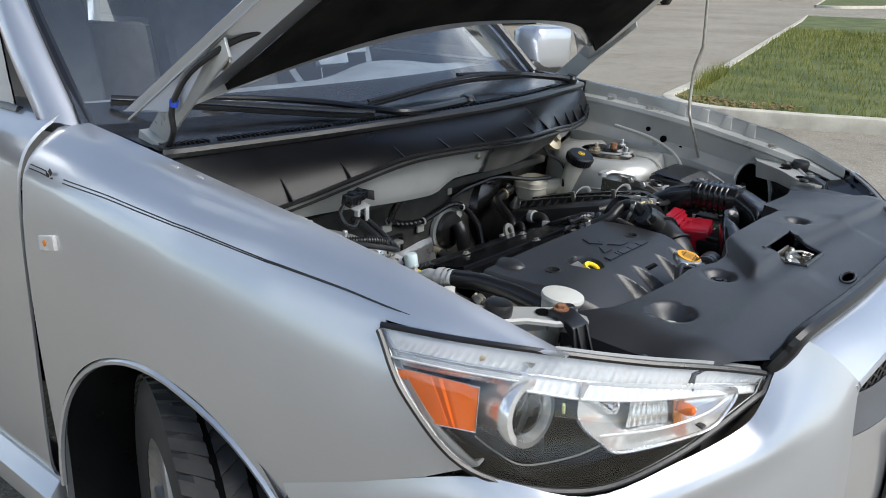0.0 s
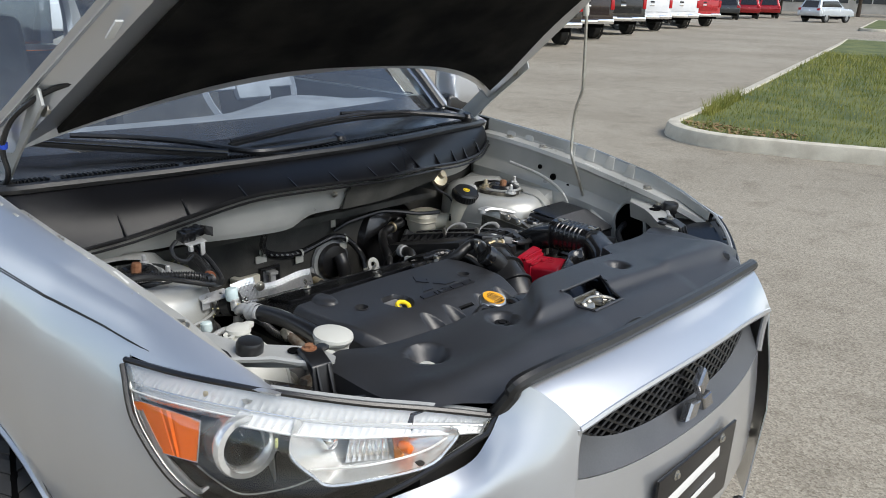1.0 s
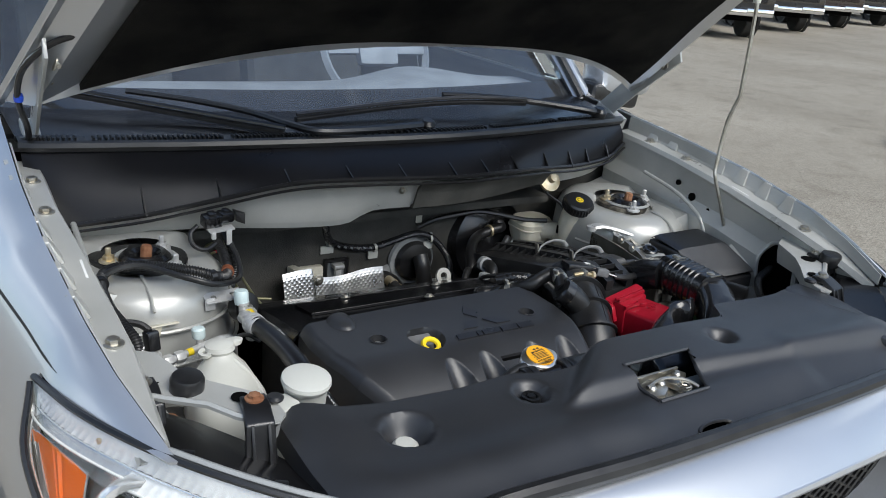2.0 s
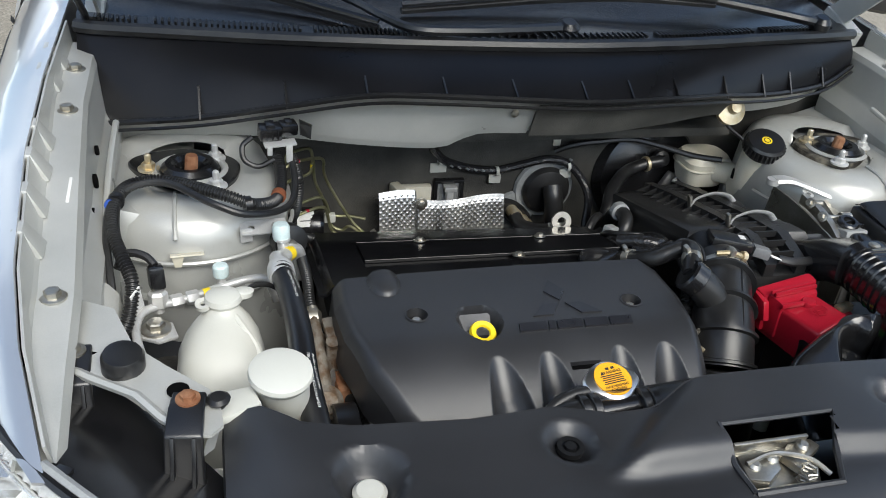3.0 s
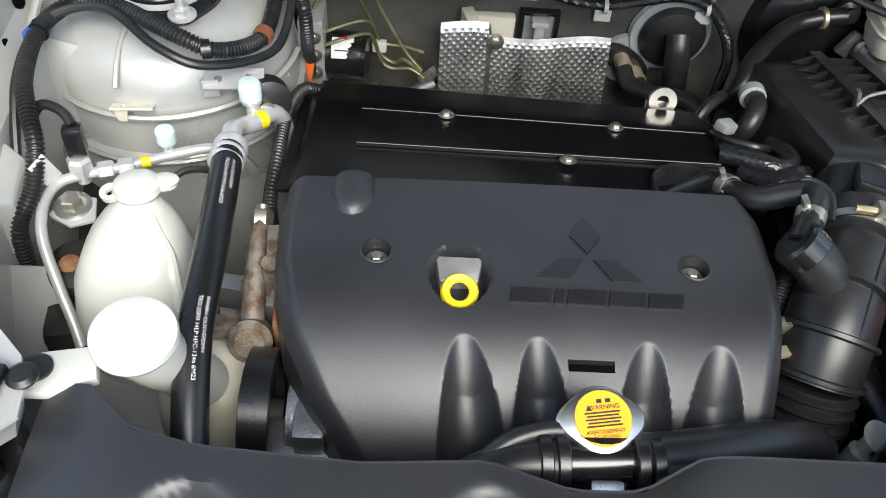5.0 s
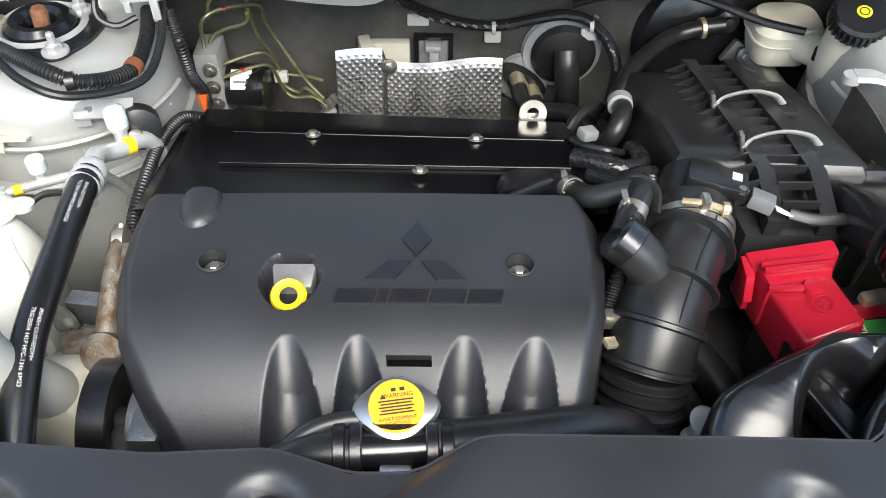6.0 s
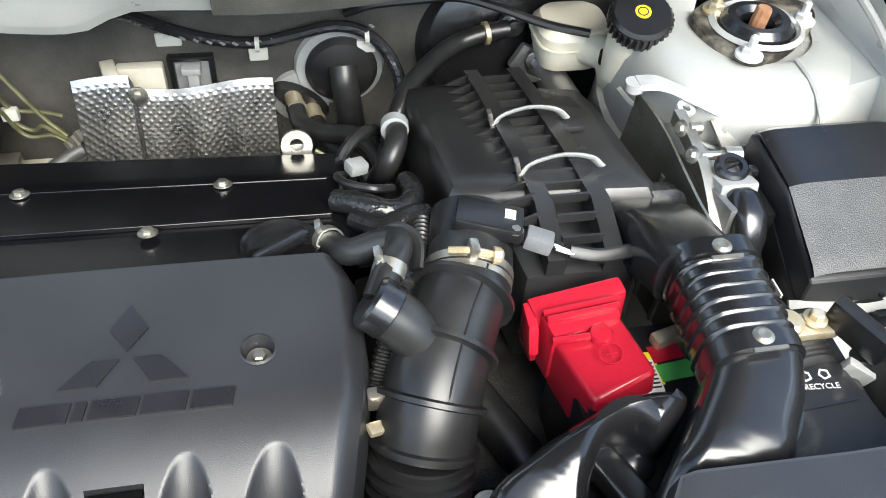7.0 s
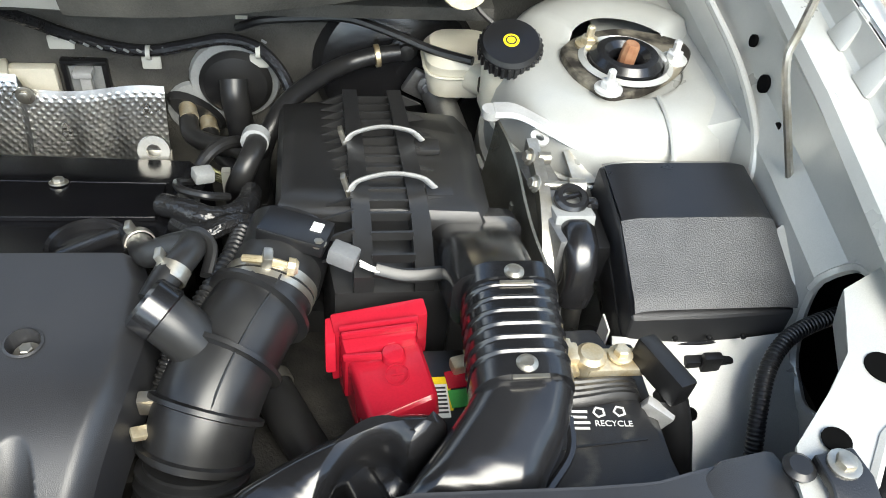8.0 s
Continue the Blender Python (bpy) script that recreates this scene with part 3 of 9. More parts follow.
# front doors, sills and pillars
for s in (-1, 1):
    prof = [(0.745, 1.135), (0.80, 1.125), (0.868, 1.065), (0.889, 0.95), (0.892, 0.70), (0.885, 0.40), (0.86, 0.33)]
    line = spline([V(x, 0, z) for x, z in prof], 6)
    d = part("front_door", sheet(lambda u, v: V(s * line[round(v * (len(line) - 1))].x, (0.462 + 0.10 * (1.0 - line[round(v * (len(line) - 1))].z) ** 2) * (1 - u) + 1.55 * u, line[round(v * (len(line) - 1))].z), 6, len(line) - 1, 0.006), PAINT, car, "silver front door", sharp=40)
    part("sill", prism([(s * 0.80, 0.20), (s * 0.885, 0.22), (s * 0.90, 0.30), (s * 0.87, 0.335), (s * 0.80, 0.335)], 0.50, 1.6, "y", 0.006), PAINT, car, "silver side sill")
    part("side_window", sheet(lambda u, v: V(s * (0.80 - 0.12 * v), 0.62 + 0.90 * u + 0.36 * v * (1 - u), 1.12 + 0.40 * v), 4, 4, 0.004), SIDEGLASS, car, "side window").visible_shadow = False
    part("window_trim", tube([V(s * 0.80, 0.60, 1.125), V(s * 0.80, 1.0, 1.128), V(s * 0.80, 1.55, 1.13)], 0.009, 8), GLOSS, car)
    edge = ((0.728, 0.375, 1.108), (0.703, 0.52, 1.25), (0.658, 0.71, 1.405), (0.593, 0.97, 1.55)) if s > 0 else ((0.752, 0.425, 1.100), (0.732, 0.575, 1.235), (0.703, 0.715, 1.345), (0.620, 0.99, 1.55))
    inner = spline([V(s * x, y, z) for x, y, z in edge], 8)
    outer = spline([V(s * 0.812, 0.500, 1.112), V(s * 0.790, 0.655, 1.26), V(s * 0.745, 0.83, 1.42), V(s * 0.66, 1.07, 1.548)], 8)
    rings = []
    for a, b in zip(inner, outer):
        n = (b - a).cross(V(0, 0.6, 0.55)).normalized() * -s
        n = n if n.z > 0 else -n
        w = (b - a).length
        rings.append([a - n * 0.02, a, a.lerp(b, 0.18) + n * 0.12 * w, a.lerp(b, 0.5) + n * 0.19 * w, a.lerp(b, 0.82) + n * 0.14 * w, b, b - n * 0.03, a.lerp(b, 0.5) - n * 0.035])
    part("a_pillar", loft(rings), PAINT, car, "silver windscreen pillar", sharp=60)
    part("windscreen_moulding", tube([V(s * (x - 0.004), y, z + 0.004) for x, y, z in edge], 0.012, 8), SATIN, car)
    m = part("door_mirror", moved(box((0, 0, 0), (0.20, 0.13, 0.15), 0.045, seg=4), pose(s * 0.990, 0.52 if s > 0 else 0.66, 1.165, 0, 0, -s * 8)), PAINT, car, "silver door mirror")
    part("mirror_base", moved(box((0, 0, 0), (0.20, 0.12, 0.06), 0.02, seg=3), pose(s * 0.955, 0.53 if s > 0 else 0.67, 1.09, 0, s * 8, 0)), SATIN, m, "black mirror foot")
    part("mirror_glass", box((s * 0.990, 0.588 if s > 0 else 0.728, 1.165), (0.16, 0.006, 0.11), 0.002), CHROME, m)
# rear half of the body, behind the front doors
def flank(y):
    return 1 - 0.16 * max(0, (y - 2.5) / 0.85) ** 2


for s in (-1, 1):
    side = spline([V(x, 0, z) for x, z in prof], 6)
    def quarter(u, v, a, b):
        p, y = side[round(v * (len(side) - 1))], a + (b - a) * u
        return V(s * p.x * flank(y), y, p.z)
    part("rear_door", sheet(lambda u, v: quarter(u, v, 1.556, 2.40), 8, len(side) - 1, 0.006, keep=lambda u, v: math.hypot(1.556 + 0.844 * u - 2.715, side[round(v * (len(side) - 1))].z - ARCH_Z) > 0.41), PAINT, car, "silver rear door")
    part("rear_quarter", sheet(lambda u, v: quarter(u, v, 2.406, 3.33), 40, len(side) - 1, 0.006, keep=lambda u, v: math.hypot(2.406 + 0.924 * u - 2.715, side[round(v * (len(side) - 1))].z - ARCH_Z) > 0.41), PAINT, car, "silver rear quarter panel")
    part("rear_window", sheet(lambda u, v: V(s * (0.80 - 0.12 * v) * flank(1.62 + 1.35 * u), 1.62 + 1.35 * u, 1.12 + 0.40 * v), 6, 4, 0.004), DARKGLASS, car, "tinted rear side window").visible_shadow = False
    part("centre_pillar", box((s * 0.745, 1.575, 1.32), (0.03, 0.10, 0.42), 0.008, (0, -s * 16, 0)), GLOSS, car)
    part("rear_pillar", tube([V(s * 0.755, 3.20, 1.12), V(s * 0.71, 3.10, 1.32), V(s * 0.63, 2.98, 1.53)], 0.07, 10, flat=0.6), PAINT, car)
    part("roof_side", tube([V(s * 0.63, 1.0, 1.54), V(s * 0.645, 1.6, 1.565), V(s * 0.645, 2.4, 1.56), V(s * 0.62, 3.05, 1.535)], 0.045, 10, flat=0.8), PAINT, car)
    part("tail_lamp", box((s * 0.63, 3.33, 0.98), (0.22, 0.08, 0.24), 0.03), AMBER, car)
    part("sill", prism([(s * 0.80, 0.20), (s * 0.885, 0.22), (s * 0.90, 0.30), (s * 0.87, 0.335), (s * 0.80, 0.335)], 1.602, 2.30, "y", 0.006), PAINT, car)
part("tailgate", sheet(lambda u, v: V((-1 + 2 * u) * (0.76 - 0.06 * v), 3.36 + 0.03 * math.sin(math.pi * u) - 0.02 * v, 0.62 + 0.51 * v), 12, 6, 0.006), PAINT, car, "silver tailgate")
part("rear_screen", sheet(lambda u, v: V((-1 + 2 * u) * (0.70 - 0.10 * v), 3.33 - 0.26 * v, 1.135 + 0.41 * v), 10, 4, 0.004), DARKGLASS, car, "dark rear window")
part("rear_bumper", bevel(prism([(-0.80, 3.10), (-0.76, 3.36), (-0.55, 3.43), (0.55, 3.43), (0.76, 3.36), (0.80, 3.10)], 0.30, 0.64, "z"), 0.03, 3), PAINT, car, "silver rear bumper")
roof = part("roof", sheet(lambda u, v: V(-0.60 + 1.2 * u, 0.98 + 2.2 * v - 0.06 * math.sin(math.pi * u), 1.555 + 0.045 * math.sin(math.pi * u) + 0.04 * math.sin(math.pi * min(1, v * 1.2))), 12, 8, 0.02), PAINT, car, "silver roof")


def screen(u, v):
    """The windscreen: u across, v up."""
    x = (-1 + 2 * u)
    y0, y1 = 0.285 + 0.13 * x * x, 0.93 + 0.05 * x * x
    z0, z1 = 1.105 - 0.0 * x * x, 1.575 - 0.03 * x * x
    return V(x * (0.735 - 0.14 * v) * (1.045 if x < 0 else 1), y0 + (y1 - y0) * v - 0.0, z0 + (z1 - z0) * v + 0.025 * math.sin(math.pi * v))


ws = part("windscreen", sheet(screen, 24, 12, 0.0), WINDSHIELD, car, "laminated windscreen")
ws.visible_shadow = False
part("windscreen_band", sheet(lambda u, v: screen(u, v * 0.09) + V(0, 0.002, -0.004), 24, 2, 0.002), GLOSS, car)
# cabin
part("dashboard", sheet(lambda u, v: V(-0.70 + 1.4 * u, 0.42 + 0.45 * v - 0.06 * math.sin(math.pi * u), 1.085 + 0.035 * math.sin(math.pi * min(1, v * 1.1)) + 0.05 * math.exp(-((u - 0.76) / 0.12) ** 2) * v - 0.25 * max(0, v - 0.85)), 30, 12, 0.02), INTERIOR, car, "grey dashboard")
wh = part("steering_wheel", moved(lathe([(0.18, -0.013), (0.193, 0), (0.18, 0.013), (0.167, 0), (0.18, -0.013)], (0, 0, 0), (0, 0, 1), 36, cap=False), pose(0.36, 0.95, 1.155, 65, 0, 0)), INTERIOR, car, "dark steering wheel")
part("wheel_hub", moved(join(box((0, 0, 0), (0.14, 0.11, 0.04), 0.02), box((0, 0, 0), (0.34, 0.035, 0.02), 0.006)), pose(0.36, 0.95, 1.155, 65, 0, 0)), INTERIOR, wh)
for x in (-0.36, 0.36):
    seat = part("front_seat", box((x, 1.55, 1.05), (0.46, 0.13, 0.62), 0.05, (-14, 0, 0), 3), SEATC, car, "grey cloth front seat")
    part("head_restraint", box((x, 1.66, 1.43), (0.26, 0.09, 0.16), 0.035, (-10, 0, 0), 3), SEATC, seat)
part("cabin_floor", box((0, 1.4, 0.5), (1.6, 1.9, 0.02)), DARK, car)
part("rear_seat", box((0, 2.5, 0.85), (1.3, 0.16, 0.62), 0.05, (-12, 0, 0), 3), SEATC, car, "grey cloth rear seat")
# ---- hood, open on its prop ----
HOOD_A = radians(36.4)
HOOD_O = V(0, 0.25, 1.125)
HOOD_V, HOOD_W = V(0, -math.cos(HOOD_A), math.sin(HOOD_A)), V(0, math.sin(HOOD_A), math.cos(HOOD_A))


def on_hood(x, v, w=0.0):
    return HOOD_O + V(x, 0, 0) + HOOD_V * v + HOOD_W * w


def hood_half(v):
    return 0.775 - 0.20 * v - 0.10 * max(0, v - 0.75) ** 2


def hood_rear(x):
    return 0.30 - 0.225 * (abs(x) / 0.70) ** 2.3


def hood_front(x):
    return 1.13 - 0.22 * (abs(x) / 0.6) ** 2


def hood_pt(u, v, w, inset=0.0):
    """u from side to side, v from the hinge edge to the nose."""
    s = -1 + 2 * u
    x = s * (0.76 - inset)
    for _ in range(4):
        vv = hood_rear(x) + inset * 0.4 + (hood_front(x) - hood_rear(x) - inset * 1.2) * v
        x = s * (hood_half(vv) - inset)
    return on_hood(x, vv, w)


hood = part("hood", sheet(lambda u, v: hood_pt(u, v, 0.055 + 0.035 * math.sin(math.pi * u) - 0.04 * abs(2 * u - 1) ** 6), 24, 16, 0.003), PAINT, car, "silver hood panel, propped open", sharp=50)
# the pressed inner frame: a rim round the dark pad
def rim(u, v):
    """u round the rim, v across it from the outer edge to the pad."""
    k = u * 4
    e = int(min(k, 3.999))
    t = k - e
    a = [(t, 0), (1, t), (1 - t, 1), (0, 1 - t)][e]
    o = hood_pt(a[0], a[1], 0.03)
    i = hood_pt(a[0], a[1], -0.004, 0.10)
    m = hood_pt(a[0], a[1], -0.014, 0.045)
    return o.lerp(m, v * 2) if v < 0.5 else m.lerp(i, v * 2 - 1)


part("inner_frame", sheet(rim, 80, 6, 0.003), PAINT, hood, "silver pressed inner frame", sharp=45)
part("hood_insulation", sheet(lambda u, v: hood_pt(u, v, -0.006 + 0.012 * (math.sin(9 * v + 4 * u) * math.sin(7 * u) * 0.5), 0.098), 30, 18, 0.012), FELT, hood, "black felt insulation pad, dusty")
for s in (-1, 1):
    hinge = part("hinge_arm", join(prism([(0.30, 1.07), (0.25, 1.075), (0.15, 1.165), (0.02, 1.27), (0.03, 1.30), (0.20, 1.19), (0.30, 1.10)], s * 0.705, s * 0.711, "x", 0.001),
                                   prism([(0.30, 1.06), (0.20, 1.06), (0.19, 1.09), (0.28, 1.12)], s * 0.700, s * 0.730, "x", 0.002)), INNER, hood, "silver hood hinge arm")
    part("hinge_bolt", bolt((s * 0.690, 0.115, 1.225), (-s, 0, -0.3), 0.009, 0.012), STEEL, hood)
    part("hinge_bolt", bolt((s * 0.692, 0.06, 1.258), (-s, 0, -0.3), 0.009, 0.012), STEEL, hood)
part("washer_hose", tube([(-0.66, -0.02, 1.315), (-0.70, 0.03, 1.29), (-0.733, 0.09, 1.245), (-0.742, 0.13, 1.20), (-0.738, 0.155, 1.165), (-0.728, 0.17, 1.13), (-0.725, 0.20, 1.10), (-0.74, 0.24, 1.09)], 0.0055, 8), RUBBER, hood, "black washer hose")
part("hose_clip", lathe([(0.0075, -0.006), (0.008, 0), (0.0075, 0.006)], (-0.74, 0.142, 1.185), (0, 0.3, -1), 12), mat("blue_clip", (0.02, 0.07, 0.5), 0.4), hood, "blue hose clip")
part("frame_slot", moved(box((0, 0, 0), (0.014, 0.05, 0.004), 0.001), Matrix.Translation(on_hood(-0.655, 0.50, -0.016)) @ Matrix.Rotation(-HOOD_A, 4, "X")), PAPER, hood)
rod = tube([(0.706, -0.219, 0.897), (0.700, -0.216, 0.91), (0.672, -0.204, 0.985), (0.652, -0.192, 1.045), (0.656, -0.186, 1.075), (0.664, -0.184, 1.166), (0.668, -0.198, 1.225), (0.668, -0.200, 1.255), (0.668, -0.193, 1.44), (0.668, -0.185, 1.462)], 0.0042, 8, 4)
prop = part("prop_rod", rod, STEEL, car, "thin steel hood prop rod")
part("rod_grip", lathe([(0.008, 0), (0.009, 0.012), (0.007, 0.035)], (0.668, -0.192, 1.43), (0, 0.05, 1), 12), WHITEP, prop)
part("rod_pivot", lathe([(0.016, -0.006), (0.016, 0.004), (0.010, 0.010)], (0.707, -0.220, 0.897), (-1, 0, 0.2), 14), RUBBER, prop)

# ---- nose: bumper skin, grille, plate ----
def nose_y(x):
    return -0.935 + 0.60 * x * x * (1 + 0.6 * x * x)


def crown(u, v):
    """The raised crown over the grille, from the hood gap (v 0) to the grille's brow (v 1)."""
    s = -1 + 2 * u
    w = 0.405 - 0.052 * v
    x = s * w
    y0, y1 = -0.862 + 0.11 * (x / 0.4) ** 2 * 0.25, -0.930 + 0.16 * x * x
    z0, z1 = 0.938 - 0.006 * abs(s), 0.893 - 0.022 * abs(s) ** 3
    return V(x, y0 + (y1 - y0) * v ** 0.95, z0 + (z1 - z0) * v ** 1.5)


bumper = part("front_bumper", sheet(crown, 20, 8, 0.004), PAINT, car, "silver front bumper skin", sharp=50)


def surround(s):
    """One side of the bumper: from the crown's edge and the grille round to the wheel arch."""
    side = lambda pts: [V(s * x, y, z) for x, y, z in pts]
    top = side(((0.40, -0.842, 0.934), (0.426, -0.822, 0.892), (0.452, -0.814, 0.852), (0.487, -0.801, 0.815), (0.59, -0.755, 0.788), (0.70, -0.683, 0.758), (0.787, -0.570, 0.782), (0.838, -0.42, 0.735), (0.866, -0.262, 0.673)))
    mid = side(((0.353, -0.910, 0.845), (0.392, -0.900, 0.812), (0.445, -0.872, 0.785), (0.505, -0.832, 0.755), (0.61, -0.775, 0.725), (0.715, -0.70, 0.70), (0.802, -0.58, 0.70), (0.848, -0.43, 0.66), (0.866, -0.29, 0.62)))
    low = side(((0.392, -0.926, 0.62), (0.445, -0.905, 0.60), (0.50, -0.872, 0.58), (0.55, -0.84, 0.56), (0.63, -0.79, 0.55), (0.73, -0.71, 0.54), (0.81, -0.58, 0.52), (0.85, -0.44, 0.50), (0.862, -0.34, 0.48)))
    bot = side(((0.43, -0.89, 0.34), (0.48, -0.88, 0.32), (0.53, -0.86, 0.31), (0.58, -0.83, 0.30), (0.65, -0.78, 0.30), (0.74, -0.70, 0.30), (0.81, -0.57, 0.30), (0.845, -0.44, 0.30), (0.855, -0.36, 0.30)))
    rows = [spline(r, 5) for r in (top, mid, low, bot)]
    rings = []
    for j, (a, b, c, d) in enumerate(zip(*rows)):
        k = max(0.0, 1 - j / 10)
        seg = []
        for n in range(9):
            v = n / 8
            p = a.lerp(b, v) + V(s * 0.3, -0.8, 0.2) * 0.012 * math.sin(math.pi * v) * (1 - k)
            edge = crown(1 if s > 0 else 0, v) - rows[0][0].lerp(rows[1][0], v)
            seg.append(p + edge * k)
        for n in range(1, 7):
            v = n / 6
            seg.append(b.lerp(c, v) + V(s * 0.3, -0.8, 0) * 0.006 * math.sin(math.pi * v))
        for n in range(1, 5):
            seg.append(c.lerp(d, n / 4))
        rings.append(seg)
    bm = loft(rings, closed=False)
    bmesh.ops.solidify(bm, geom=bm.faces[:], thickness=0.003)
    return part("bumper_side", bm, PAINT, bumper, sharp=60)


surround(-1), surround(1)
part("brow_lip", tube([crown(u / 12, 1.0) + V(0, 0.004, -0.006) for u in range(13)], 0.008, 8, 2), PAINT, bumper)


def mesh_grille(name, x0, x1, z0, z1, yb, cell, label):
    """A lattice of slanting wires, each cell a lozenge, clipped to a trapezium."""
    bm = bmesh.new()
    bits = []
    n = int((x1 - x0 + (z1 - z0) * 1.7) / cell) + 2
    for k in range(-n, 2 * n):
        for sl in (1.7, -1.7):
            xs = x0 + k * cell
            pts = []
            for j in range(9):
                z = z0 + (z1 - z0) * j / 8
                x = xs + sl * (z - z0)
                lim = x1 - 0.10 * (z - z0) / (z1 - z0) * 0.3
                if -lim <= x <= lim:
                    pts.append(V(x, yb + 0.30 * x * x, z))
            if len(pts) > 1:
                bits.append(tube([pts[0], pts[-1]], 0.0032, 5, 1))
    return part(name, join(*bits), PLASTIC, bumper, label)


mesh_grille("grille_mesh", -0.335, 0.335, 0.752, 0.884, -0.906, 0.033, "black lattice grille")
mesh_grille("lower_mesh", -0.36, 0.36, 0.36, 0.50, -0.895, 0.033, "black lower lattice grille")
# near-black sheet paints the shade behind both lattices
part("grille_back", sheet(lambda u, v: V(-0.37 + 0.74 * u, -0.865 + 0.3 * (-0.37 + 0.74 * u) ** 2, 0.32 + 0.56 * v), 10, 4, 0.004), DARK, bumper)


def bar_pt(u, v):
    """The sloping grey shelf under the mesh, from its back edge (v 0) to the crease (v 1)."""
    s = -1 + 2 * u
    x = s * (0.335 + 0.012 * v)
    return V(x, -0.908 - 0.030 * v + 0.004 * math.sin(math.pi * v) + 0.30 * x * x, 0.786 + 0.06 * s ** 4 * (1 - 0.6 * v) - 0.036 * v ** 1.3)


for u in (0.0, 1.0):
    part("opening_edge", tube([crown(u, 1.0) + V(0, 0.004, -0.004), crown(u, 1.0).lerp(bar_pt(u, 1.0), 0.5) + V(0, 0.004, 0), bar_pt(u, 1.0)], 0.007, 8), PAINT, bumper)
part("grille_bar", sheet(bar_pt, 24, 8, 0.006), mat("grey_bar_paint", (0.085, 0.088, 0.095), 0.42, 0.3, vary=0.08, scale=10), bumper, "dark grey bar across the grille")
part("bumper_beam", sheet(lambda u, v: bar_pt(u, 1.0) + V(0.02 * (2 * u - 1) * v, 0.006 * math.sin(math.pi * v) * -1, -0.002 - 0.25 * v), 24, 8, 0.006), PAINT, bumper, "silver bumper beam")
part("lower_lip", tube([V(x, -0.945 + 0.32 * x * x, 0.345) for x in (-0.43, -0.25, 0, 0.25, 0.43)], 0.022, 10), PAINT, bumper, "silver lower lip")
emb = V(0.0, -0.945, 0.80)
def diamond(c, a, L, W, d, n=V(0, -1, 0.12)):
    ax = V(math.sin(a), 0, math.cos(a))
    sd = V(math.cos(a), 0, -math.sin(a))
    c = Vector(c)
    outer = [c + ax * 0.004, c + ax * L / 2 + sd * W / 2, c + ax * L, c + ax * L / 2 - sd * W / 2]
    cen = c + ax * L / 2
    ins = [cen + (p - cen) * 0.82 for p in outer]
    n = n.normalized()
    return loft([[p for p in outer], [p + n * d * 0.7 for p in outer], [p + n * d for p in ins]])


badge = part("badge", join(*[diamond((0, -0.926, 0.800), radians(a), 0.060, 0.038, 0.016) for a in (0, 120, 240)]), mat("dull_chrome", (0.42, 0.42, 0.43), 0.22, 0.9, scale=20), bumper, "dull chrome badge of three lozenges")
plate = solo("front_plate", box((0.0, -0.946, 0.625), (0.305, 0.006, 0.155), 0.002, (2, 0, 0)), SATIN, "black front plate with white script, bolted to bumper", "plate")
for k, (x, z, w, h) in enumerate(((-0.01, 0.650, 0.20, 0.022), (0.02, 0.602, 0.13, 0.012), (-0.09, 0.602, 0.03, 0.03))):
    part("plate_bar", box((x, -0.9500, z), (w, 0.002, h), 0.0005, (2, -6, 0)), PAPER, plate)
for x in (-0.09, 0.09):
    part("plate_bolt", bolt((x, -0.951, 0.688), (0, -1, 0), 0.006, 0.006), STEEL, plate)
# rubber seal along the hood gap
part("hood_seal", tube([V(-0.425, -0.80, 0.872), V(-0.418, -0.826, 0.915), V(-0.40, -0.838, 0.940), V(-0.2, -0.853, 0.944), V(0, -0.858, 0.946), V(0.2, -0.853, 0.942), V(0.385, -0.842, 0.938), V(0.405, -0.836, 0.934), V(0.416, -0.822, 0.915), V(0.43, -0.80, 0.88)], 0.0125, 10), RUBBER, bumper, "black rubber hood seal")

# ---- headlamps ----
HL_TOP = [(-0.804, -0.409, 0.957), (-0.768, -0.515, 0.956), (-0.704, -0.616, 0.947), (-0.61, -0.70, 0.925), (-0.51, -0.765, 0.902), (-0.432, -0.811, 0.880)]
HL_BOT = [(-0.808, -0.408, 0.950), (-0.826, -0.474, 0.880), (-0.793, -0.560, 0.790), (-0.70, -0.675, 0.763), (-0.59, -0.750, 0.795), (-0.450, -0.810, 0.858)]


def lamp_pt(u, v, inset=0.0):
    n = len(HL_TOP) - 1
    a, b = spline(HL_TOP, 12), spline(HL_BOT, 12)
    i = u * (len(a) - 1)
    k = min(int(i), len(a) - 2)
    t = i - k
    p, q = a[k].lerp(a[k + 1], t), b[k].lerp(b[k + 1], t)
    out = V(-0.62, -0.72, 0.32).normalized()
    r = p.lerp(q, v)
    swell = 0.022 * math.sin(math.pi * v) * math.sin(math.pi * min(1, u * 1.0))
    return r + out * (swell - inset)


LAMP_IN = V(0.57, 0.60, -0.48).normalized()
STRIPM = mat("frosted_reflector", (0.90, 0.905, 0.91), 0.20, 0.12, scale=20, bscale=200, vary=0.03)
LAMPW = mat("lamp_reflector", (0.88, 0.89, 0.90), 0.22, 0.85, scale=20, bscale=200, vary=0.03)
BOWL = mat("beam_reflector", (0.88, 0.89, 0.89), 0.16, 0.70, scale=20, bscale=200, vary=0.03)
LAMPBLACK = mat("lamp_black", (0.004, 0.004, 0.0045), 0.16, scale=20, bscale=200, rvary=0.03)
ORANGELENS = mat("amber_reflector_lens", (0.88, 0.17, 0.006), 0.16, scale=15, bscale=400, vary=0.08)
AMBERREF = mat("amber_reflector", (0.62, 0.24, 0.07), 0.22, 0.7, scale=20, bscale=200)


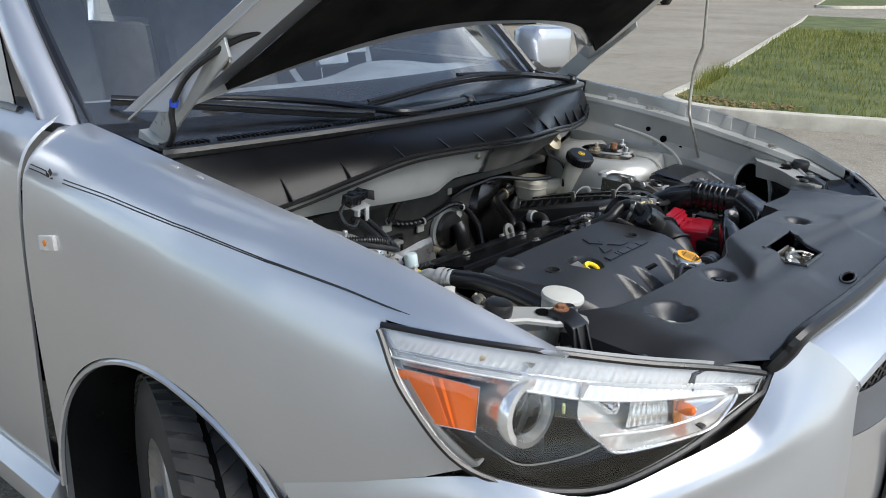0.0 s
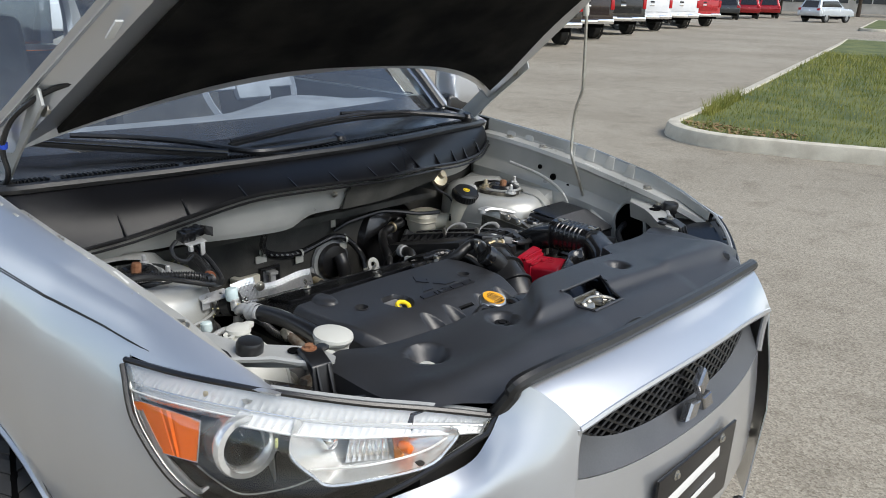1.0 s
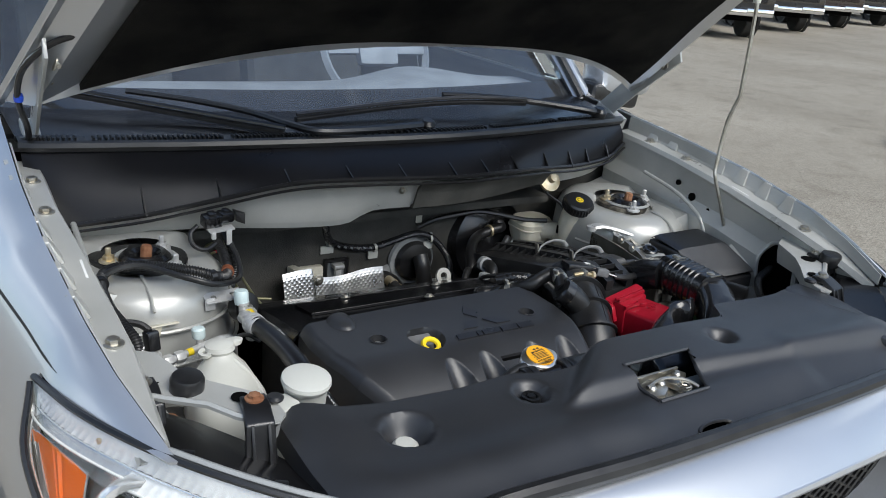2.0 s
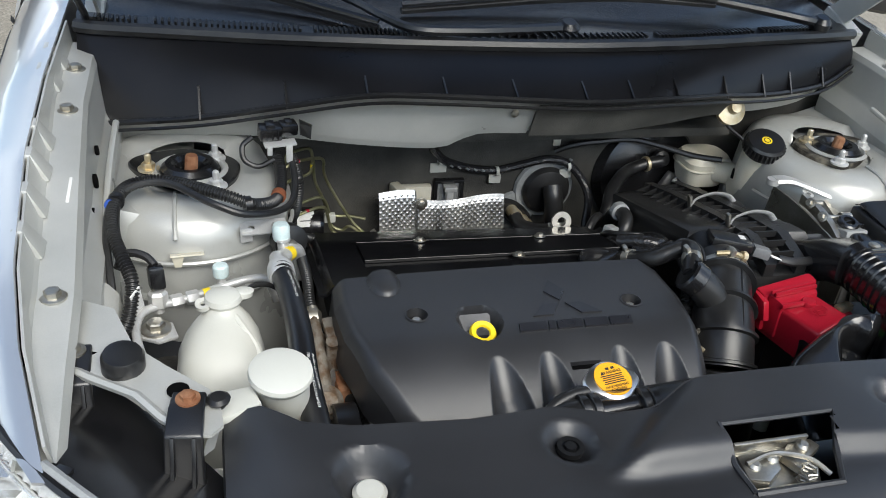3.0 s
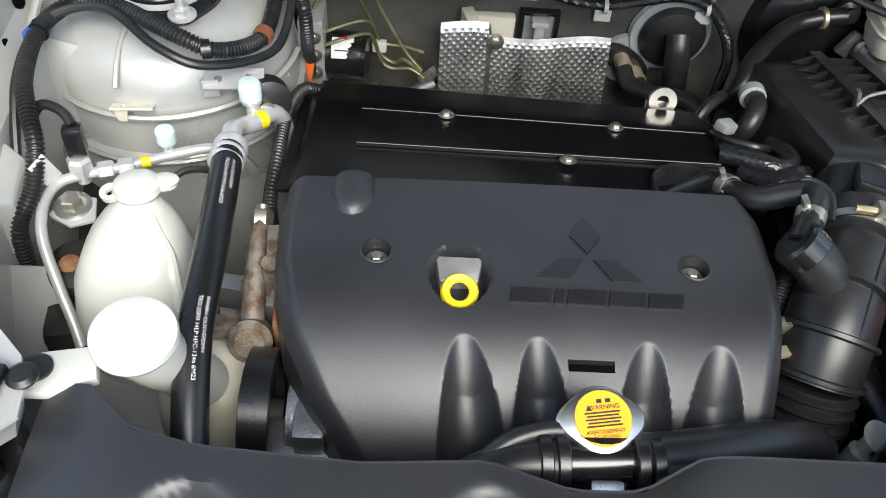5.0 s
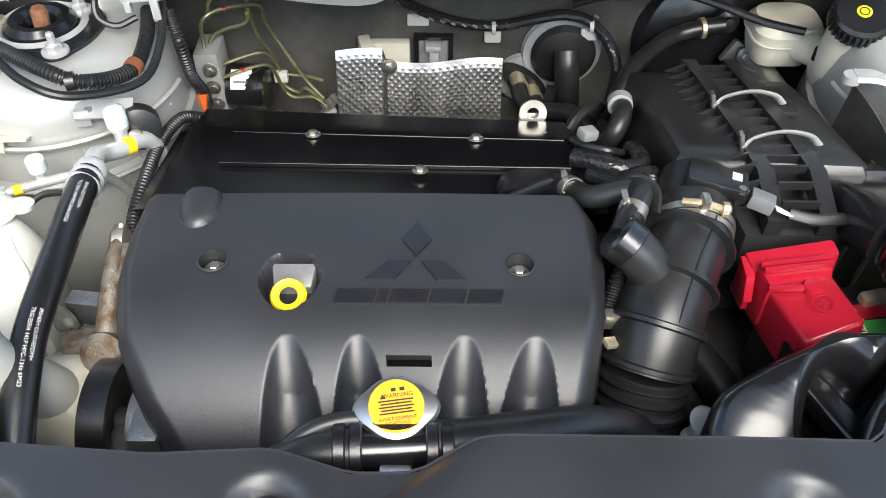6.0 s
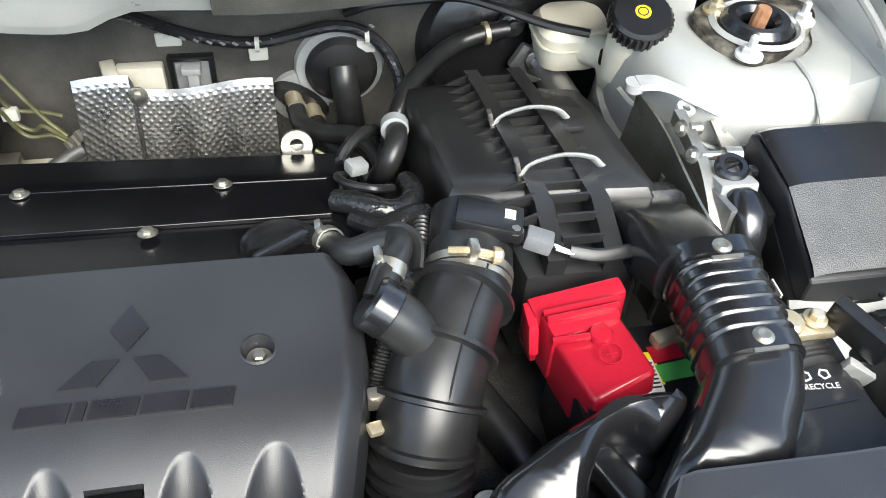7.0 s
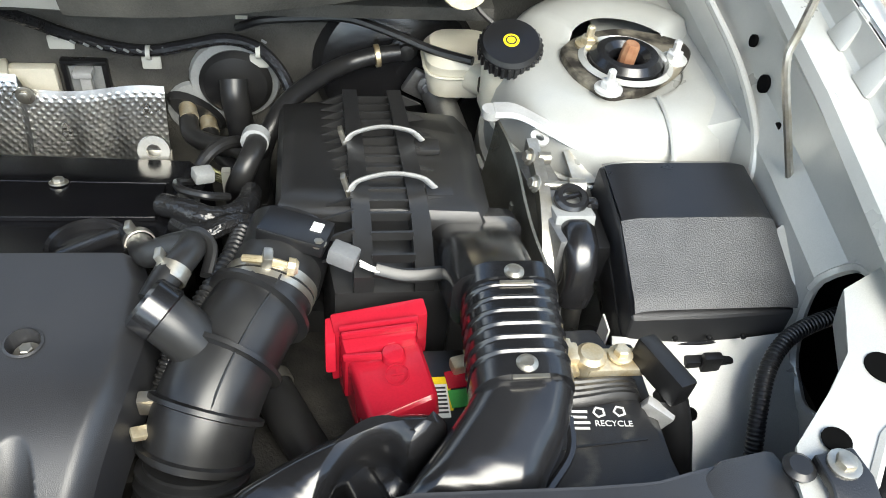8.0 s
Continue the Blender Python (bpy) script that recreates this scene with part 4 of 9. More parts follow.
def quad(a, b, c, d, nu, nv, f=None, thick=0.002):
    """A patch over four corners, with a relief f(u, v) along the way in."""
    a, b, c, d = (Vector(q) for q in (a, b, c, d))
    return sheet(lambda u, v: a.lerp(b, u).lerp(d.lerp(c, u), v) + LAMP_IN * (f(u, v) if f else 0), nu, nv, thick)


def headlamp(m, tag):
    """Built on one side and mirrored; everything inside lies behind the clear lens."""
    lamp = part("headlamp", moved(sheet(lambda u, v: lamp_pt(u, v), 40, 14), m), LENS, car, tag)
    lamp.visible_shadow = False
    def deep(u, v):
        k = math.sin(math.pi * min(1, max(0, u))) ** 0.4 * math.sin(math.pi * v) ** 0.4
        return lamp_pt(u, v, 0.0) + LAMP_IN * (0.085 * k + 0.003)
    part("lamp_housing", moved(sheet(deep, 36, 16, 0.002), m), LAMPBLACK, lamp, "glossy black lamp housing")
    ring = [lamp_pt(u / 40, 0.0) for u in range(41)] + [lamp_pt(u / 40, 1.0) for u in range(40, -1, -1)]
    part("lamp_rim", moved(tube(ring, 0.0045, 6, 1), m), SATIN, lamp, "black lamp seal")
    part("chrome_rim", moved(tube([p.lerp(lamp_pt(0.5, 0.5), 0.03) + LAMP_IN * 0.006 for p in ring], 0.0013, 5, 1), m), LAMPW, lamp)
    # two rows of fluted strips below the top edge
    def down(u, d):
        a, b = lamp_pt(u, 0.0), lamp_pt(u, 1.0)
        return lamp_pt(u, min(0.94, d / max((b - a).length, 0.001)))
    flute = lambda u: 0.0034 * abs(math.sin(u * 170))
    wide = lambda u: 0.052 - 0.030 * max(0, u - 0.5) / 0.5
    part("upper_reflector", moved(sheet(lambda u, v: down(0.015 + 0.97 * u, 0.003 + 0.56 * wide(u) * v) + LAMP_IN * (0.004 + 0.012 * v + flute(u) * v * v), 300, 6, 0.002), m), STRIPM, lamp, "fluted white strip")
    part("strip_edge", moved(tube([down(0.02 + u / 40 * 0.96, 0.003 + 0.57 * wide(u / 40)) + LAMP_IN * 0.012 for u in range(41)], 0.0014, 6, 1), m), LAMPW, lamp)
    part("lower_reflector", moved(sheet(lambda u, v: down(0.03 + 0.34 * u, 0.032 + 0.014 * v) + LAMP_IN * (0.018 - 0.006 * v), 60, 5, 0.002), m), LAMPW, lamp, "mirror-bright strip")
    part("fluted_ledge", moved(sheet(lambda u, v: down(0.03 + 0.34 * u, 0.046 + 0.008 * v) + LAMP_IN * (0.010 + 0.008 * v + flute(u * 0.5) * 0.6 * v), 140, 3, 0.002), m), LAMPW, lamp)
    part("ledge_edge", moved(tube([down(0.03 + u / 20 * 0.34, 0.046) + LAMP_IN * 0.009 for u in range(21)], 0.0014, 6, 1), m), STRIPM, lamp)
    part("inner_strip", moved(sheet(lambda u, v: down(0.37 + 0.61 * u, 0.003 + wide(0.37 + 0.61 * u) * (0.58 + 0.44 * v)) + LAMP_IN * (0.016 - 0.004 * v + flute(u * 0.63) * v * (1 - 0.6 * u)), 200, 5, 0.002), m), STRIPM, lamp, "fluted white strip")
    part("strip_lip", moved(tube([down(0.37 + u / 20 * 0.61, 0.004 + 1.03 * wide(0.37 + u / 20 * 0.61)) + LAMP_IN * 0.013 for u in range(21)], 0.0020, 6, 1), m), STRIPM, lamp)
    orange = [V(-0.814, -0.440, 0.908), V(-0.771, -0.553, 0.900), V(-0.783, -0.557, 0.842), V(-0.811, -0.500, 0.846)]
    part("side_reflector", moved(quad(*orange, 40, 10, lambda u, v: (0.0016 * math.sin(u * 200) if 0.44 < u < 0.62 else 0) - 0.005 * math.sin(math.pi * u)), m), ORANGELENS, lamp, "amber side reflector")
    part("reflector_edge", moved(tube(orange + orange[:1], 0.0018, 6, 1), m), LAMPW, lamp)
    c = V(-0.731, -0.606, 0.866)
    ax = V(-0.13, -0.97, 0.10).normalized()
    part("projector_ring", moved(lathe([(0.047, -0.075), (0.047, -0.016), (0.0485, -0.013), (0.0485, -0.002), (0.046, 0.003), (0.038, 0.004), (0.0355, -0.002), (0.034, -0.030)], c, ax, 40, cap=False), m), BOWL, lamp, "chrome projector ring")
    part("projector_lens", moved(lathe([(0.035, -0.022), (0.033, -0.010), (0.026, -0.002), (0.013, 0.004), (0.001, 0.006)], c, ax, 30), m), glass("projector_glass"), lamp, "glass projector lens")
    part("projector_back", moved(lathe([(0.040, -0.050), (0.040, -0.046), (0.001, -0.046)], c, ax, 24), m), LAMPBLACK, lamp)
    part("skirt_line", moved(tube([V(-0.783, -0.557, 0.836), V(-0.771, -0.578, 0.819), V(-0.747, -0.610, 0.798), V(-0.707, -0.658, 0.811), V(-0.674, -0.686, 0.827)], 0.0012, 6), m), GREYP, lamp)
    rim = [V(-0.682, -0.652, 0.909), V(-0.699, -0.659, 0.864), V(-0.678, -0.684, 0.829), V(-0.658, -0.701, 0.813), V(-0.60, -0.742, 0.818), V(-0.541, -0.773, 0.825), V(-0.512, -0.783, 0.842), V(-0.492, -0.786, 0.870), V(-0.55, -0.756, 0.890), V(-0.62, -0.708, 0.902)]
    rim = spline(rim + rim[:1], 4)
    hub = V(-0.585, -0.680, 0.840)
    part("beam_bowl", moved(sheet(lambda u, v: rim[round(u * (len(rim) - 1))].lerp(hub, 1 - (1 - v) ** 0.5), len(rim) - 1, 12, 0.0), m), BOWL, lamp, "bright main beam bowl")
    part("bowl_rim", moved(tube(rim[4:30], 0.0030, 6, 1), m), LAMPW, lamp)
    part("bowl_chord", moved(tube([V(-0.683, -0.684, 0.842), V(-0.62, -0.735, 0.845), V(-0.552, -0.768, 0.850), V(-0.508, -0.782, 0.862)], 0.0018, 6), m), STRIPM, lamp)
    part("bowl_facets", moved(quad(V(-0.618, -0.700, 0.895), V(-0.578, -0.727, 0.890), V(-0.582, -0.735, 0.838), V(-0.632, -0.700, 0.838), 36, 8, lambda u, v: 0.0022 * abs(math.sin(u * 22)) + 0.010 + 0.012 * u * (1 - u) + 0.0012 * math.sin(v * 40)), m), LAMPW, lamp, "fluted reflector facets")
    part("bulb_shade", moved(lathe([(0.013, 0), (0.015, 0.02), (0.009, 0.034), (0.001, 0.037)], V(-0.655, -0.668, 0.878) + LAMP_IN * 0.028, ax, 18), m), CHROME, lamp)
    part("turn_bowl", moved(quad(V(-0.573, -0.733, 0.890), V(-0.510, -0.765, 0.880), V(-0.520, -0.766, 0.838), V(-0.572, -0.740, 0.832), 22, 8, lambda u, v: 0.016 * math.sin(math.pi * u) * math.sin(math.pi * v) + 0.008 + 0.0010 * math.sin(v * 60)), m), AMBERREF, lamp, "amber-tinted turn reflector")
    part("turn_bulb", moved(lathe([(0.007, 0), (0.009, 0.012), (0.006, 0.022), (0.001, 0.025)], V(-0.562, -0.742, 0.856) + LAMP_IN * 0.012, ax, 14), m), ORANGELENS, lamp, "amber turn bulb")
    part("position_bulb", moved(lathe([(0.007, -0.004), (0.008, 0.002), (0.005, 0.006), (0.001, 0.008)], V(-0.750, -0.541, 0.933), ax, 14), m), BRASS, lamp)
    part("aim_mark", moved(box(V(-0.708, -0.642, 0.877), (0.008, 0.004, 0.013), 0.003, (0, 0, 40)), m), mat("pale_yellow", (0.75, 0.75, 0.35), 0.4), lamp)
    part("top_bezel", moved(tube([lamp_pt(0.42 + u * 0.56, 0.0) + V(0, 0.010, 0.003) for u in (0, 0.2, 0.4, 0.6, 0.8, 1)], 0.005, 6), m), GREYP, lamp)
    for u in (0.45, 0.62, 0.80):
        part("bezel_clip", moved(box(lamp_pt(u, 0.0) + V(0.004, 0.016, 0.002), (0.016, 0.010, 0.006), 0.002, (0, 0, -32)), m), SATIN, lamp)
    return lamp


headlamp(Matrix.Identity(4), "clear headlamp with chrome projector and amber reflector")
headlamp(Matrix.Diagonal((-1, 1, 1, 1)), "clear headlamp with chrome projector and amber reflector")
# ---- engine bay shell ----
COWL_LOW = [(-0.74, 0.115, 0.955), (-0.70, 0.095, 0.965), (-0.56, 0.062, 0.985), (-0.43, 0.037, 1.012), (-0.31, 0.0, 1.042), (-0.19, -0.022, 1.048), (0.04, -0.038, 1.042), (0.20, -0.01, 1.035), (0.317, 0.028, 1.024), (0.46, 0.07, 1.010), (0.60, 0.115, 1.010), (0.70, 0.165, 1.03)]
COWL_TOP = [(-0.74, 0.195, 1.085), (-0.70, 0.178, 1.086), (-0.56, 0.145, 1.089), (-0.43, 0.115, 1.092), (-0.31, 0.093, 1.095), (-0.19, 0.08, 1.096), (0.04, 0.068, 1.097), (0.20, 0.078, 1.097), (0.317, 0.095, 1.096), (0.46, 0.125, 1.094), (0.60, 0.158, 1.09), (0.70, 0.19, 1.085)]
CL, CT = spline(COWL_LOW, 6), spline(COWL_TOP, 6)


def cowl_face(u, v):
    i = u * (len(CL) - 1)
    k = min(int(i), len(CL) - 2)
    a, b = CL[k].lerp(CL[k + 1], i - k), CT[k].lerp(CT[k + 1], i - k)
    return a.lerp(b, v) + V(0, -0.010 * math.sin(math.pi * v), 0)


cowl = part("cowl_panel", sheet(cowl_face, 66, 8, 0.003), mat("cowl_plastic", (0.008, 0.008, 0.0095), 0.30, scale=9, bscale=900, bump=0.08, vary=0.2, spec=0.3), car, "black plastic cowl panel below the windscreen")
part("cowl_lip", tube([p + V(0, -0.006, 0.002) for p in CL], 0.005, 6, 1), PLASTIC, cowl)
part("cowl_lip", tube([p + V(0, -0.012, -0.008) for p in CL], 0.003, 6, 1), PLASTIC, cowl)
part("cowl_seal", tube([p + V(0, -0.004, 0.004) for p in CT], 0.011, 8, 1), RUBBER, cowl, "rubber bulb seal")
for x in (-0.56, -0.43, -0.31, -0.19, -0.075, 0.04, 0.13, 0.23, 0.33, 0.43, 0.52, 0.60):
    u = min(range(len(CL)), key=lambda i: abs(CL[i].x - x)) / (len(CL) - 1)
    p, q = cowl_face(u, 0.02), cowl_face(u, 0.42)
    part("cowl_rib", join(prism([(p.y - 0.014, p.z), (q.y - 0.002, q.z), (q.y + 0.004, q.z), (p.y + 0.004, p.z)], p.x - 0.0015, p.x + 0.0015, "x")), SATIN, cowl)


def tray(u, v):
    i = u * (len(CT) - 1)
    k = min(int(i), len(CT) - 2)
    a = CT[k].lerp(CT[k + 1], i - k)
    s = a.x / 0.72
    b = V(a.x * 1.02, 0.30 + 0.125 * s * s, 1.108)
    return a.lerp(b, v) + V(0, 0.004, 0.004 + 0.006 * math.sin(math.pi * v))


part("cowl_tray", sheet(tray, 66, 6, 0.003), GLOSS, car, "glossy black cowl tray")
grid = part("vent_strip", sheet(lambda u, v: tray(u, 0.02 + 0.14 * v) + V(0, 0, 0.003), 66, 1, 0.002), SATIN, car, "black slotted vent strip")
for k in range(150):
    u = 0.05 + 0.90 * k / 150
    if (k // 14) % 2 and k % 14 in (0, 1):
        continue
    a, b = tray(u, 0.03), tray(u, 0.13)
    part("slat", box((a + b) / 2 + V(0, 0, 0.007), (0.0035, (b - a).length, 0.005)), PLASTIC, grid)


def wiper(pts, blade, tag):
    w = part("wiper", tube(pts, lambda t: 0.010 - 0.004 * t, 8), SATIN, car, tag)
    part("blade", tube(blade, 0.0065, 6), RUBBER, w)
    part("blade_frame", tube([Vector(p) + V(0, -0.003, 0.012) for p in blade], 0.005, 6, flat=0.6), SATIN, w)
    part("pivot", lathe([(0.02, -0.01), (0.02, 0.006), (0.012, 0.014)], pts[0], (0, -0.3, 1), 14), SATIN, w)


wiper([(0.06, 0.128, 1.112), (-0.05, 0.098, 1.116), (-0.128, 0.085, 1.118), (-0.216, 0.085, 1.120), (-0.258, 0.130, 1.124), (-0.312, 0.216, 1.133), (-0.403, 0.296, 1.142), (-0.52, 0.365, 1.150)],
      [(-0.275, 0.118, 1.112), (-0.36, 0.185, 1.118), (-0.451, 0.248, 1.127), (-0.572, 0.322, 1.140), (-0.70, 0.425, 1.150)], "black wiper arm and blade")
wiper([(0.60, 0.165, 1.116), (0.552, 0.168, 1.124), (0.45, 0.20, 1.136), (0.359, 0.226, 1.144), (0.26, 0.243, 1.150), (0.174, 0.252, 1.153)],
      [(0.38, 0.195, 1.139), (0.22, 0.222, 1.140), (0.063, 0.226, 1.134), (-0.08, 0.210, 1.127), (-0.222, 0.190, 1.120)], "black wiper arm and blade")

bay = thing("engine_bay", (0, -0.2, 0.3), "pale silver painted engine bay sheet metal", "car body")
# firewall: silver upper panel, dark mat below
def upper(u, v):
    i = u * (len(CL) - 1)
    k = min(int(i), len(CL) - 2)
    a = CL[k].lerp(CL[k + 1], i - k)
    x = a.x
    zb = 0.942 + 0.030 / (1 + math.exp(-(x + 0.15) / 0.012)) - 0.02 * max(0, -0.45 - x)
    rows = [a + V(0, 0.012, -0.004), V(x, a.y + 0.034, a.z - 0.028), V(x, a.y + 0.046, min(a.z - 0.045, zb + 0.012)), V(x, a.y + 0.052, zb), V(x, 0.235, zb - 0.006)]
    i = v * 4
    k = min(int(i), 3)
    return rows[k].lerp(rows[k + 1], i - k)


part("firewall_top", sheet(upper, 99, 12, 0.004), INNER, bay, "pale silver firewall top")
part("firewall_flange", sheet(lambda u, v: upper(0.515 + 0.245 * u, 0.06 + 0.72 * v) + V(0, -0.010, 0), 30, 8, 0.006), FIREW, bay, "dark padded cross member")
part("firewall_mat", sheet(lambda u, v: V(-0.72 + 1.44 * u, 0.246 + 0.008 * math.sin(9 * u) - 0.05 * max(0, 0.25 - v), 0.42 + 0.53 * v), 30, 12, 0.01), FIREW, bay, "dark grey firewall insulation")
part("mat_ledge", box((-0.05, 0.19, 0.905), (1.0, 0.10, 0.02), 0.006), FIREW, bay)


def rail_z(y):
    return lerp_table([(-0.62, 0.925), (-0.5, 0.962), (-0.40, 0.985), (-0.2, 1.02), (-0.03, 1.040), (0.12, 1.055), (0.2, 1.06)], y)


for s in (-1, 1):
    # inner wing: flange up to the fender, bolted rail, wall with an opening
    def shift(y):
        return 0.025 * min(1, max(0, (y + 0.4) / 0.4))

    def apron(u, v):
        y = -0.60 + 0.80 * u
        z, d, f = rail_z(y), shift(y), fender_section(y)[0]
        prof = [V(s * (f.x - 0.003), y, f.z - 0.004), V(s * min(0.732 + d, f.x - 0.006), y, z + 0.004), V(s * (0.727 + d), y, z - 0.003), V(s * (0.692 + d), y, z - 0.006), V(s * (0.688 + d), y, z - 0.014), V(s * (0.700 + d * 0.5), y, z - 0.022), V(s * 0.704, y, z - 0.075), V(s * 0.686, y, z - 0.105), V(s * 0.683, y, 0.78), V(s * 0.675, y, 0.45)]
        i = v * 9
        k = min(int(i), 8)
        return prof[k].lerp(prof[k + 1], i - k)

    def solid(u, v):
        p = apron(u, v)
        a, b = (p.y + 0.378) / 0.052, (p.z - 0.862 - 0.4 * (p.y + 0.378)) / 0.070
        return v < 0.5 or a * a + b * b > 1
    ap = part("inner_wing", sheet(apron, 80, 81, 0.003, keep=solid), INNER, bay, "pale silver inner wing with bolted rail", sharp=25)
    ring = []
    for k in range(33):
        a = 2 * math.pi * k / 32
        y = -0.378 + 0.052 * math.cos(a)
        z = 0.862 + 0.4 * (y + 0.378) + 0.070 * math.sin(a)
        ring.append(min((apron((y + 0.60) / 0.80, 0.5 + 0.005 * q) for q in range(100)), key=lambda p: abs(p.z - z)))
    part("opening_edge", tube(ring, 0.0055, 6, 1), INNER, ap)
    part("arch_slope", sheet(lambda u, v: V(s * (0.50 + 0.185 * u), -0.33 - 0.20 * v, (0.80 if s < 0 else 0.825) - 0.16 * v - (0.03 * math.sin(math.pi * v) if s < 0 else 0.012 * math.sin(5 * v + 3 * u))), 12, 16, 0.003), INNER, ap)
    if s > 0:
        part("slope_hole", lathe([(0.007, 0.0), (0.007, 0.002), (0.001, 0.002)], (0.572, -0.392, 0.779), (0, -0.4, 1), 14), DARK, ap)
    # near-black sheet behind the wing's opening, painted shade of the hollow
    part("wing_cavity_shade", sheet(lambda u, v: V(s * 0.735, -0.50 + 0.24 * u, 0.74 + 0.22 * v), 4, 4, 0.003), DARK, ap)
    for y in (-0.405, -0.030, 0.10):
        part("rail_bolt", bolt((s * (0.710 + shift(y)), y, rail_z(y) - 0.004), (0, 0, 1), 0.009, 0.010), STEEL, ap)
    for y in (-0.335, -0.265, -0.195, -0.125, 0.035, 0.105):
        w = 0.734 + shift(y)
        part("rail_rib", bevel(loft([[V(s * (w - 0.014), y - 0.017, rail_z(y) - 0.002), V(s * (w + 0.012), y - 0.017, rail_z(y) - 0.002), V(s * (w + 0.012), y + 0.017, rail_z(y) + 0.002), V(s * (w - 0.014), y + 0.017, rail_z(y) + 0.002)],
                                     [V(s * (w + 0.004), y - 0.011, rail_z(y) + 0.032), V(s * (w + 0.016), y - 0.011, rail_z(y) + 0.032), V(s * (w + 0.016), y + 0.011, rail_z(y) + 0.034), V(s * (w + 0.004), y + 0.011, rail_z(y) + 0.034)]]), 0.003, 2), INNER, ap)
    for y in (-0.30, -0.15, 0.02):
        part("rail_hole", lathe([(0.0055, 0), (0.0055, 0.0012), (0.001, 0.0012)], (s * (0.702 + shift(y)), y, rail_z(y) - 0.0055), (0, 0, 1), 14), GRIME, ap)
    for dx in (-0.006, 0.006):
        part("rail_slot", box((s * (0.706 + shift(-0.22)) + dx, -0.224, rail_z(-0.224) - 0.003), (0.004, 0.05, 0.003), 0.001, (10, 0, 0)), PAPER, ap)
    for y, z, r in ((-0.10, 0.962, 0.010), (-0.155, 0.945, 0.005), (-0.21, 0.93, 0.006), (-0.275, 0.885, 0.005), (-0.05, 0.985, 0.007)):
        part("wing_hole", lathe([(r, 0), (r, 0.004), (0.001, 0.004)], (s * 0.7015, y, z), (-s, 0, 0.1), 16), DARK, ap)
    part("wing_bead", tube([V(s * 0.682, 0.05, 0.985), V(s * 0.684, -0.06, 0.965), V(s * 0.686, -0.13, 0.935), V(s * 0.683, -0.165, 0.905), V(s * 0.682, -0.175, 0.87)], 0.005, 8), INNER, ap)
    part("wing_gusset", bevel(loft([[V(s * 0.684, -0.25, 0.90), V(s * 0.684, -0.31, 0.87), V(s * 0.684, -0.32, 0.80), V(s * 0.684, -0.22, 0.80)], [V(s * 0.666, -0.255, 0.88), V(s * 0.668, -0.30, 0.86), V(s * 0.668, -0.31, 0.80), V(s * 0.666, -0.23, 0.80)]]), 0.005, 2), INNER, ap)
    # strut tower
    c = V(s * 0.58, 0.005, 0)
    rings = []
    for r, z, sh in ((0.065, 0.918, 0), (0.075, 0.922, 0), (0.105, 0.921, 0), (0.124, 0.914, 0), (0.137, 0.900, 0), (0.145, 0.876, 0), (0.150, 0.80, 0), (0.156, 0.795, 0), (0.160, 0.74, 0), (0.175, 0.60, 0), (0.19, 0.42, 0)):
        rings.append([V(c.x + r * math.cos(a) * (1.12 if math.cos(a) * s > 0 else 1.0), c.y + r * math.sin(a) * (1.30 if math.sin(a) > 0 else 1.06), z + (0.015 if math.sin(a) > 0.5 else 0)) for a in (2 * math.pi * k / 40 for k in range(40))])
    tw = part("strut_tower", loft(rings, cap=False), INNER, bay, "pale silver strut tower", sharp=45)
    part("tower_seam", tube([V(c.x + s * 0.02 + 0.0 * k, c.y - 0.075 - 0.085 * k, 0.924 - 0.03 * k ** 3) for k in (0, 0.3, 0.6, 0.8, 1)], 0.003, 6), INNER, tw)
    hub = V(s * 0.578, -0.006, 0)
    edge = [V(s * x, y, 0) for x, y in ((0.507, 0.022), (0.541, 0.055), (0.596, 0.071), (0.661, 0.047), (0.664, 0.010), (0.610, -0.045), (0.548, -0.076), (0.522, -0.052), (0.508, -0.020))]
    edge = spline(edge[-2:] + edge + edge[:2], 6)[12:66]
    def plate(k, z):
        return [hub + (p - hub) * k + V(0, 0, z) for p in edge]
    disc = lambda r, z: [hub + (p - hub).normalized() * r + V(0, 0, z) for p in edge]
    mount = part("strut_mount", loft([plate(1.0, 0.918), plate(1.0, 0.927), plate(0.965, 0.930), disc(0.056, 0.930), disc(0.052, 0.925)], cap=False), GLOSS if s < 0 else mat("stained_zinc", (0.30, 0.27, 0.21), 0.45, 0.5, scale=25, bscale=300, color2=(0.035, 0.03, 0.025), lo=0.40, hi=0.56), tw, "black strut mount plate" if s < 0 else "stained zinc strut mount plate")
    c = hub.copy()
    part("mount_ring", lathe([(0.046, 0.0), (0.056, 0.004), (0.050, 0.008), (0.046, 0.004)], (c.x, c.y, 0.927), (0, 0, 1), 30, cap=False), INNER, tw)
    part("mount_rubber", lathe([(0.017, 0.000), (0.020, 0.010), (0.027, 0.016), (0.036, 0.016), (0.043, 0.009), (0.044, 0.0)], (c.x, c.y, 0.926), (0, 0, 1), 36), GLOSS, tw, "black rubber strut bush")
    part("strut_stud", lathe([(0.010, 0), (0.010, 0.028), (0.008, 0.032)], (c.x, c.y, 0.922), (0.1, 0, 1), 10), RUST, tw, "rusty strut rod end")
    for r, z in ((0.151, 0.850), (0.158, 0.790)):
        part("tower_step", tube([V(s * 0.58 + (r + 0.003) * math.cos(a), 0.005 + (r + 0.003) * 1.06 * math.sin(a), z - 0.006 * math.sin(a)) for a in (math.pi * (1.02 + 0.96 * k / 24) for k in range(25))], 0.0035, 6, 1), INNER, tw)
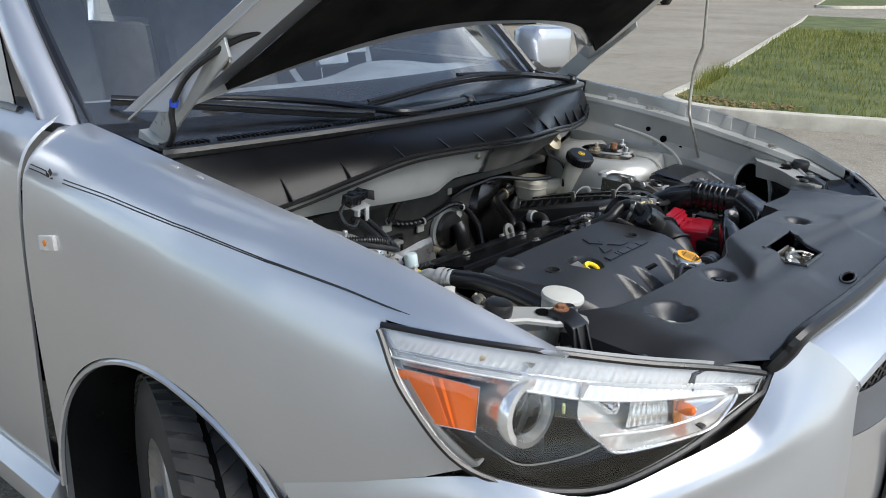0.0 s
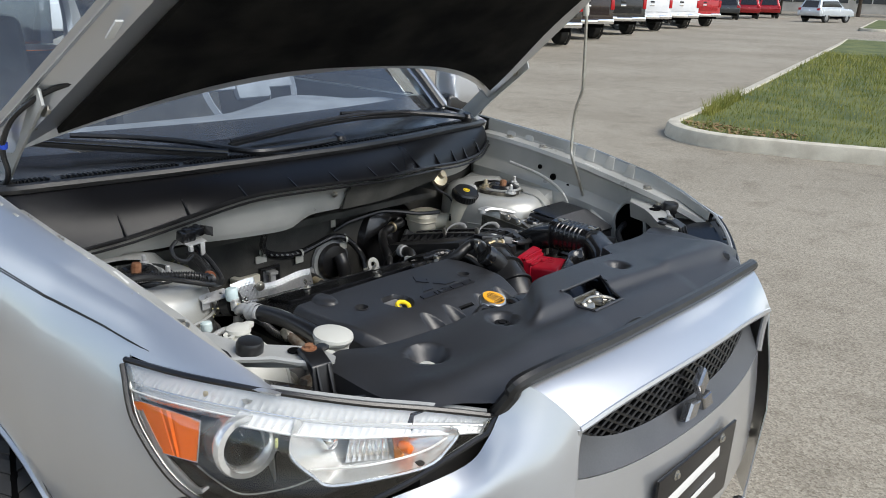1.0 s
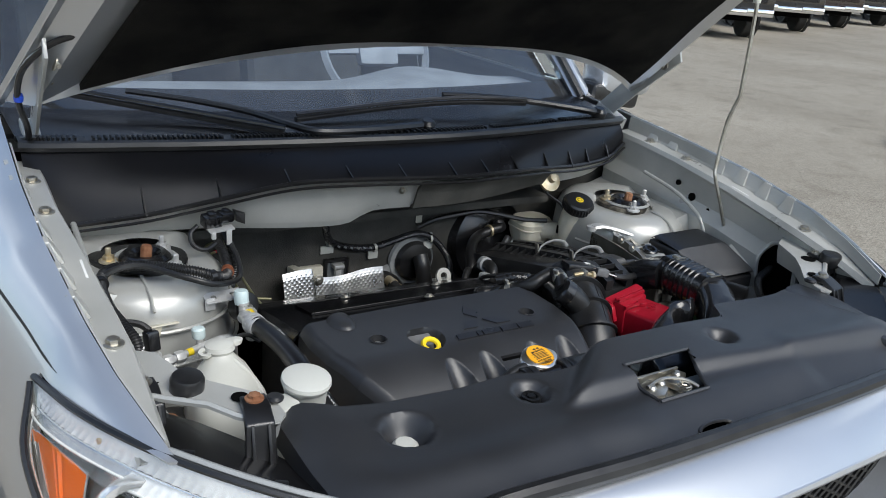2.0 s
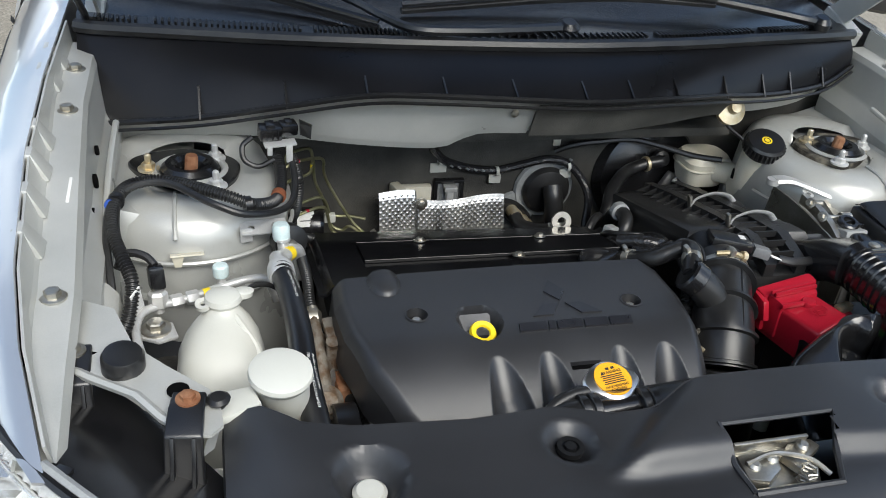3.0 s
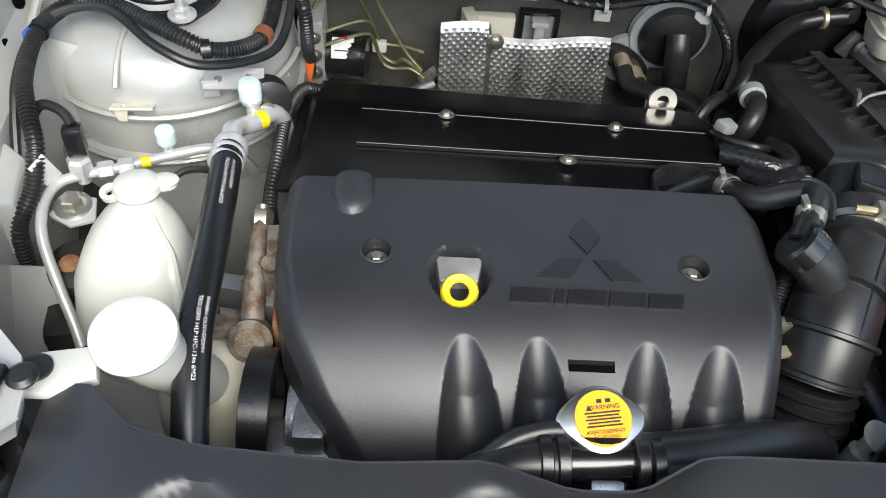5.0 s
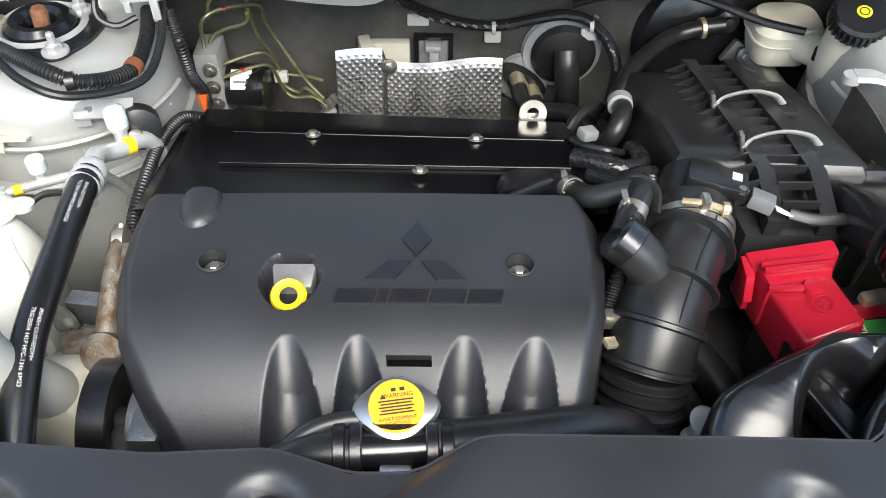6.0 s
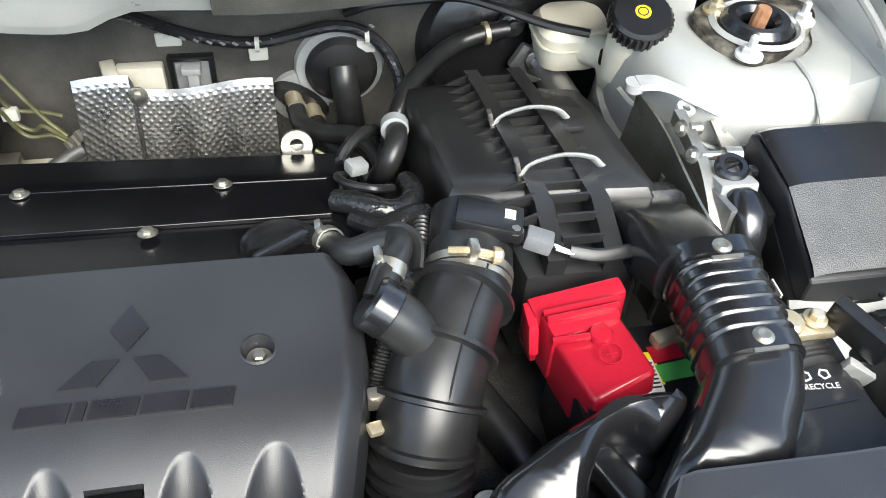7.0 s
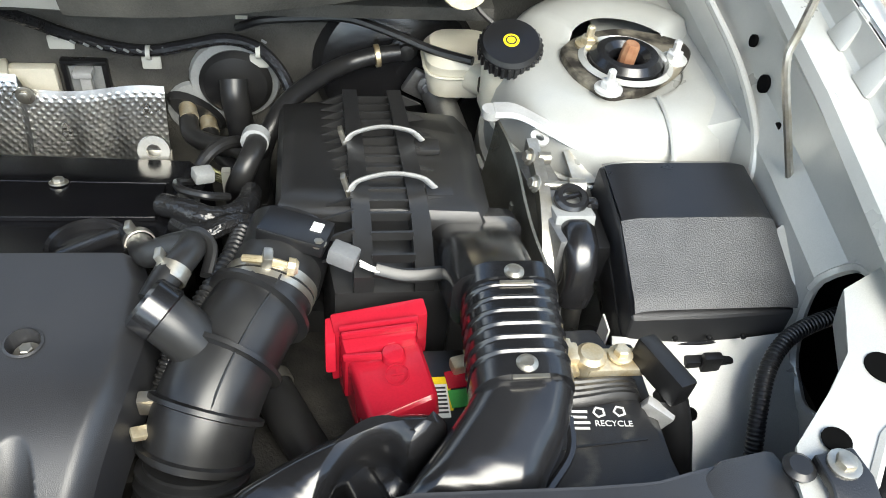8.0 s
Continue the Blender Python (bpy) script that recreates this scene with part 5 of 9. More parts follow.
    def bridge(u, v):
        x, k = 0.575 + 0.128 * u, max(0, v - 0.7) / 0.3
        y = 0.21 - 0.32 * min(1, v / 0.7) - 0.035 * k
        return V(s * x, y, 0.905 + 0.028 * u * u - 0.006 * k - 0.20 * k ** 1.5)
    part("tower_bridge", sheet(bridge, 10, 30, 0.003), INNER, tw, sharp=50)
    for a, p in ((20, V(s * 0.541, 0.028, 0.930)), (140, V(s * 0.638, -0.002, 0.930)), (262, V(s * 0.541, -0.066, 0.930))):
        part("mount_nut", join(bolt(p, (0, 0, 1), 0.010, 0.012), lathe([(0.005, 0.008), (0.005, 0.024), (0.003, 0.026)], p, (0, 0, 1), 8)), ALUP if (a != 140) == (s < 0) or a == 262 else BRASS, tw)
    # front corner panel beside the lamp
    pts = [(-0.715, -0.36), (-0.655, -0.39), (-0.632, -0.45), (-0.60, -0.485), (-0.556, -0.527), (-0.546, -0.552), (-0.544, -0.575), (-0.556, -0.586), (-0.570, -0.584), (-0.60, -0.558), (-0.625, -0.525), (-0.67, -0.495), (-0.705, -0.465)]
    cp = part("corner_panel", loft([[V(-s * x, y, 0.942 - 0.10 * max(0, -0.50 - y) + 0.12 * max(0, y + 0.46)) for x, y in pts], [V(-s * x, y, 0.938 - 0.10 * max(0, -0.50 - y) + 0.12 * max(0, y + 0.46)) for x, y in pts]]), INNER, bay, "pale silver front corner panel")
    part("panel_edge", tube([V(-s * x, y, 0.941 - 0.10 * max(0, -0.50 - y)) for x, y in pts[8:]], 0.005, 6, 1), INNER, cp)
    part("panel_skirt", loft([[V(-s * x, y, 0.940 - 0.10 * max(0, -0.50 - y) + 0.12 * max(0, y + 0.46)) for x, y in pts[1:8]], [V(-s * (x - 0.004), y + 0.002, 0.934 - 0.10 * max(0, -0.50 - y)) for x, y in pts[1:8]], [V(-s * (x - 0.010), y, 0.905) for x, y in pts[1:8]]], closed=False), INNER, cp)
    part("panel_hole", lathe([(0.015, 0), (0.015, 0.0015), (0.001, 0.0015)], (s * (0.677 if s < 0 else 0.654), -0.447 if s < 0 else -0.466, 0.9425), (0, 0, 1), 18), DARK, cp)
    part("panel_hole", lathe([(0.011, 0), (0.011, 0.0015), (0.001, 0.0015)], (s * 0.586, -0.526, 0.9405), (0, 0, 1), 18), DARK, cp)
    part("rail_plug", lathe([(0.011, 0), (0.010, 0.003), (0.001, 0.004)], (s * 0.712, -0.468, 0.946), (0, 0, 1), 16), RUBBER, cp)
    part("panel_clip", lathe([(0.011, 0), (0.012, 0.003), (0.008, 0.006), (0.001, 0.006)], (s * 0.548, -0.546, 0.9395), (0, 0, 1), 18), RUBBER, cp)
    for bx, by, rz, bo in ((0.576, -0.550, -8, RUST if s < 0 else STEEL), (0.688, -0.460, 0, STEEL)):
        br = part("lamp_bracket", moved(bevel(loft([[V(-0.016, 0.012, -0.006), V(0.016, 0.012, -0.006), V(0.016, 0.012, 0.003), V(-0.016, 0.012, 0.003)], [V(-0.017, -0.012, -0.006), V(0.017, -0.012, -0.006), V(0.017, -0.012, 0.003), V(-0.017, -0.012, 0.003)], [V(-0.018, -0.036, -0.030), V(0.018, -0.036, -0.030), V(0.018, -0.038, -0.010), V(-0.018, -0.038, -0.010)], [V(-0.022, -0.046, -0.095), V(0.022, -0.046, -0.095), V(0.020, -0.056, -0.090), V(-0.020, -0.056, -0.090)]]), 0.005, 3), pose(s * bx, by, 0.946, 0, 0, -s * rz)), SATIN, bay, "black lamp bracket with ribs")
        part("bracket_bolt", bolt((s * bx, by, 0.949), (0, 0, 1), 0.0075, 0.008), bo, br)
        for rx in (-0.010, 0.010):
            part("bracket_rib", moved(box((rx, -0.046, -0.045), (0.004, 0.070, 0.014), 0.001, (70, 0, 0)), pose(s * bx, by, 0.946, 0, 0, -s * rz)), RUBBER, br)
    part("lamp_back", loft([[V(s * -x, y + 0.012, z - 0.012) for x, y, z in HL_TOP[1:]], [V(s * -x + s * 0.0, y + 0.10, z - 0.03) for x, y, z in ((-0.70, -0.515, 0.93), (-0.63, -0.59, 0.925), (-0.575, -0.655, 0.915), (-0.535, -0.70, 0.90), (-0.50, -0.76, 0.885))], [V(s * -x, y + 0.11, 0.62) for x, y, z in ((-0.70, -0.515, 0.93), (-0.63, -0.59, 0.925), (-0.575, -0.655, 0.915), (-0.535, -0.70, 0.90), (-0.50, -0.76, 0.885))]], closed=False), GLOSS, bay, "black back of the headlamp")
# floor coloured near black for the shade deep in the bay
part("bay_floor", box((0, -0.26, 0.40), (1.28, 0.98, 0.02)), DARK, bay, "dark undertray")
part("radiator", box((-0.05, -0.66, 0.64), (0.84, 0.05, 0.46), 0.004), SATIN, bay, "black radiator core")
part("front_crossmember", box((0, -0.72, 0.80), (1.10, 0.10, 0.06), 0.008), SATIN, bay)


# ---- radiator cover ----
def rear_y(x):
    return lerp_table([(-0.56, -0.535), (-0.51, -0.538), (-0.47, -0.575), (-0.42, -0.588), (-0.30, -0.597), (-0.21, -0.592), (-0.15, -0.612), (-0.10, -0.612), (-0.06, -0.592), (0.10, -0.594), (0.24, -0.592), (0.272, -0.547), (0.45, -0.545), (0.56, -0.52)], x)


def cover_z(x, y):
    t = (y - rear_y(x)) / (-0.835 - rear_y(x))  # 0 rear, 1 front
    base = 0.925 - 0.035 * max(0, t - 0.1) ** 1.5
    # the raised middle plateau behind a soft crease
    edge = -0.682 - 0.11 * max(0, x) - 0.14 * max(0, -x - 0.2)
    k = 1 / (1 + math.exp(-(y - edge + 0.01) / 0.004)) * (1 / (1 + math.exp(-(x + 0.085 - 1.2 * (y + 0.61)) / 0.008)))
    k2 = 1 / (1 + math.exp((y + 0.69 - 0.12 * (x + 0.3)) / 0.014)) if x < 0.1 else 0
    front = 0.012 * math.exp(-((t - 0.62) / 0.16) ** 2)
    side = -0.05 * max(0, (abs(x) - 0.47) / 0.12) ** 2
    fall = -0.018 * min(1, max(0, (x - 0.12) / 0.28)) * max(0, 1 - max(0, t) / 0.55)
    return base + 0.021 * k + front + side + fall


def cover_pt(u, v):
    x = -0.545 + 1.095 * u
    fy = lerp_table([(-0.56, -0.74), (-0.50, -0.77), (-0.43, -0.81), (-0.3, -0.838), (0, -0.85), (0.3, -0.838), (0.43, -0.81), (0.56, -0.74)], x)
    y = rear_y(x) + (fy - rear_y(x)) * v
    z = cover_z(x, y)
    for cx, cy, r, d in ((-0.414, -0.650, 0.036, 0.030), (-0.208, -0.640, 0.028, 0.020), (0.170, -0.648, 0.026, 0.016)):
        q = math.hypot(x - cx, y - cy)
        if q < r:
            z -= d * min(1, (1 - q / r) * 2.0)
    return V(x, y, z)


def not_latch(u, v):
    p = cover_pt(u, v)
    t = (p.y + 0.738) / 0.077
    return not (0 < t < 1 and -0.058 < p.x < 0.040 + 0.036 * t) and math.hypot((p.x + 0.005) / 0.032, (p.y + 0.798) / 0.010) > 1


rad_cover = thing("radiator_cover", (0, -0.7, 0.9), "black moulded plastic radiator cover with latch opening", "engine cover")
top = part("cover_skin", sheet(cover_pt, 150, 44, 0.0, keep=not_latch), COVERP, rad_cover, sharp=50)
on_cover = lambda x, y: V(x, y, cover_z(x, y))
part("opening_rim", tube([on_cover(x, y) for x, y in ((-0.058, -0.738), (0.0, -0.738), (0.040, -0.738), (0.058, -0.70), (0.076, -0.661), (0.0, -0.661), (-0.058, -0.661), (-0.058, -0.70), (-0.058, -0.738))], 0.0035, 6, 1), COVERP, rad_cover)
part("slot_rim", tube([on_cover(-0.005 + 0.032 * math.cos(a * math.pi / 12), -0.798 + 0.010 * math.sin(a * math.pi / 12)) for a in range(25)], 0.003, 6, 1), COVERP, rad_cover)
part("rear_lip", sheet(lambda u, v: cover_pt(u, 0) + V(0, 0.004 * v, -0.028 * v), 90, 2, 0.002), COVERP, rad_cover)
part("side_lip", sheet(lambda u, v: cover_pt(0, u) + V(-0.003 * v, 0, -0.03 * v), 20, 2, 0.002), COVERP, rad_cover)
part("fixing_plug", lathe([(0.016, -0.004), (0.017, 0.002), (0.013, 0.006), (0.001, 0.007)], (-0.414, -0.650, 0.897), (0, 0, 1), 20), WHITEP, rad_cover, "pale plug in the deep recess")
part("fixing_clip", join(lathe([(0.014, -0.002), (0.014, 0.004), (0.009, 0.004), (0.009, 0.0), (0.006, 0.0), (0.006, 0.005), (0.001, 0.005)], (-0.208, -0.640, 0.912), (0, 0, 1), 20)), PLASTIC, rad_cover)
# raised intake housing and the right-hand piece
part("corner_piece", prism([(0.480, -0.541), (0.502, -0.527), (0.546, -0.520), (0.556, -0.60), (0.535, -0.70), (0.47, -0.765), (0.455, -0.70), (0.468, -0.62)], 0.86, 0.930, "z", 0.010), COVERP, rad_cover, "raised corner moulding")
latch = thing("hood_latch", (0, -0.70, 0.88), "grey zinc hood latch with springs in its opening", "latch")
part("latch_plate", bevel(loft([[V(-0.050, -0.735, z), V(0.030, -0.735, z), V(0.046, -0.70, z + 0.006), V(0.046, -0.672, z + 0.010), V(-0.046, -0.672, z + 0.010), V(-0.054, -0.70, z + 0.006)] for z in (0.896, 0.900)]), 0.001, 1), STEEL, latch)
part("latch_jaw", bevel(prism([(-0.050, -0.716), (-0.030, -0.722), (-0.008, -0.708), (-0.002, -0.690), (-0.022, -0.678), (-0.046, -0.684)], 0.906, 0.920, "z"), 0.003, 2), STEEL, latch)
part("latch_pawl", bevel(prism([(0.004, -0.690), (0.020, -0.676), (0.050, -0.672), (0.056, -0.684), (0.034, -0.696), (0.014, -0.712)], 0.908, 0.918, "z"), 0.003, 2), STEEL, latch)
part("latch_cheek", box((0.000, -0.672, 0.914), (0.088, 0.004, 0.024), 0.001, (12, 0, 0)), STEEL, latch)
part("latch_cheek", box((-0.012, -0.727, 0.906), (0.070, 0.004, 0.018), 0.001, (-8, 0, 0)), STEEL, latch)
part("latch_lever", tube([(-0.045, -0.700, 0.924), (-0.010, -0.694, 0.927), (0.025, -0.704, 0.924), (0.040, -0.722, 0.918)], 0.0028, 8), STEEL, latch)
part("latch_spring", tube([V(0.016 + 0.008 * math.cos(k * 1.2), -0.718 + 0.008 * math.sin(k * 1.2), 0.905 + 0.0009 * k) for k in range(24)], 0.0016, 5, 1), STEEL, latch)
for x, y in ((-0.036, -0.700), (-0.012, -0.694), (0.032, -0.684)):
    part("latch_rivet", lathe([(0.007, 0), (0.007, 0.005), (0.004, 0.008), (0.001, 0.008)], (x, y, 0.918), (0, -0.2, 1), 12), STEEL, latch)
# near-black block under the latch, its colour stands for shade
part("latch_well_shade", box((0, -0.712, 0.865), (0.14, 0.10, 0.04), 0.004), DARK, latch)
# ---- engine ----
engine = thing("engine", (-0.16, -0.25, 0.45), "transverse engine under a grained black plastic cover", "engine")
part("engine_block", box((-0.16, -0.25, 0.60), (0.46, 0.36, 0.34), 0.02), GRIME, engine, "dirty cast engine block")


def cov_edge(y):
    """Left and right edges of the cover at y."""
    left = lerp_table([(-0.545, -0.315), (-0.50, -0.352), (-0.45, -0.380), (-0.38, -0.398), (-0.32, -0.402), (-0.27, -0.398)], y)
    right = lerp_table([(-0.545, 0.030), (-0.50, 0.052), (-0.42, 0.070), (-0.36, 0.078), (-0.30, 0.077), (-0.27, 0.066)], y)
    return left, right


def cov_z(x, y):
    z = 0.888 + 0.004 * math.cos((x + 0.16) * 6)
    d = max(0.0, -0.40 - y)
    z -= 0.12 * (d / 0.145) ** 2.0 * 0.62
    return z


SCALLOPS = [(-0.222, 0.030), (-0.158, 0.028), (-0.062, 0.028), (0.002, 0.030)]


def cov_pt(u, v):
    y = -0.272 - 0.273 * v
    l, r = cov_edge(y)
    x = l + (r - l) * u
    z = cov_z(x, y)
    # rolled side edges
    e = min(x - l, r - x)
    z -= 0.018 * max(0, 1 - e / 0.018) ** 2
    # finger scallops in the front slope
    for k, (cx, w) in enumerate(SCALLOPS):
        t = (-0.455 - y) / 0.085
        if t > -0.05:
            tilt = (-0.10, -0.06, 0.06, 0.10)[k]
            hw = w * min(1, max(0.02, t + 0.05)) ** 0.45
            q = (x - cx - tilt * (t * 0.085) * -1.2) / hw
            if abs(q) < 1:
                z -= 0.020 * (1 - q * q) ** 0.7 * min(1, max(0, t + 0.05) * 2.2)
    # round bolt wells
    for cx, cy in ((-0.304, -0.367), (-0.008, -0.371)):
        q = math.hypot(x - cx, y - cy)
        if q < 0.0135:
            z -= 0.014
    # well of the dipstick
    q = math.hypot((x + 0.227) / (0.030 + 0.12 * min(0, y + 0.385)), (y + 0.390) / 0.037)
    if q < 1 and y < -0.357:
        z -= 0.026 * min(1, (1 - q) * 6)
    # slot
    if -0.131 < x < -0.093 and -0.4755 < y < -0.4685:
        z -= 0.012
    # corner dome
    q = math.hypot((x + 0.332) / 0.021, (y + 0.287) / 0.034)
    z += 0.011 * max(0, 1 - q * q) ** 0.5 if q < 1 else 0
    return V(x, y, z)


cover = part("engine_cover", sheet(cov_pt, 230, 180), COVERP, engine, "grained black engine cover", sharp=50)
skirt = part("cover_skirt", join(*[sheet(lambda u, v: cov_pt(e, u) + V((e - 0.5) * 0.01 * v, 0, -0.05 * v), 40, 3, 0.002) for e in (0, 1)],
     sheet(lambda u, v: cov_pt(u, 1) + V(0, -0.004 * v, -0.04 * v), 60, 3, 0.002), sheet(lambda u, v: cov_pt(u, 0) + V(0, 0.004 * v, -0.03 * v), 60, 3, 0.002)), COVERP, engine)
for x, y in ((-0.304, -0.367), (-0.008, -0.371)):
    part("cover_bolt", join(bolt((x, y, cov_z(x, y) - 0.013), (0, 0, 1), 0.006, 0.008), lathe([(0.0105, 0), (0.0105, 0.002), (0.006, 0.002)], (x, y, cov_z(x, y) - 0.0135), (0, 0, 1), 18)), STEEL, cover, "zinc cover bolt")
    part("bolt_well", lathe([(0.0155, 0.001), (0.0135, 0.002), (0.0125, -0.012)], (x, y, cov_z(x, y)), (0, 0, 1), 24, cap=False), COVERP, cover)
BADGEM = mat("smooth_black_plastic", (0.016, 0.016, 0.019), 0.30, scale=30, bscale=500)
part("cover_slot", box((-0.112, -0.4725, cov_z(-0.112, -0.4725) - 0.004), (0.038, 0.0060, 0.006), 0.002, (12, 0, 0)), DARK, cover)
# raised lozenge badge and five blocks of the lettering
def flat_loz(c, a, L, W, h):
    c = Vector((*c, 0))
    ax, sd = V(math.sin(a), math.cos(a), 0), V(math.cos(a), -math.sin(a), 0)
    o = [c + ax * 0.003, c + ax * L / 2 + sd * W / 2, c + ax * L, c + ax * L / 2 - sd * W / 2]
    return loft([[V(p.x, p.y, cov_z(p.x, p.y) - 0.002) for p in o], [V(p.x, p.y, cov_z(p.x, p.y) + h) for p in o]])


part("badge", join(*[flat_loz((-0.108, -0.364), radians(a), 0.050 if a == 0 else 0.052, 0.030, 0.0022) for a in (0,)],
     *[loft([[V(x, y, cov_z(x, y) - 0.002) for x, y in q], [V(x, y, cov_z(x, y) + 0.0022) for x, y in q]]) for q in
       ([(-0.113, -0.368), (-0.134, -0.368), (-0.156, -0.392), (-0.128, -0.392)], [(-0.103, -0.368), (-0.082, -0.368), (-0.060, -0.392), (-0.088, -0.392)])]), BADGEM, cover, "raised badge of three lozenges")
x = -0.183
for w in (0.036, 0.008, 0.034, 0.032, 0.031):
    q = [(x, -0.420), (x + w, -0.420), (x + w + 0.003, -0.405), (x + 0.003, -0.405)]
    part("letter_block", loft([[V(a, b, cov_z(a, b) - 0.002) for a, b in q], [V(a, b, cov_z(a, b) + 0.0026) for a, b in q]]), BADGEM, cover)
    x += w + 0.0035
# dipstick ring
part("dipstick_ring", moved(lathe([(0.0155, -0.003), (0.0175, 0), (0.0155, 0.004), (0.010, 0.003), (0.0085, 0), (0.010, -0.003), (0.0155, -0.003)], (0, 0, 0), (0, 0, 1), 28, cap=False), pose(-0.227, -0.405, 0.884, 22, 0, 0)), YELLOW, engine, "yellow dipstick ring")
part("dipstick_tube", bevel(loft([[V(-0.250, -0.362, 0.868), V(-0.204, -0.362, 0.868), V(-0.208, -0.388, 0.860), V(-0.246, -0.388, 0.860)], [V(-0.249, -0.363, 0.884), V(-0.205, -0.363, 0.884), V(-0.209, -0.386, 0.874), V(-0.245, -0.386, 0.874)]]), 0.003, 2), mat("dull_grey_plastic", (0.20, 0.20, 0.205), 0.35, 0.3), engine)


# cam cover behind
def cam_pt(u, v):
    x = -0.415 + 0.512 * u
    y = -0.262 + 0.225 * v
    z = 0.872 - 0.052 * v - 0.03 * max(0, v - 0.7)
    if u < 0.03 or u > 0.97:
        z -= 0.012
    if v > 0.97:
        z -= 0.02
    return V(x, y + 0.03 * (1 - u) * v, z)


part("cam_cover", sheet(cam_pt, 50, 24, 0.004), CAMM, engine, "black plastic cam cover")
part("cam_cover_front", sheet(lambda u, v: cam_pt(u, 1) + V(0, 0.015 * v, -0.14 * v), 30, 4, 0.003), CAMM, engine)
part("cam_panel", sheet(lambda u, v: cam_pt(0.15 + 0.785 * u, 0.307 + 0.311 * v) + V(0, 0, 0.005), 30, 8, 0.004), CAMM, engine)
for e in (0.307, 0.618):
    part("panel_bead", tube([cam_pt(0.15 + 0.785 * k / 20, e) + V(0, 0, 0.0052) for k in range(21)], 0.0008, 6, 1), CAMM, engine)
for (u, v) in ((0.342, 0.60), (0.60, 0.25), (0.728, 0.60)):
    p = cam_pt(u, v)
    part("cam_bolt", bolt(p + V(0, 0, 0.006), (0, 0.3, 1), 0.006, 0.006), STEEL, engine)
cap = part("oil_filler_cap", lathe([(0.038, -0.004), (0.039, 0.008), (0.037, 0.012), (0.034, 0.010), (0.032, 0.003), (0.001, 0.002)], (0.014, -0.242, 0.864), (0, 0.12, 1), 32), GLOSS, engine, "black oil filler cap")
part("cap_grip", box((0.014, -0.242, 0.872), (0.058, 0.013, 0.012), 0.004, (0, 0, 35)), GLOSS, cap)
ring = part("lifting_eye", join(lathe([(0.008, -0.003), (0.018, -0.003), (0.018, 0.003), (0.008, 0.003), (0.008, -0.003)], (0.036, -0.030, 0.818), (0, -1, 0.4), 24, cap=False), box((0.036, -0.022, 0.792), (0.034, 0.006, 0.035), 0.001, (-20, 0, 0))), STEEL, engine, "zinc lifting eye")


# ---- heat shield ----
def shield(u, v):
    x = -0.247 + 0.258 * u
    top = 0.776 - 0.021 * min(1, max(0, (u - 0.28) / 0.02)) + 0.004 * math.sin(9 * u)
    z = top - 0.15 * v
    y = 0.180 + 0.012 * u - 0.045 * v
    y += 0.006 * math.exp(-((u - 0.5) / 0.05) ** 2) * v + 0.006 * math.exp(-((u - 0.72) / 0.06) ** 2) * v
    i, j = u * 44, v * 26
    dim = max(0.0, math.sin(math.pi * i) * math.sin(math.pi * j)) ** 1.3
    return V(x, y + 0.02 * max(0, 0.10 - v) - 0.0007 * dim * (1 if 0.05 < v else 0), z)


hs = thing("heat_shield", (-0.12, 0.16, 0.6), "dimpled bright aluminium heat shield over the exhaust", "heat shield")
part("shield_plate", sheet(shield, 184, 108), FOIL, hs, sharp=80)
part("shield_bolt", bolt((-0.165, 0.172, 0.755), (0, -1, 0.1), 0.008, 0.008), STEEL, hs)


# ---- air filter box ----
air = thing("air_filter_box", (0.29, -0.10, 0.5), "matt black plastic air filter box with ribbed lid and wire clips", "air filter")


def air_z(x, y):
    return 0.822 + 0.058 * (0.055 - y) / 0.25 - 0.02 * max(0, (x - 0.37) / 0.05) ** 2


OUT = [(0.172, 0.075), (0.215, 0.085), (0.40, 0.055), (0.418, 0.03), (0.398, -0.215), (0.385, -0.228), (0.205, -0.215), (0.178, -0.195)]
rings = []
cx, cy = 0.29, -0.07
for dz, k in ((-0.10, 1.0), (-0.022, 0.995), (-0.008, 0.975), (0.0, 0.93), (0.003, 0.80)):
    rings.append([V(cx + (x - cx) * k, cy + (y - cy) * k, air_z(x, y) + dz) for x, y in OUT])
part("filter_lid", loft(rings), MATT, air, "matt black filter lid", sharp=40)
part("filter_body", box((0.29, -0.08, 0.61), (0.235, 0.275, 0.27), 0.02), MATT, air)
part("lid_front", prism([(0.235, -0.30), (0.345, -0.30), (0.365, -0.22), (0.225, -0.22)], 0.74, 0.862, "z", 0.006), MATT, air)
for x in (0.262, 0.318):
    part("lid_rail", loft([[V(x - 0.009, y, air_z(x, y) + dz), V(x + 0.009, y, air_z(x, y) + dz), V(x + 0.009, y, air_z(x, y) + dz - 0.02), V(x - 0.009, y, air_z(x, y) + dz - 0.02)] for y, dz in ((0.085, 0.012), (0.0, 0.016), (-0.15, 0.016), (-0.24, 0.010), (-0.300, -0.022))]), MATT, air)
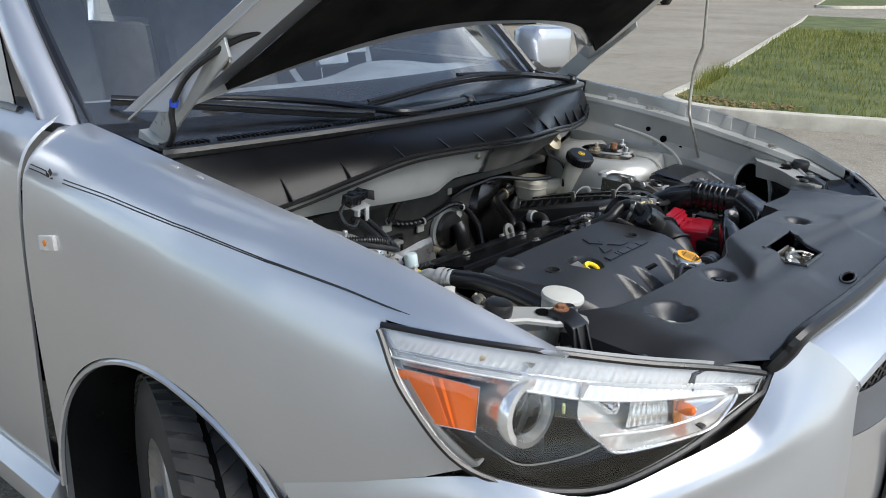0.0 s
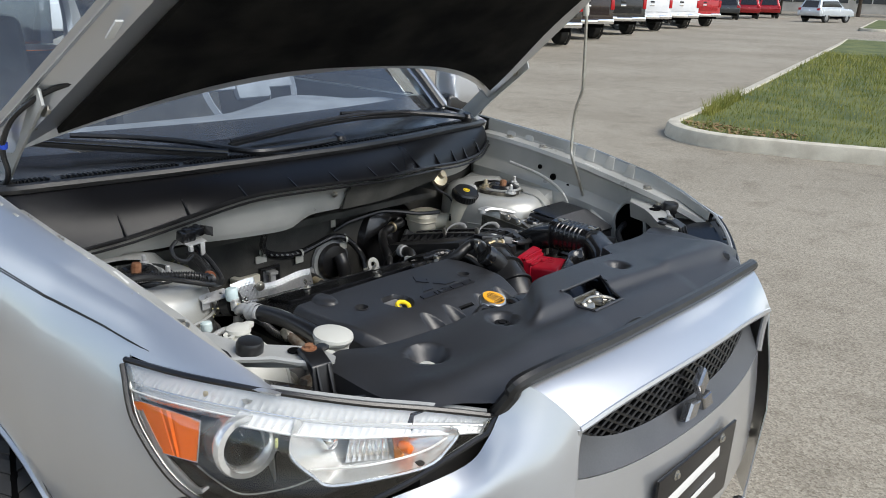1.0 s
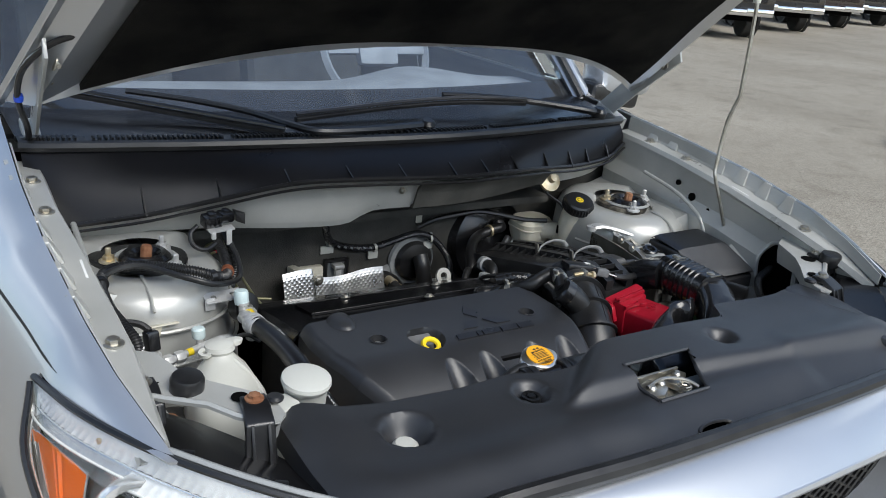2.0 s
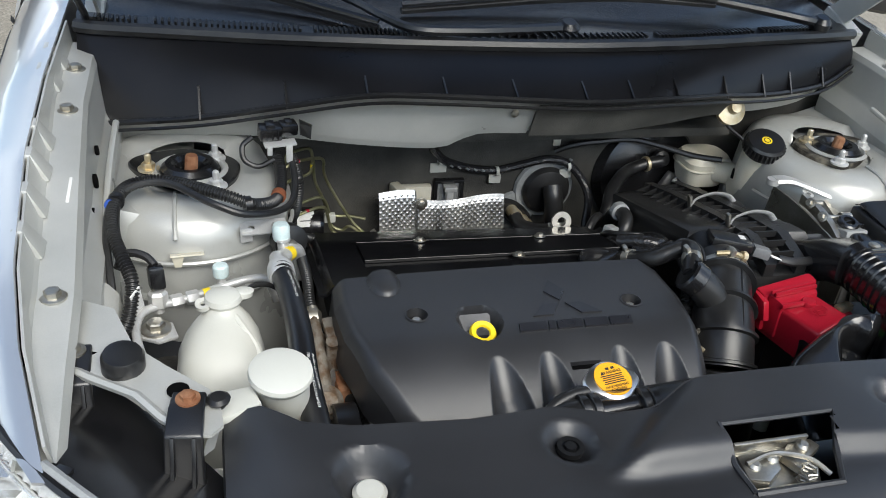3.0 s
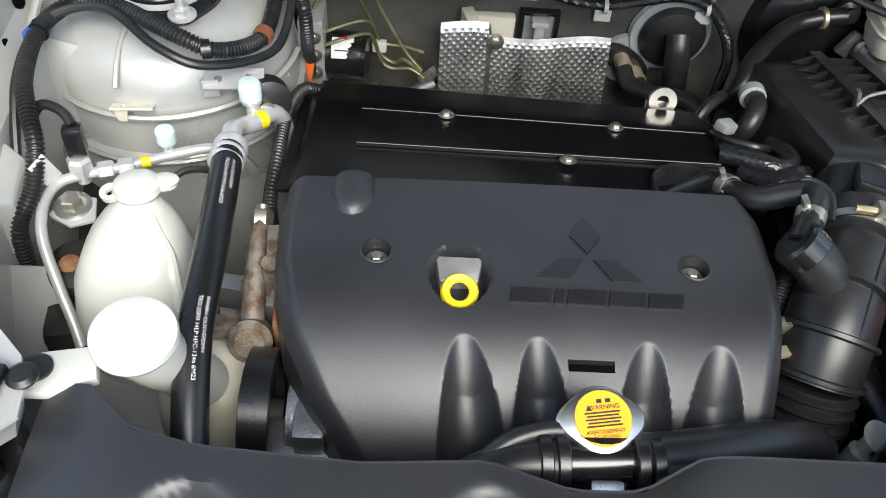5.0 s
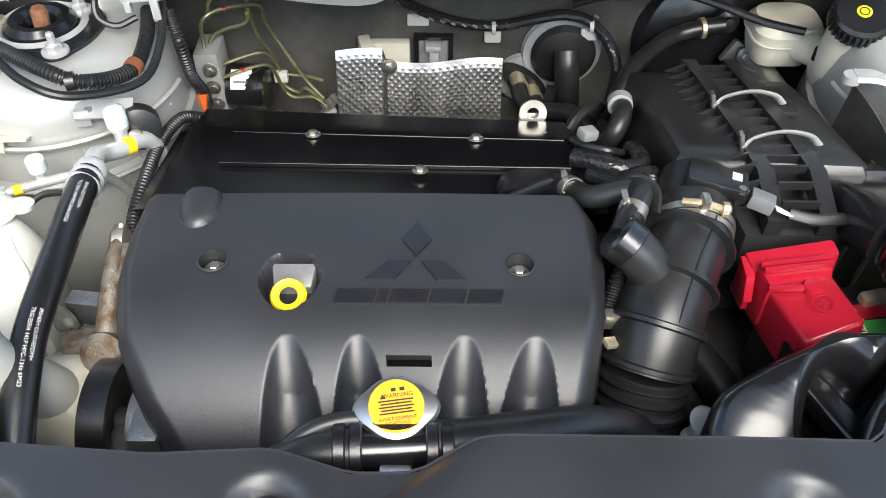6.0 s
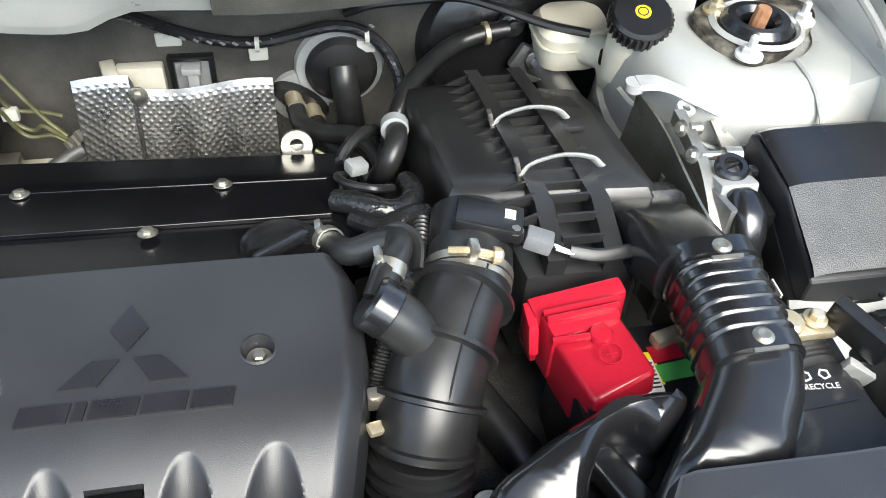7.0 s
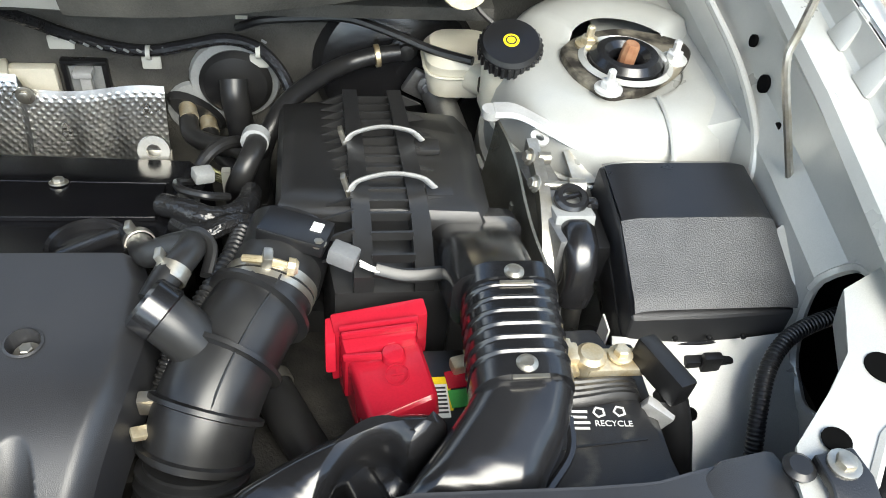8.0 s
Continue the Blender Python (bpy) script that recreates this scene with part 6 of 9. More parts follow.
for k in range(15):
    y = 0.065 - 0.0245 * k
    z = air_z(0.25, max(y, -0.24)) + (0.0 if y > -0.23 else -0.20 * (-0.23 - y))
    if y > -0.285:
        part("rib", loft([[V(0.225, y + 0.0015, z + 0.001), V(0.255, y + 0.0015, z + 0.014), V(0.255, y + 0.0015, z - 0.002)], [V(0.225, y - 0.0015, z + 0.001), V(0.255, y - 0.0015, z + 0.014), V(0.255, y - 0.0015, z - 0.002)]]), MATT, air)
        part("rib", box((0.29, y - 0.004, z + 0.008), (0.040, 0.0028, 0.010)), MATT, air)
    if k % 2 == 0 and y > -0.21:
        part("rib", loft([[V(0.352, y + 0.0015, z + 0.0), V(0.326, y + 0.0015, z + 0.013), V(0.326, y + 0.0015, z - 0.004)], [V(0.352, y - 0.0015, z + 0.0), V(0.326, y - 0.0015, z + 0.013), V(0.326, y - 0.0015, z - 0.004)]]), MATT, air)
for y in (-0.075, -0.188):
    z = air_z(0.29, y)
    clip = part("lid_clip", tube([V(0.252, y - 0.004, z + 0.014), V(0.262, y - 0.002, z + 0.026), V(0.292, y, z + 0.033), V(0.322, y, z + 0.028), V(0.337, y, z + 0.015)], 0.0055, 8, flat=0.35), ALUP, air, "bent zinc clip")
    part("clip_tab", box((0.249, y - 0.002, z + 0.020), (0.005, 0.010, 0.026), 0.001, (0, -15, 0)), STEEL, clip)
    part("clip_loop", box((0.343, y, z + 0.006), (0.028, 0.022, 0.008), 0.002), MATT, air)
# air flow sensor on the outlet
maf = part("air_flow_sensor", moved(box((0, 0, 0), (0.062, 0.040, 0.014), 0.003), pose(0.202, -0.266, 0.909, -8, 6, -18)), SATIN, air, "black air flow sensor")
part("sensor_label", moved(box((0.018, 0.004, 0.0078), (0.010, 0.013, 0.001)), pose(0.202, -0.266, 0.909, -8, 6, -18)), PAPER, maf)
part("sensor_plug", moved(box((0, 0, 0), (0.026, 0.020, 0.016), 0.003), pose(0.244, -0.289, 0.900, -8, 10, -22)), mat("dark_grey_plug", (0.15, 0.155, 0.16), 0.4), maf, "grey wiring plug")
for k in range(3):
    part("sensor_wire", tube([(0.258, -0.293 - 0.003 * k, 0.897), (0.27, -0.298 - 0.002 * k, 0.893), (0.285, -0.30, 0.888)], 0.0012, 5), PAPER, maf)
part("sensor_sleeve", tube([(0.272, -0.298, 0.891), (0.30, -0.302, 0.886), (0.335, -0.298, 0.884)], 0.007, 8, flat=0.6), RUBBER, maf)
part("sensor_screw", bolt((0.222, -0.286, 0.912), (0, 0, 1), 0.0045, 0.004), STEEL, maf)
part("outlet_collar", lathe([(0.041, -0.03), (0.041, 0.03), (0.039, 0.034)], (0.190, -0.255, 0.866), (-0.25, -0.9, -0.25), 28), PLASTIC, air)

# ---- intake hose ----
hose = thing("intake_hose", (0.13, -0.40, 0.7), "matt black rubber intake hose with ribbed bellows", "intake hose")
TP = [(0.186, -0.275, 0.874), (0.177, -0.304, 0.870), (0.154, -0.348, 0.862), (0.131, -0.398, 0.842), (0.118, -0.432, 0.806)]
part("hose_bend", tube(TP, lambda t: 0.0395 + 0.0045 * t, 26, 8), RUBBER, hose)
part("bellows", tube([TP[-1], (0.112, -0.452, 0.770), (0.104, -0.462, 0.72), (0.095, -0.462, 0.64)], 0.0465, 26, 8, rib=(0.0125, 0.006)), RUBBER, hose, "ribbed bellows")
line = spline(TP, 8)
for k in (11, 19, 25, 31):
    p, d = line[k], (line[min(k + 1, 32)] - line[k - 1]).normalized()
    part("moulded_rib", lathe([(0.042, -0.004), (0.0485, -0.002), (0.0485, 0.002), (0.042, 0.004)], p, d, 28), RUBBER, hose)
part("mould_line", tube([q + V(0.010, -0.022, 0.036).normalized() * 0.0425 for q in line[6:30]], 0.0011, 5, 1), RUBBER, hose)
cl = part("hose_clamp", lathe([(0.0395, -0.004), (0.0418, -0.004), (0.0418, 0.004), (0.0395, 0.004), (0.0395, -0.004)], V(0.179, -0.297, 0.871), V(-0.25, -0.9, -0.22), 32, cap=False), STEEL, hose, "zinc hose clamp")
part("clamp_band", lathe([(0.0398, -0.003), (0.0416, -0.003), (0.0416, 0.003), (0.0398, 0.003), (0.0398, -0.003)], V(0.176, -0.306, 0.8695), V(-0.25, -0.9, -0.22), 32, cap=False), STEEL, hose)
part("clamp_screw", tube([(0.158, -0.302, 0.912), (0.178, -0.308, 0.915), (0.198, -0.310, 0.909)], 0.0035, 8), BRASS, hose)
part("screw_head", lathe([(0.008, 0), (0.008, 0.006), (0.005, 0.009)], (0.196, -0.310, 0.909), (1, -0.1, -0.15), 10), BRASS, hose)
part("clamp_lug", box((0.178, -0.306, 0.911), (0.009, 0.016, 0.022), 0.003, (0, 12, 0)), STEEL, hose)
noz = part("breather_port", tube([(0.130, -0.372, 0.868), (0.112, -0.364, 0.892), (0.096, -0.357, 0.906)], 0.023, 20, 4), RUBBER, hose, "breather port")
part("port_collar", lathe([(0.0225, -0.012), (0.0245, -0.010), (0.0245, 0.008), (0.021, 0.011), (0.001, 0.011)], (0.091, -0.354, 0.909), (-0.75, 0.35, 0.5), 24), GLOSS, noz)
ph = part("breather_hose", tube([(0.090, -0.350, 0.912), (0.100, -0.330, 0.920), (0.113, -0.306, 0.921), (0.114, -0.288, 0.915), (0.098, -0.282, 0.907), (0.075, -0.276, 0.893), (0.060, -0.245, 0.873), (0.050, -0.225, 0.862)], 0.0125, 14), RUBBER, hose, "black breather hose")
part("hose_wrap", tube([(0.128, -0.315, 0.905), (0.131, -0.292, 0.914), (0.118, -0.276, 0.915), (0.102, -0.278, 0.909)], 0.008, 10, flat=0.5), RUBBER, hose)
for p, d in (((0.103, -0.325, 0.919), (0.4, 0.9, 0.3)), ((0.058, -0.238, 0.870), (-0.3, 0.8, -0.4))):
    c = part("spring_clip", lathe([(0.0128, -0.006), (0.0145, -0.006), (0.0145, 0.006), (0.0128, 0.006), (0.0128, -0.006)], p, d, 20, cap=False), STEEL, hose, "white zinc spring clip")
    part("clip_ear", box(V(*p) + V(-0.008, 0.006, 0.014), (0.006, 0.012, 0.010), 0.001, (0, -20, 0)), STEEL, c)

# ---- snorkel ----
snork = thing("intake_snorkel", (0.37, -0.4, 0.85), "satin black intake duct with ribbed coupling", "intake duct")


def rrect(c, w, h, nrm, r=0.02, n=5):
    """A rounded rectangle about c, its width along x."""
    nrm = Vector(nrm).normalized()
    sx = V(1, 0, 0)
    sx = (sx - nrm * sx.dot(nrm)).normalized()
    sy = nrm.cross(sx)
    out = []
    for qx, qy, a0 in ((1, 1, 0), (-1, 1, 90), (-1, -1, 180), (1, -1, 270)):
        for k in range(n + 1):
            a = radians(a0 + 90 * k / n)
            out.append(Vector(c) + sx * (qx * (w / 2 - r) + r * math.cos(a)) + sy * (qy * (h / 2 - r) + r * math.sin(a)))
    return out


part("duct_mouth", loft([rrect((0.375, -0.205, 0.838), 0.098, 0.075, (0, -1, 0.15)), rrect((0.375, -0.225, 0.842), 0.10, 0.078, (0, -1, 0.2)), rrect((0.376, -0.230, 0.843), 0.090, 0.068, (0, -1, 0.3)), rrect((0.374, -0.270, 0.866), 0.085, 0.066, (0, -0.8, 0.6)), rrect((0.372, -0.310, 0.890), 0.080, 0.064, (0, -0.85, 0.5)), rrect((0.372, -0.350, 0.903), 0.078, 0.062, (0, -1, 0.1))]), DUCTM, snork, sharp=45)
rings = []
for k in range(131):
    t = k / 130
    cuff = 0.0035 if t < 0.16 or t > 0.86 else 0
    ridge = 0 if cuff else 0.0040 * max(0, math.cos((t - 0.16) / 0.70 * 2 * math.pi * 6 + math.pi)) ** 5
    w = cuff + ridge
    rings.append(rrect((0.383 - 0.008 * t, -0.338 - 0.118 * t, 0.903 + 0.001 * t), 0.079 - 0.003 * t + w, 0.070 + w, (0, -1, -0.02), 0.026))
cou = part("ribbed_coupling", loft(rings), GLOSS, snork, "glossy ribbed rubber coupling", sharp=60)
for y in (-0.352, -0.447):
    part("rivet", lathe([(0.0085, 0), (0.0085, 0.002), (0.005, 0.004), (0.001, 0.0035)], (0.382 - 0.007 * (y < -0.4), y, 0.9395), (0, 0, 1), 16), STEEL, cou, "zinc rivet")
    part("cuff_tab", box((0.382 - 0.006 * (y < -0.4), y - 0.012, 0.9405), (0.028, 0.003, 0.002)), STEEL, cou)
part("duct_flange", tube([(0.418, -0.455, 0.878), (0.413, -0.485, 0.872), (0.382, -0.524, 0.864), (0.37, -0.57, 0.855)], 0.004, 6), DUCTM, snork)


# moulded duct and resonator lobe, soft-edged hollow mouldings with a notch between them
def offset(line, d):
    """A closed outline, anticlockwise, moved inwards by d."""
    n = len(line)
    out = []
    for i, p in enumerate(line):
        q = (line[(i + 1) % n] - line[i - 1]).normalized()
        out.append(p + V(-q.y, q.x, 0) * d)
    return out


def closed(pts, n=6):
    p = [V(*q, 0) for q in pts]
    ring = spline(p[-2:] + p + p[:2], n)
    return ring[2 * n:len(ring) - 1 - n]


def moulding(outline, height, steps):
    """A skirted plate over an anticlockwise outline, its rim rounded by the steps (inwards, down)."""
    rings = []
    for d, dz in steps:
        rings.append([V(p.x, p.y, height(p.x, p.y) + dz) for p in offset(outline, d)])
    bm = loft(rings, cap=False)
    top = [e for e in bm.edges if len(e.link_faces) == 1 and all(abs(v.co.z - height(v.co.x, v.co.y)) < 0.0006 for v in e.verts)]
    bmesh.ops.triangle_fill(bm, use_beauty=True, edges=top)
    bmesh.ops.recalc_face_normals(bm, faces=bm.faces)
    return bm


SOFT = ((0, -0.085), (0, -0.020), (0.001, -0.014), (0.0035, -0.0085), (0.0070, -0.0040), (0.0105, -0.0012), (0.013, 0))
WIDE = ((0, -0.085), (0, -0.024), (0.0015, -0.017), (0.005, -0.0105), (0.0105, -0.0050), (0.016, -0.0015), (0.020, 0))
LOBE = closed([(0.316, -0.466), (0.298, -0.459), (0.272, -0.458), (0.251, -0.463), (0.210, -0.478), (0.180, -0.493), (0.151, -0.513), (0.138, -0.555), (0.146, -0.612), (0.216, -0.612), (0.221, -0.565), (0.224, -0.533), (0.229, -0.513), (0.238, -0.497), (0.250, -0.484), (0.262, -0.478), (0.274, -0.480), (0.285, -0.492), (0.300, -0.486), (0.314, -0.475)], 4)
lobe_z = lambda x, y: 0.912 - 0.12 * max(0, 0.300 - x) + 0.12 * (y + 0.464) - 0.46 * max(0, -0.503 - y)
part("resonator", moulding(LOBE, lobe_z, SOFT), DUCTM, snork, "glossy black resonator lobe", sharp=60)
DUCT = closed([(0.414, -0.444), (0.376, -0.438), (0.345, -0.444), (0.327, -0.466), (0.311, -0.486), (0.289, -0.512), (0.268, -0.541), (0.255, -0.575), (0.25, -0.615), (0.34, -0.615), (0.368, -0.560), (0.384, -0.518), (0.405, -0.484)], 5)
duct_z = lambda x, y: 0.934 + 0.22 * (y + 0.455) - 0.75 * max(0, -0.519 - y) * min(1, 40 * max(0, -0.515 - y))
part("lower_duct", moulding(DUCT, duct_z, WIDE), DUCTM, snork, "glossy black lower duct", sharp=60)
part("resonator_neck", loft([rrect((0.244, -0.476, 0.852), 0.026, 0.024, (0.45, -0.9, 0), 0.006), rrect((0.256, -0.500, 0.852), 0.027, 0.024, (0.45, -0.9, 0), 0.006), rrect((0.280, -0.545, 0.846), 0.028, 0.024, (0.45, -0.9, 0), 0.006)]), DUCTM, snork, sharp=50)
part("neck_dome", lathe([(0.021, -0.03), (0.021, 0), (0.019, 0.006), (0.013, 0.010), (0.001, 0.012)], (0.276, -0.486, 0.846), (0, -0.2, 1), 24), DUCTM, snork)
part("resonator_floor", prism([(0.20, -0.60), (0.28, -0.60), (0.32, -0.49), (0.28, -0.47), (0.22, -0.50)], 0.812, 0.822, "z", 0.003), DUCTM, snork)

# ---- battery ----
bat = thing("battery", (0.40, -0.44, 0.64), "black car battery under a plastic cover, dusty", "battery")
part("battery_case", box((0.385, -0.435, 0.735), (0.26, 0.175, 0.19), 0.006), SATIN, bat)
part("battery_top", box((0.385, -0.435, 0.834), (0.25, 0.168, 0.012), 0.004), SATIN, bat)
DUSTY = mat("dusty_black_sleeve", (0.016, 0.016, 0.017), 0.45, scale=45, bscale=900, bump=0.2, color2=(0.060, 0.057, 0.050), lo=0.55, hi=0.75)
part("battery_head", prism([(0.405, -0.338), (0.478, -0.335), (0.488, -0.372), (0.496, -0.42), (0.405, -0.42)], 0.70, 0.846, "z", 0.008), DUSTY, bat)
part("battery_wrap", prism([(0.400, -0.418), (0.496, -0.412), (0.506, -0.46), (0.514, -0.52), (0.512, -0.56), (0.40, -0.56)], 0.70, 0.849, "z", 0.012), DUSTY, bat, "dusty black insulating sleeve")
for k in range(4):
    part("wrap_band", tube([(0.408, -0.400 - 0.007 * k, 0.8485), (0.44, -0.404 - 0.006 * k, 0.851), (0.475, -0.402 - 0.005 * k, 0.850), (0.495, -0.398 - 0.006 * k, 0.842), (0.502, -0.400 - 0.006 * k, 0.82)], 0.0055, 8, flat=0.5), RUBBER, bat)
part("wrap_label", box((0.452, -0.463, 0.8500), (0.075, 0.002, 0.0012), 0, (0, 0, 4)), SATIN, bat)
part("label_yellow", box((0.322, -0.400, 0.8408), (0.022, 0.035, 0.001)), YELLOW, bat, "yellow and white label")
part("label_red", box((0.345, -0.385, 0.8412), (0.030, 0.018, 0.001), 0, (0, 0, 6)), RED, bat)
part("label_green", box((0.348, -0.405, 0.8412), (0.034, 0.018, 0.001), 0, (0, 0, 6)), GREEN, bat)
part("label_barcode", box((0.322, -0.408, 0.8416), (0.016, 0.034, 0.001)), PAPER, bat)
for k in range(7):
    part("barcode_bar", box((0.322, -0.395 - 0.0042 * k, 0.8424), (0.013, 0.0016, 0.0006)), INK, bat)
part("terminal_brass", box((0.350, -0.372, 0.846), (0.03, 0.014, 0.012), 0.003, (0, 0, 15)), BRASS, bat)
neg = part("negative_clamp", join(lathe([(0.014, -0.01), (0.014, 0.010), (0.010, 0.014), (0.001, 0.014)], (0.456, -0.385, 0.858), (0, 0, 1), 20), box((0.478, -0.385, 0.856), (0.055, 0.026, 0.010), 0.003, (0, 6, 4)), box((0.440, -0.381, 0.858), (0.012, 0.02, 0.024), 0.003)), BRASS, bat, "corroded brass negative clamp")
part("clamp_bolt", bolt((0.484, -0.383, 0.863), (0, 0, 1), 0.007, 0.010), BRASS, neg)
part("clamp_bolt", tube([(0.440, -0.362, 0.860), (0.440, -0.40, 0.860)], 0.004, 8, 1), BRASS, neg)
part("cable_shroud", moved(box((0, 0, 0), (0.020, 0.060, 0.028), 0.004), pose(0.515, -0.404, 0.868, 0, 8, 22)), PLASTIC, neg, "black cable shroud")
part("cable_lug", box((0.508, -0.430, 0.842), (0.028, 0.010, 0.020), 0.002, (0, 20, -30)), ALUP, neg)
part("cable_boot", tube([(0.522, -0.418, 0.852), (0.530, -0.432, 0.825), (0.536, -0.446, 0.79), (0.540, -0.458, 0.765)], 0.015, 14), RUBBER, neg)
part("ground_cable", tube([(0.540, -0.456, 0.768), (0.545, -0.475, 0.74), (0.546, -0.50, 0.71), (0.54, -0.55, 0.65)], 0.017, 12, rib=(0.006, 0.0015)), RUBBER, bat, "black ribbed cable")
# writing on the sleeve
def text(name, body, size, m, material, parent, align="CENTER"):
    cu = bpy.data.curves.new(name, "FONT")
    cu.body, cu.size, cu.align_x, cu.align_y, cu.extrude = body, size, align, "CENTER", 0.0002
    ob = new("tmp", cu)
    me = bpy.data.meshes.new_from_object(ob)
    bpy.data.objects.remove(ob)
    me.transform(m)
    me.materials.append(material)
    t = new(name, me)
    t.parent = parent
    t.matrix_parent_inverse = Matrix.Translation(-parent.location) if parent.type == "EMPTY" else Matrix.Identity(4)
    return t


text("recycle_print", "RECYCLE", 0.008, pose(0.465, -0.444, 0.8495, 0, 0, -4), PAPER, bat)
for k in range(4):
    part("print_bar", box((0.432, -0.430 - 0.0055 * k, 0.8494), (0.026 - 0.003 * (k % 2), 0.0022, 0.0006), 0, (0, 0, -4)), PAPER, bat)
for x in (0.455, 0.473):
    part("print_mark", lathe([(0.004, 0), (0.006, 0), (0.006, 0.0006), (0.004, 0.0006), (0.004, 0)], (x, -0.432, 0.8492), (0, 0, 1), 5, cap=False), PAPER, bat)

red = thing("battery_terminal_cover", (0.285, -0.37, 0.82), "bright red plastic cover over the positive terminal", "terminal cover")
part("cover_hood", bevel(loft([[V(0.228, -0.318, 0.80), V(0.316, -0.320, 0.82), V(0.318, -0.346, 0.82), V(0.232, -0.352, 0.80)], [V(0.230, -0.320, 0.858), V(0.314, -0.322, 0.880), V(0.317, -0.340, 0.877), V(0.234, -0.340, 0.855)]]), 0.004, 2), RED, red)
part("cover_body", bevel(loft([[V(0.238, -0.335, 0.79), V(0.308, -0.335, 0.79), V(0.328, -0.430, 0.79), V(0.262, -0.446, 0.79)], [V(0.240, -0.342, 0.848), V(0.306, -0.342, 0.862), V(0.318, -0.420, 0.868), V(0.262, -0.434, 0.852)]]), 0.007, 3), RED, red)
part("cover_step", bevel(loft([[V(0.236, -0.338, 0.80), V(0.310, -0.338, 0.80), V(0.308, -0.366, 0.80), V(0.242, -0.372, 0.80)], [V(0.238, -0.340, 0.860), V(0.308, -0.340, 0.873), V(0.305, -0.362, 0.872), V(0.243, -0.368, 0.859)]]), 0.005, 2), RED, red)
part("cover_side", prism([(-0.322, 0.855), (-0.350, 0.852), (-0.362, 0.825), (-0.328, 0.815)], 0.226, 0.236, "x", 0.003), RED, red)
pm = pose(0.286, -0.395, 0.8640, 6, -10, 0)
part("plus_mark", moved(join(box((0, 0, 0), (0.011, 0.0012, 0.0008)), box((0, 0, 0), (0.0012, 0.011, 0.0008)), lathe([(0.0094, -0.0004), (0.0104, -0.0004), (0.0104, 0.0005), (0.0094, 0.0005), (0.0094, -0.0004)], (0, 0, 0), (0, 0, 1), 26, cap=False)), pm), RED, red)
for y, w, z in ((-0.3455, 0.070, 0.8705), (-0.3525, 0.066, 0.8700)):
    part("cover_ridge", box((0.273, y, z), (w, 0.0042, 0.007), 0.0015, (0, -10.5, -1)), RED, red)
part("cover_ridge", box((0.258, -0.372, 0.8595), (0.034, 0.005, 0.007), 0.002, (0, -10, -6)), RED, red)
part("cover_scallop", lathe([(0.0105, -0.02), (0.0105, 0.0), (0.009, 0.003), (0.001, 0.004)], (0.284, -0.372, 0.8625), (-0.15, 0, 1), 22), RED, red)

# ---- fuse box ----
fuse = thing("fuse_box", (0.60, -0.24, 0.7), "black under-hood fuse box with grained lid", "fuse box")
def lid_ring(dz, k):
    cx, cy = 0.596, -0.243
    return [V(cx + (x - cx) * k, cy + (y - cy) * k, z + dz) for x, y, z in ((0.515, -0.152, 0.902), (0.590, -0.152, 0.905), (0.668, -0.157, 0.906), (0.676, -0.242, 0.897), (0.686, -0.326, 0.856), (0.60, -0.331, 0.857), (0.513, -0.331, 0.857), (0.514, -0.245, 0.896))]
part("fuse_lid", bevel(loft([lid_ring(-0.055, 1.0), lid_ring(-0.009, 0.985)]), 0.005, 3, 12), COVERP, fuse, "grained lid, creased across", sharp=14)
lid_z = lambda y: lerp_table([(-0.331, 0.852), (-0.325, 0.862), (-0.243, 0.8975), (-0.165, 0.9055), (-0.157, 0.900)], y) + 0.0015
part("lid_rear", sheet(lambda u, v: V(0.517 + 0.154 * u + 0.005 * v * u, -0.158 - 0.085 * v, lid_z(-0.158 - 0.085 * v) - 0.004 * (2 * u - 1) ** 8), 24, 10, 0.002), SATIN, fuse, "smooth rear half of the lid")
# grained front slope; its lighter colour and strong specular paint in the light there
part("lid_front", sheet(lambda u, v: V(0.516 + 0.160 * u + 0.009 * v * u, -0.243 - 0.085 * v, lid_z(-0.243 - 0.085 * v) - 0.004 * (2 * u - 1) ** 8), 24, 10, 0.002), mat("lit_grained_plastic", (0.045, 0.046, 0.049), 0.5, bump=0.5, bscale=800, scale=40, vary=0.2, spec=0.9), fuse, "grained front half of the lid")
part("lid_skirt", loft([lid_ring(-0.075, 1.06), lid_ring(-0.052, 1.05), lid_ring(-0.045, 1.02)]), PLASTIC, fuse)
part("fuse_body", loft([lid_ring(-0.115, 0.95), lid_ring(-0.075, 1.0)]), PLASTIC, fuse)
for x in (0.56, 0.595, 0.63):
    part("lid_rivet", lathe([(0.003, 0), (0.003, 0.003), (0.001, 0.004)], (x, -0.337, 0.828), (0, -1, 0.2), 8), PLASTIC, fuse)
part("lid_catch", join(box((0.60, -0.345, 0.795), (0.05, 0.012, 0.02), 0.003), box((0.60, -0.350, 0.800), (0.02, 0.010, 0.03), 0.003)), PLASTIC, fuse)
part("lid_catch", box((0.655, -0.342, 0.795), (0.02, 0.010, 0.02), 0.003), PLASTIC, fuse)
part("body_sticker", box((0.503, -0.305, 0.800), (0.002, 0.022, 0.032), 0, (0, 0, 0)), PAPER, fuse)
part("side_relay", box((0.498, -0.20, 0.84), (0.03, 0.10, 0.05), 0.006), PLASTIC, fuse)
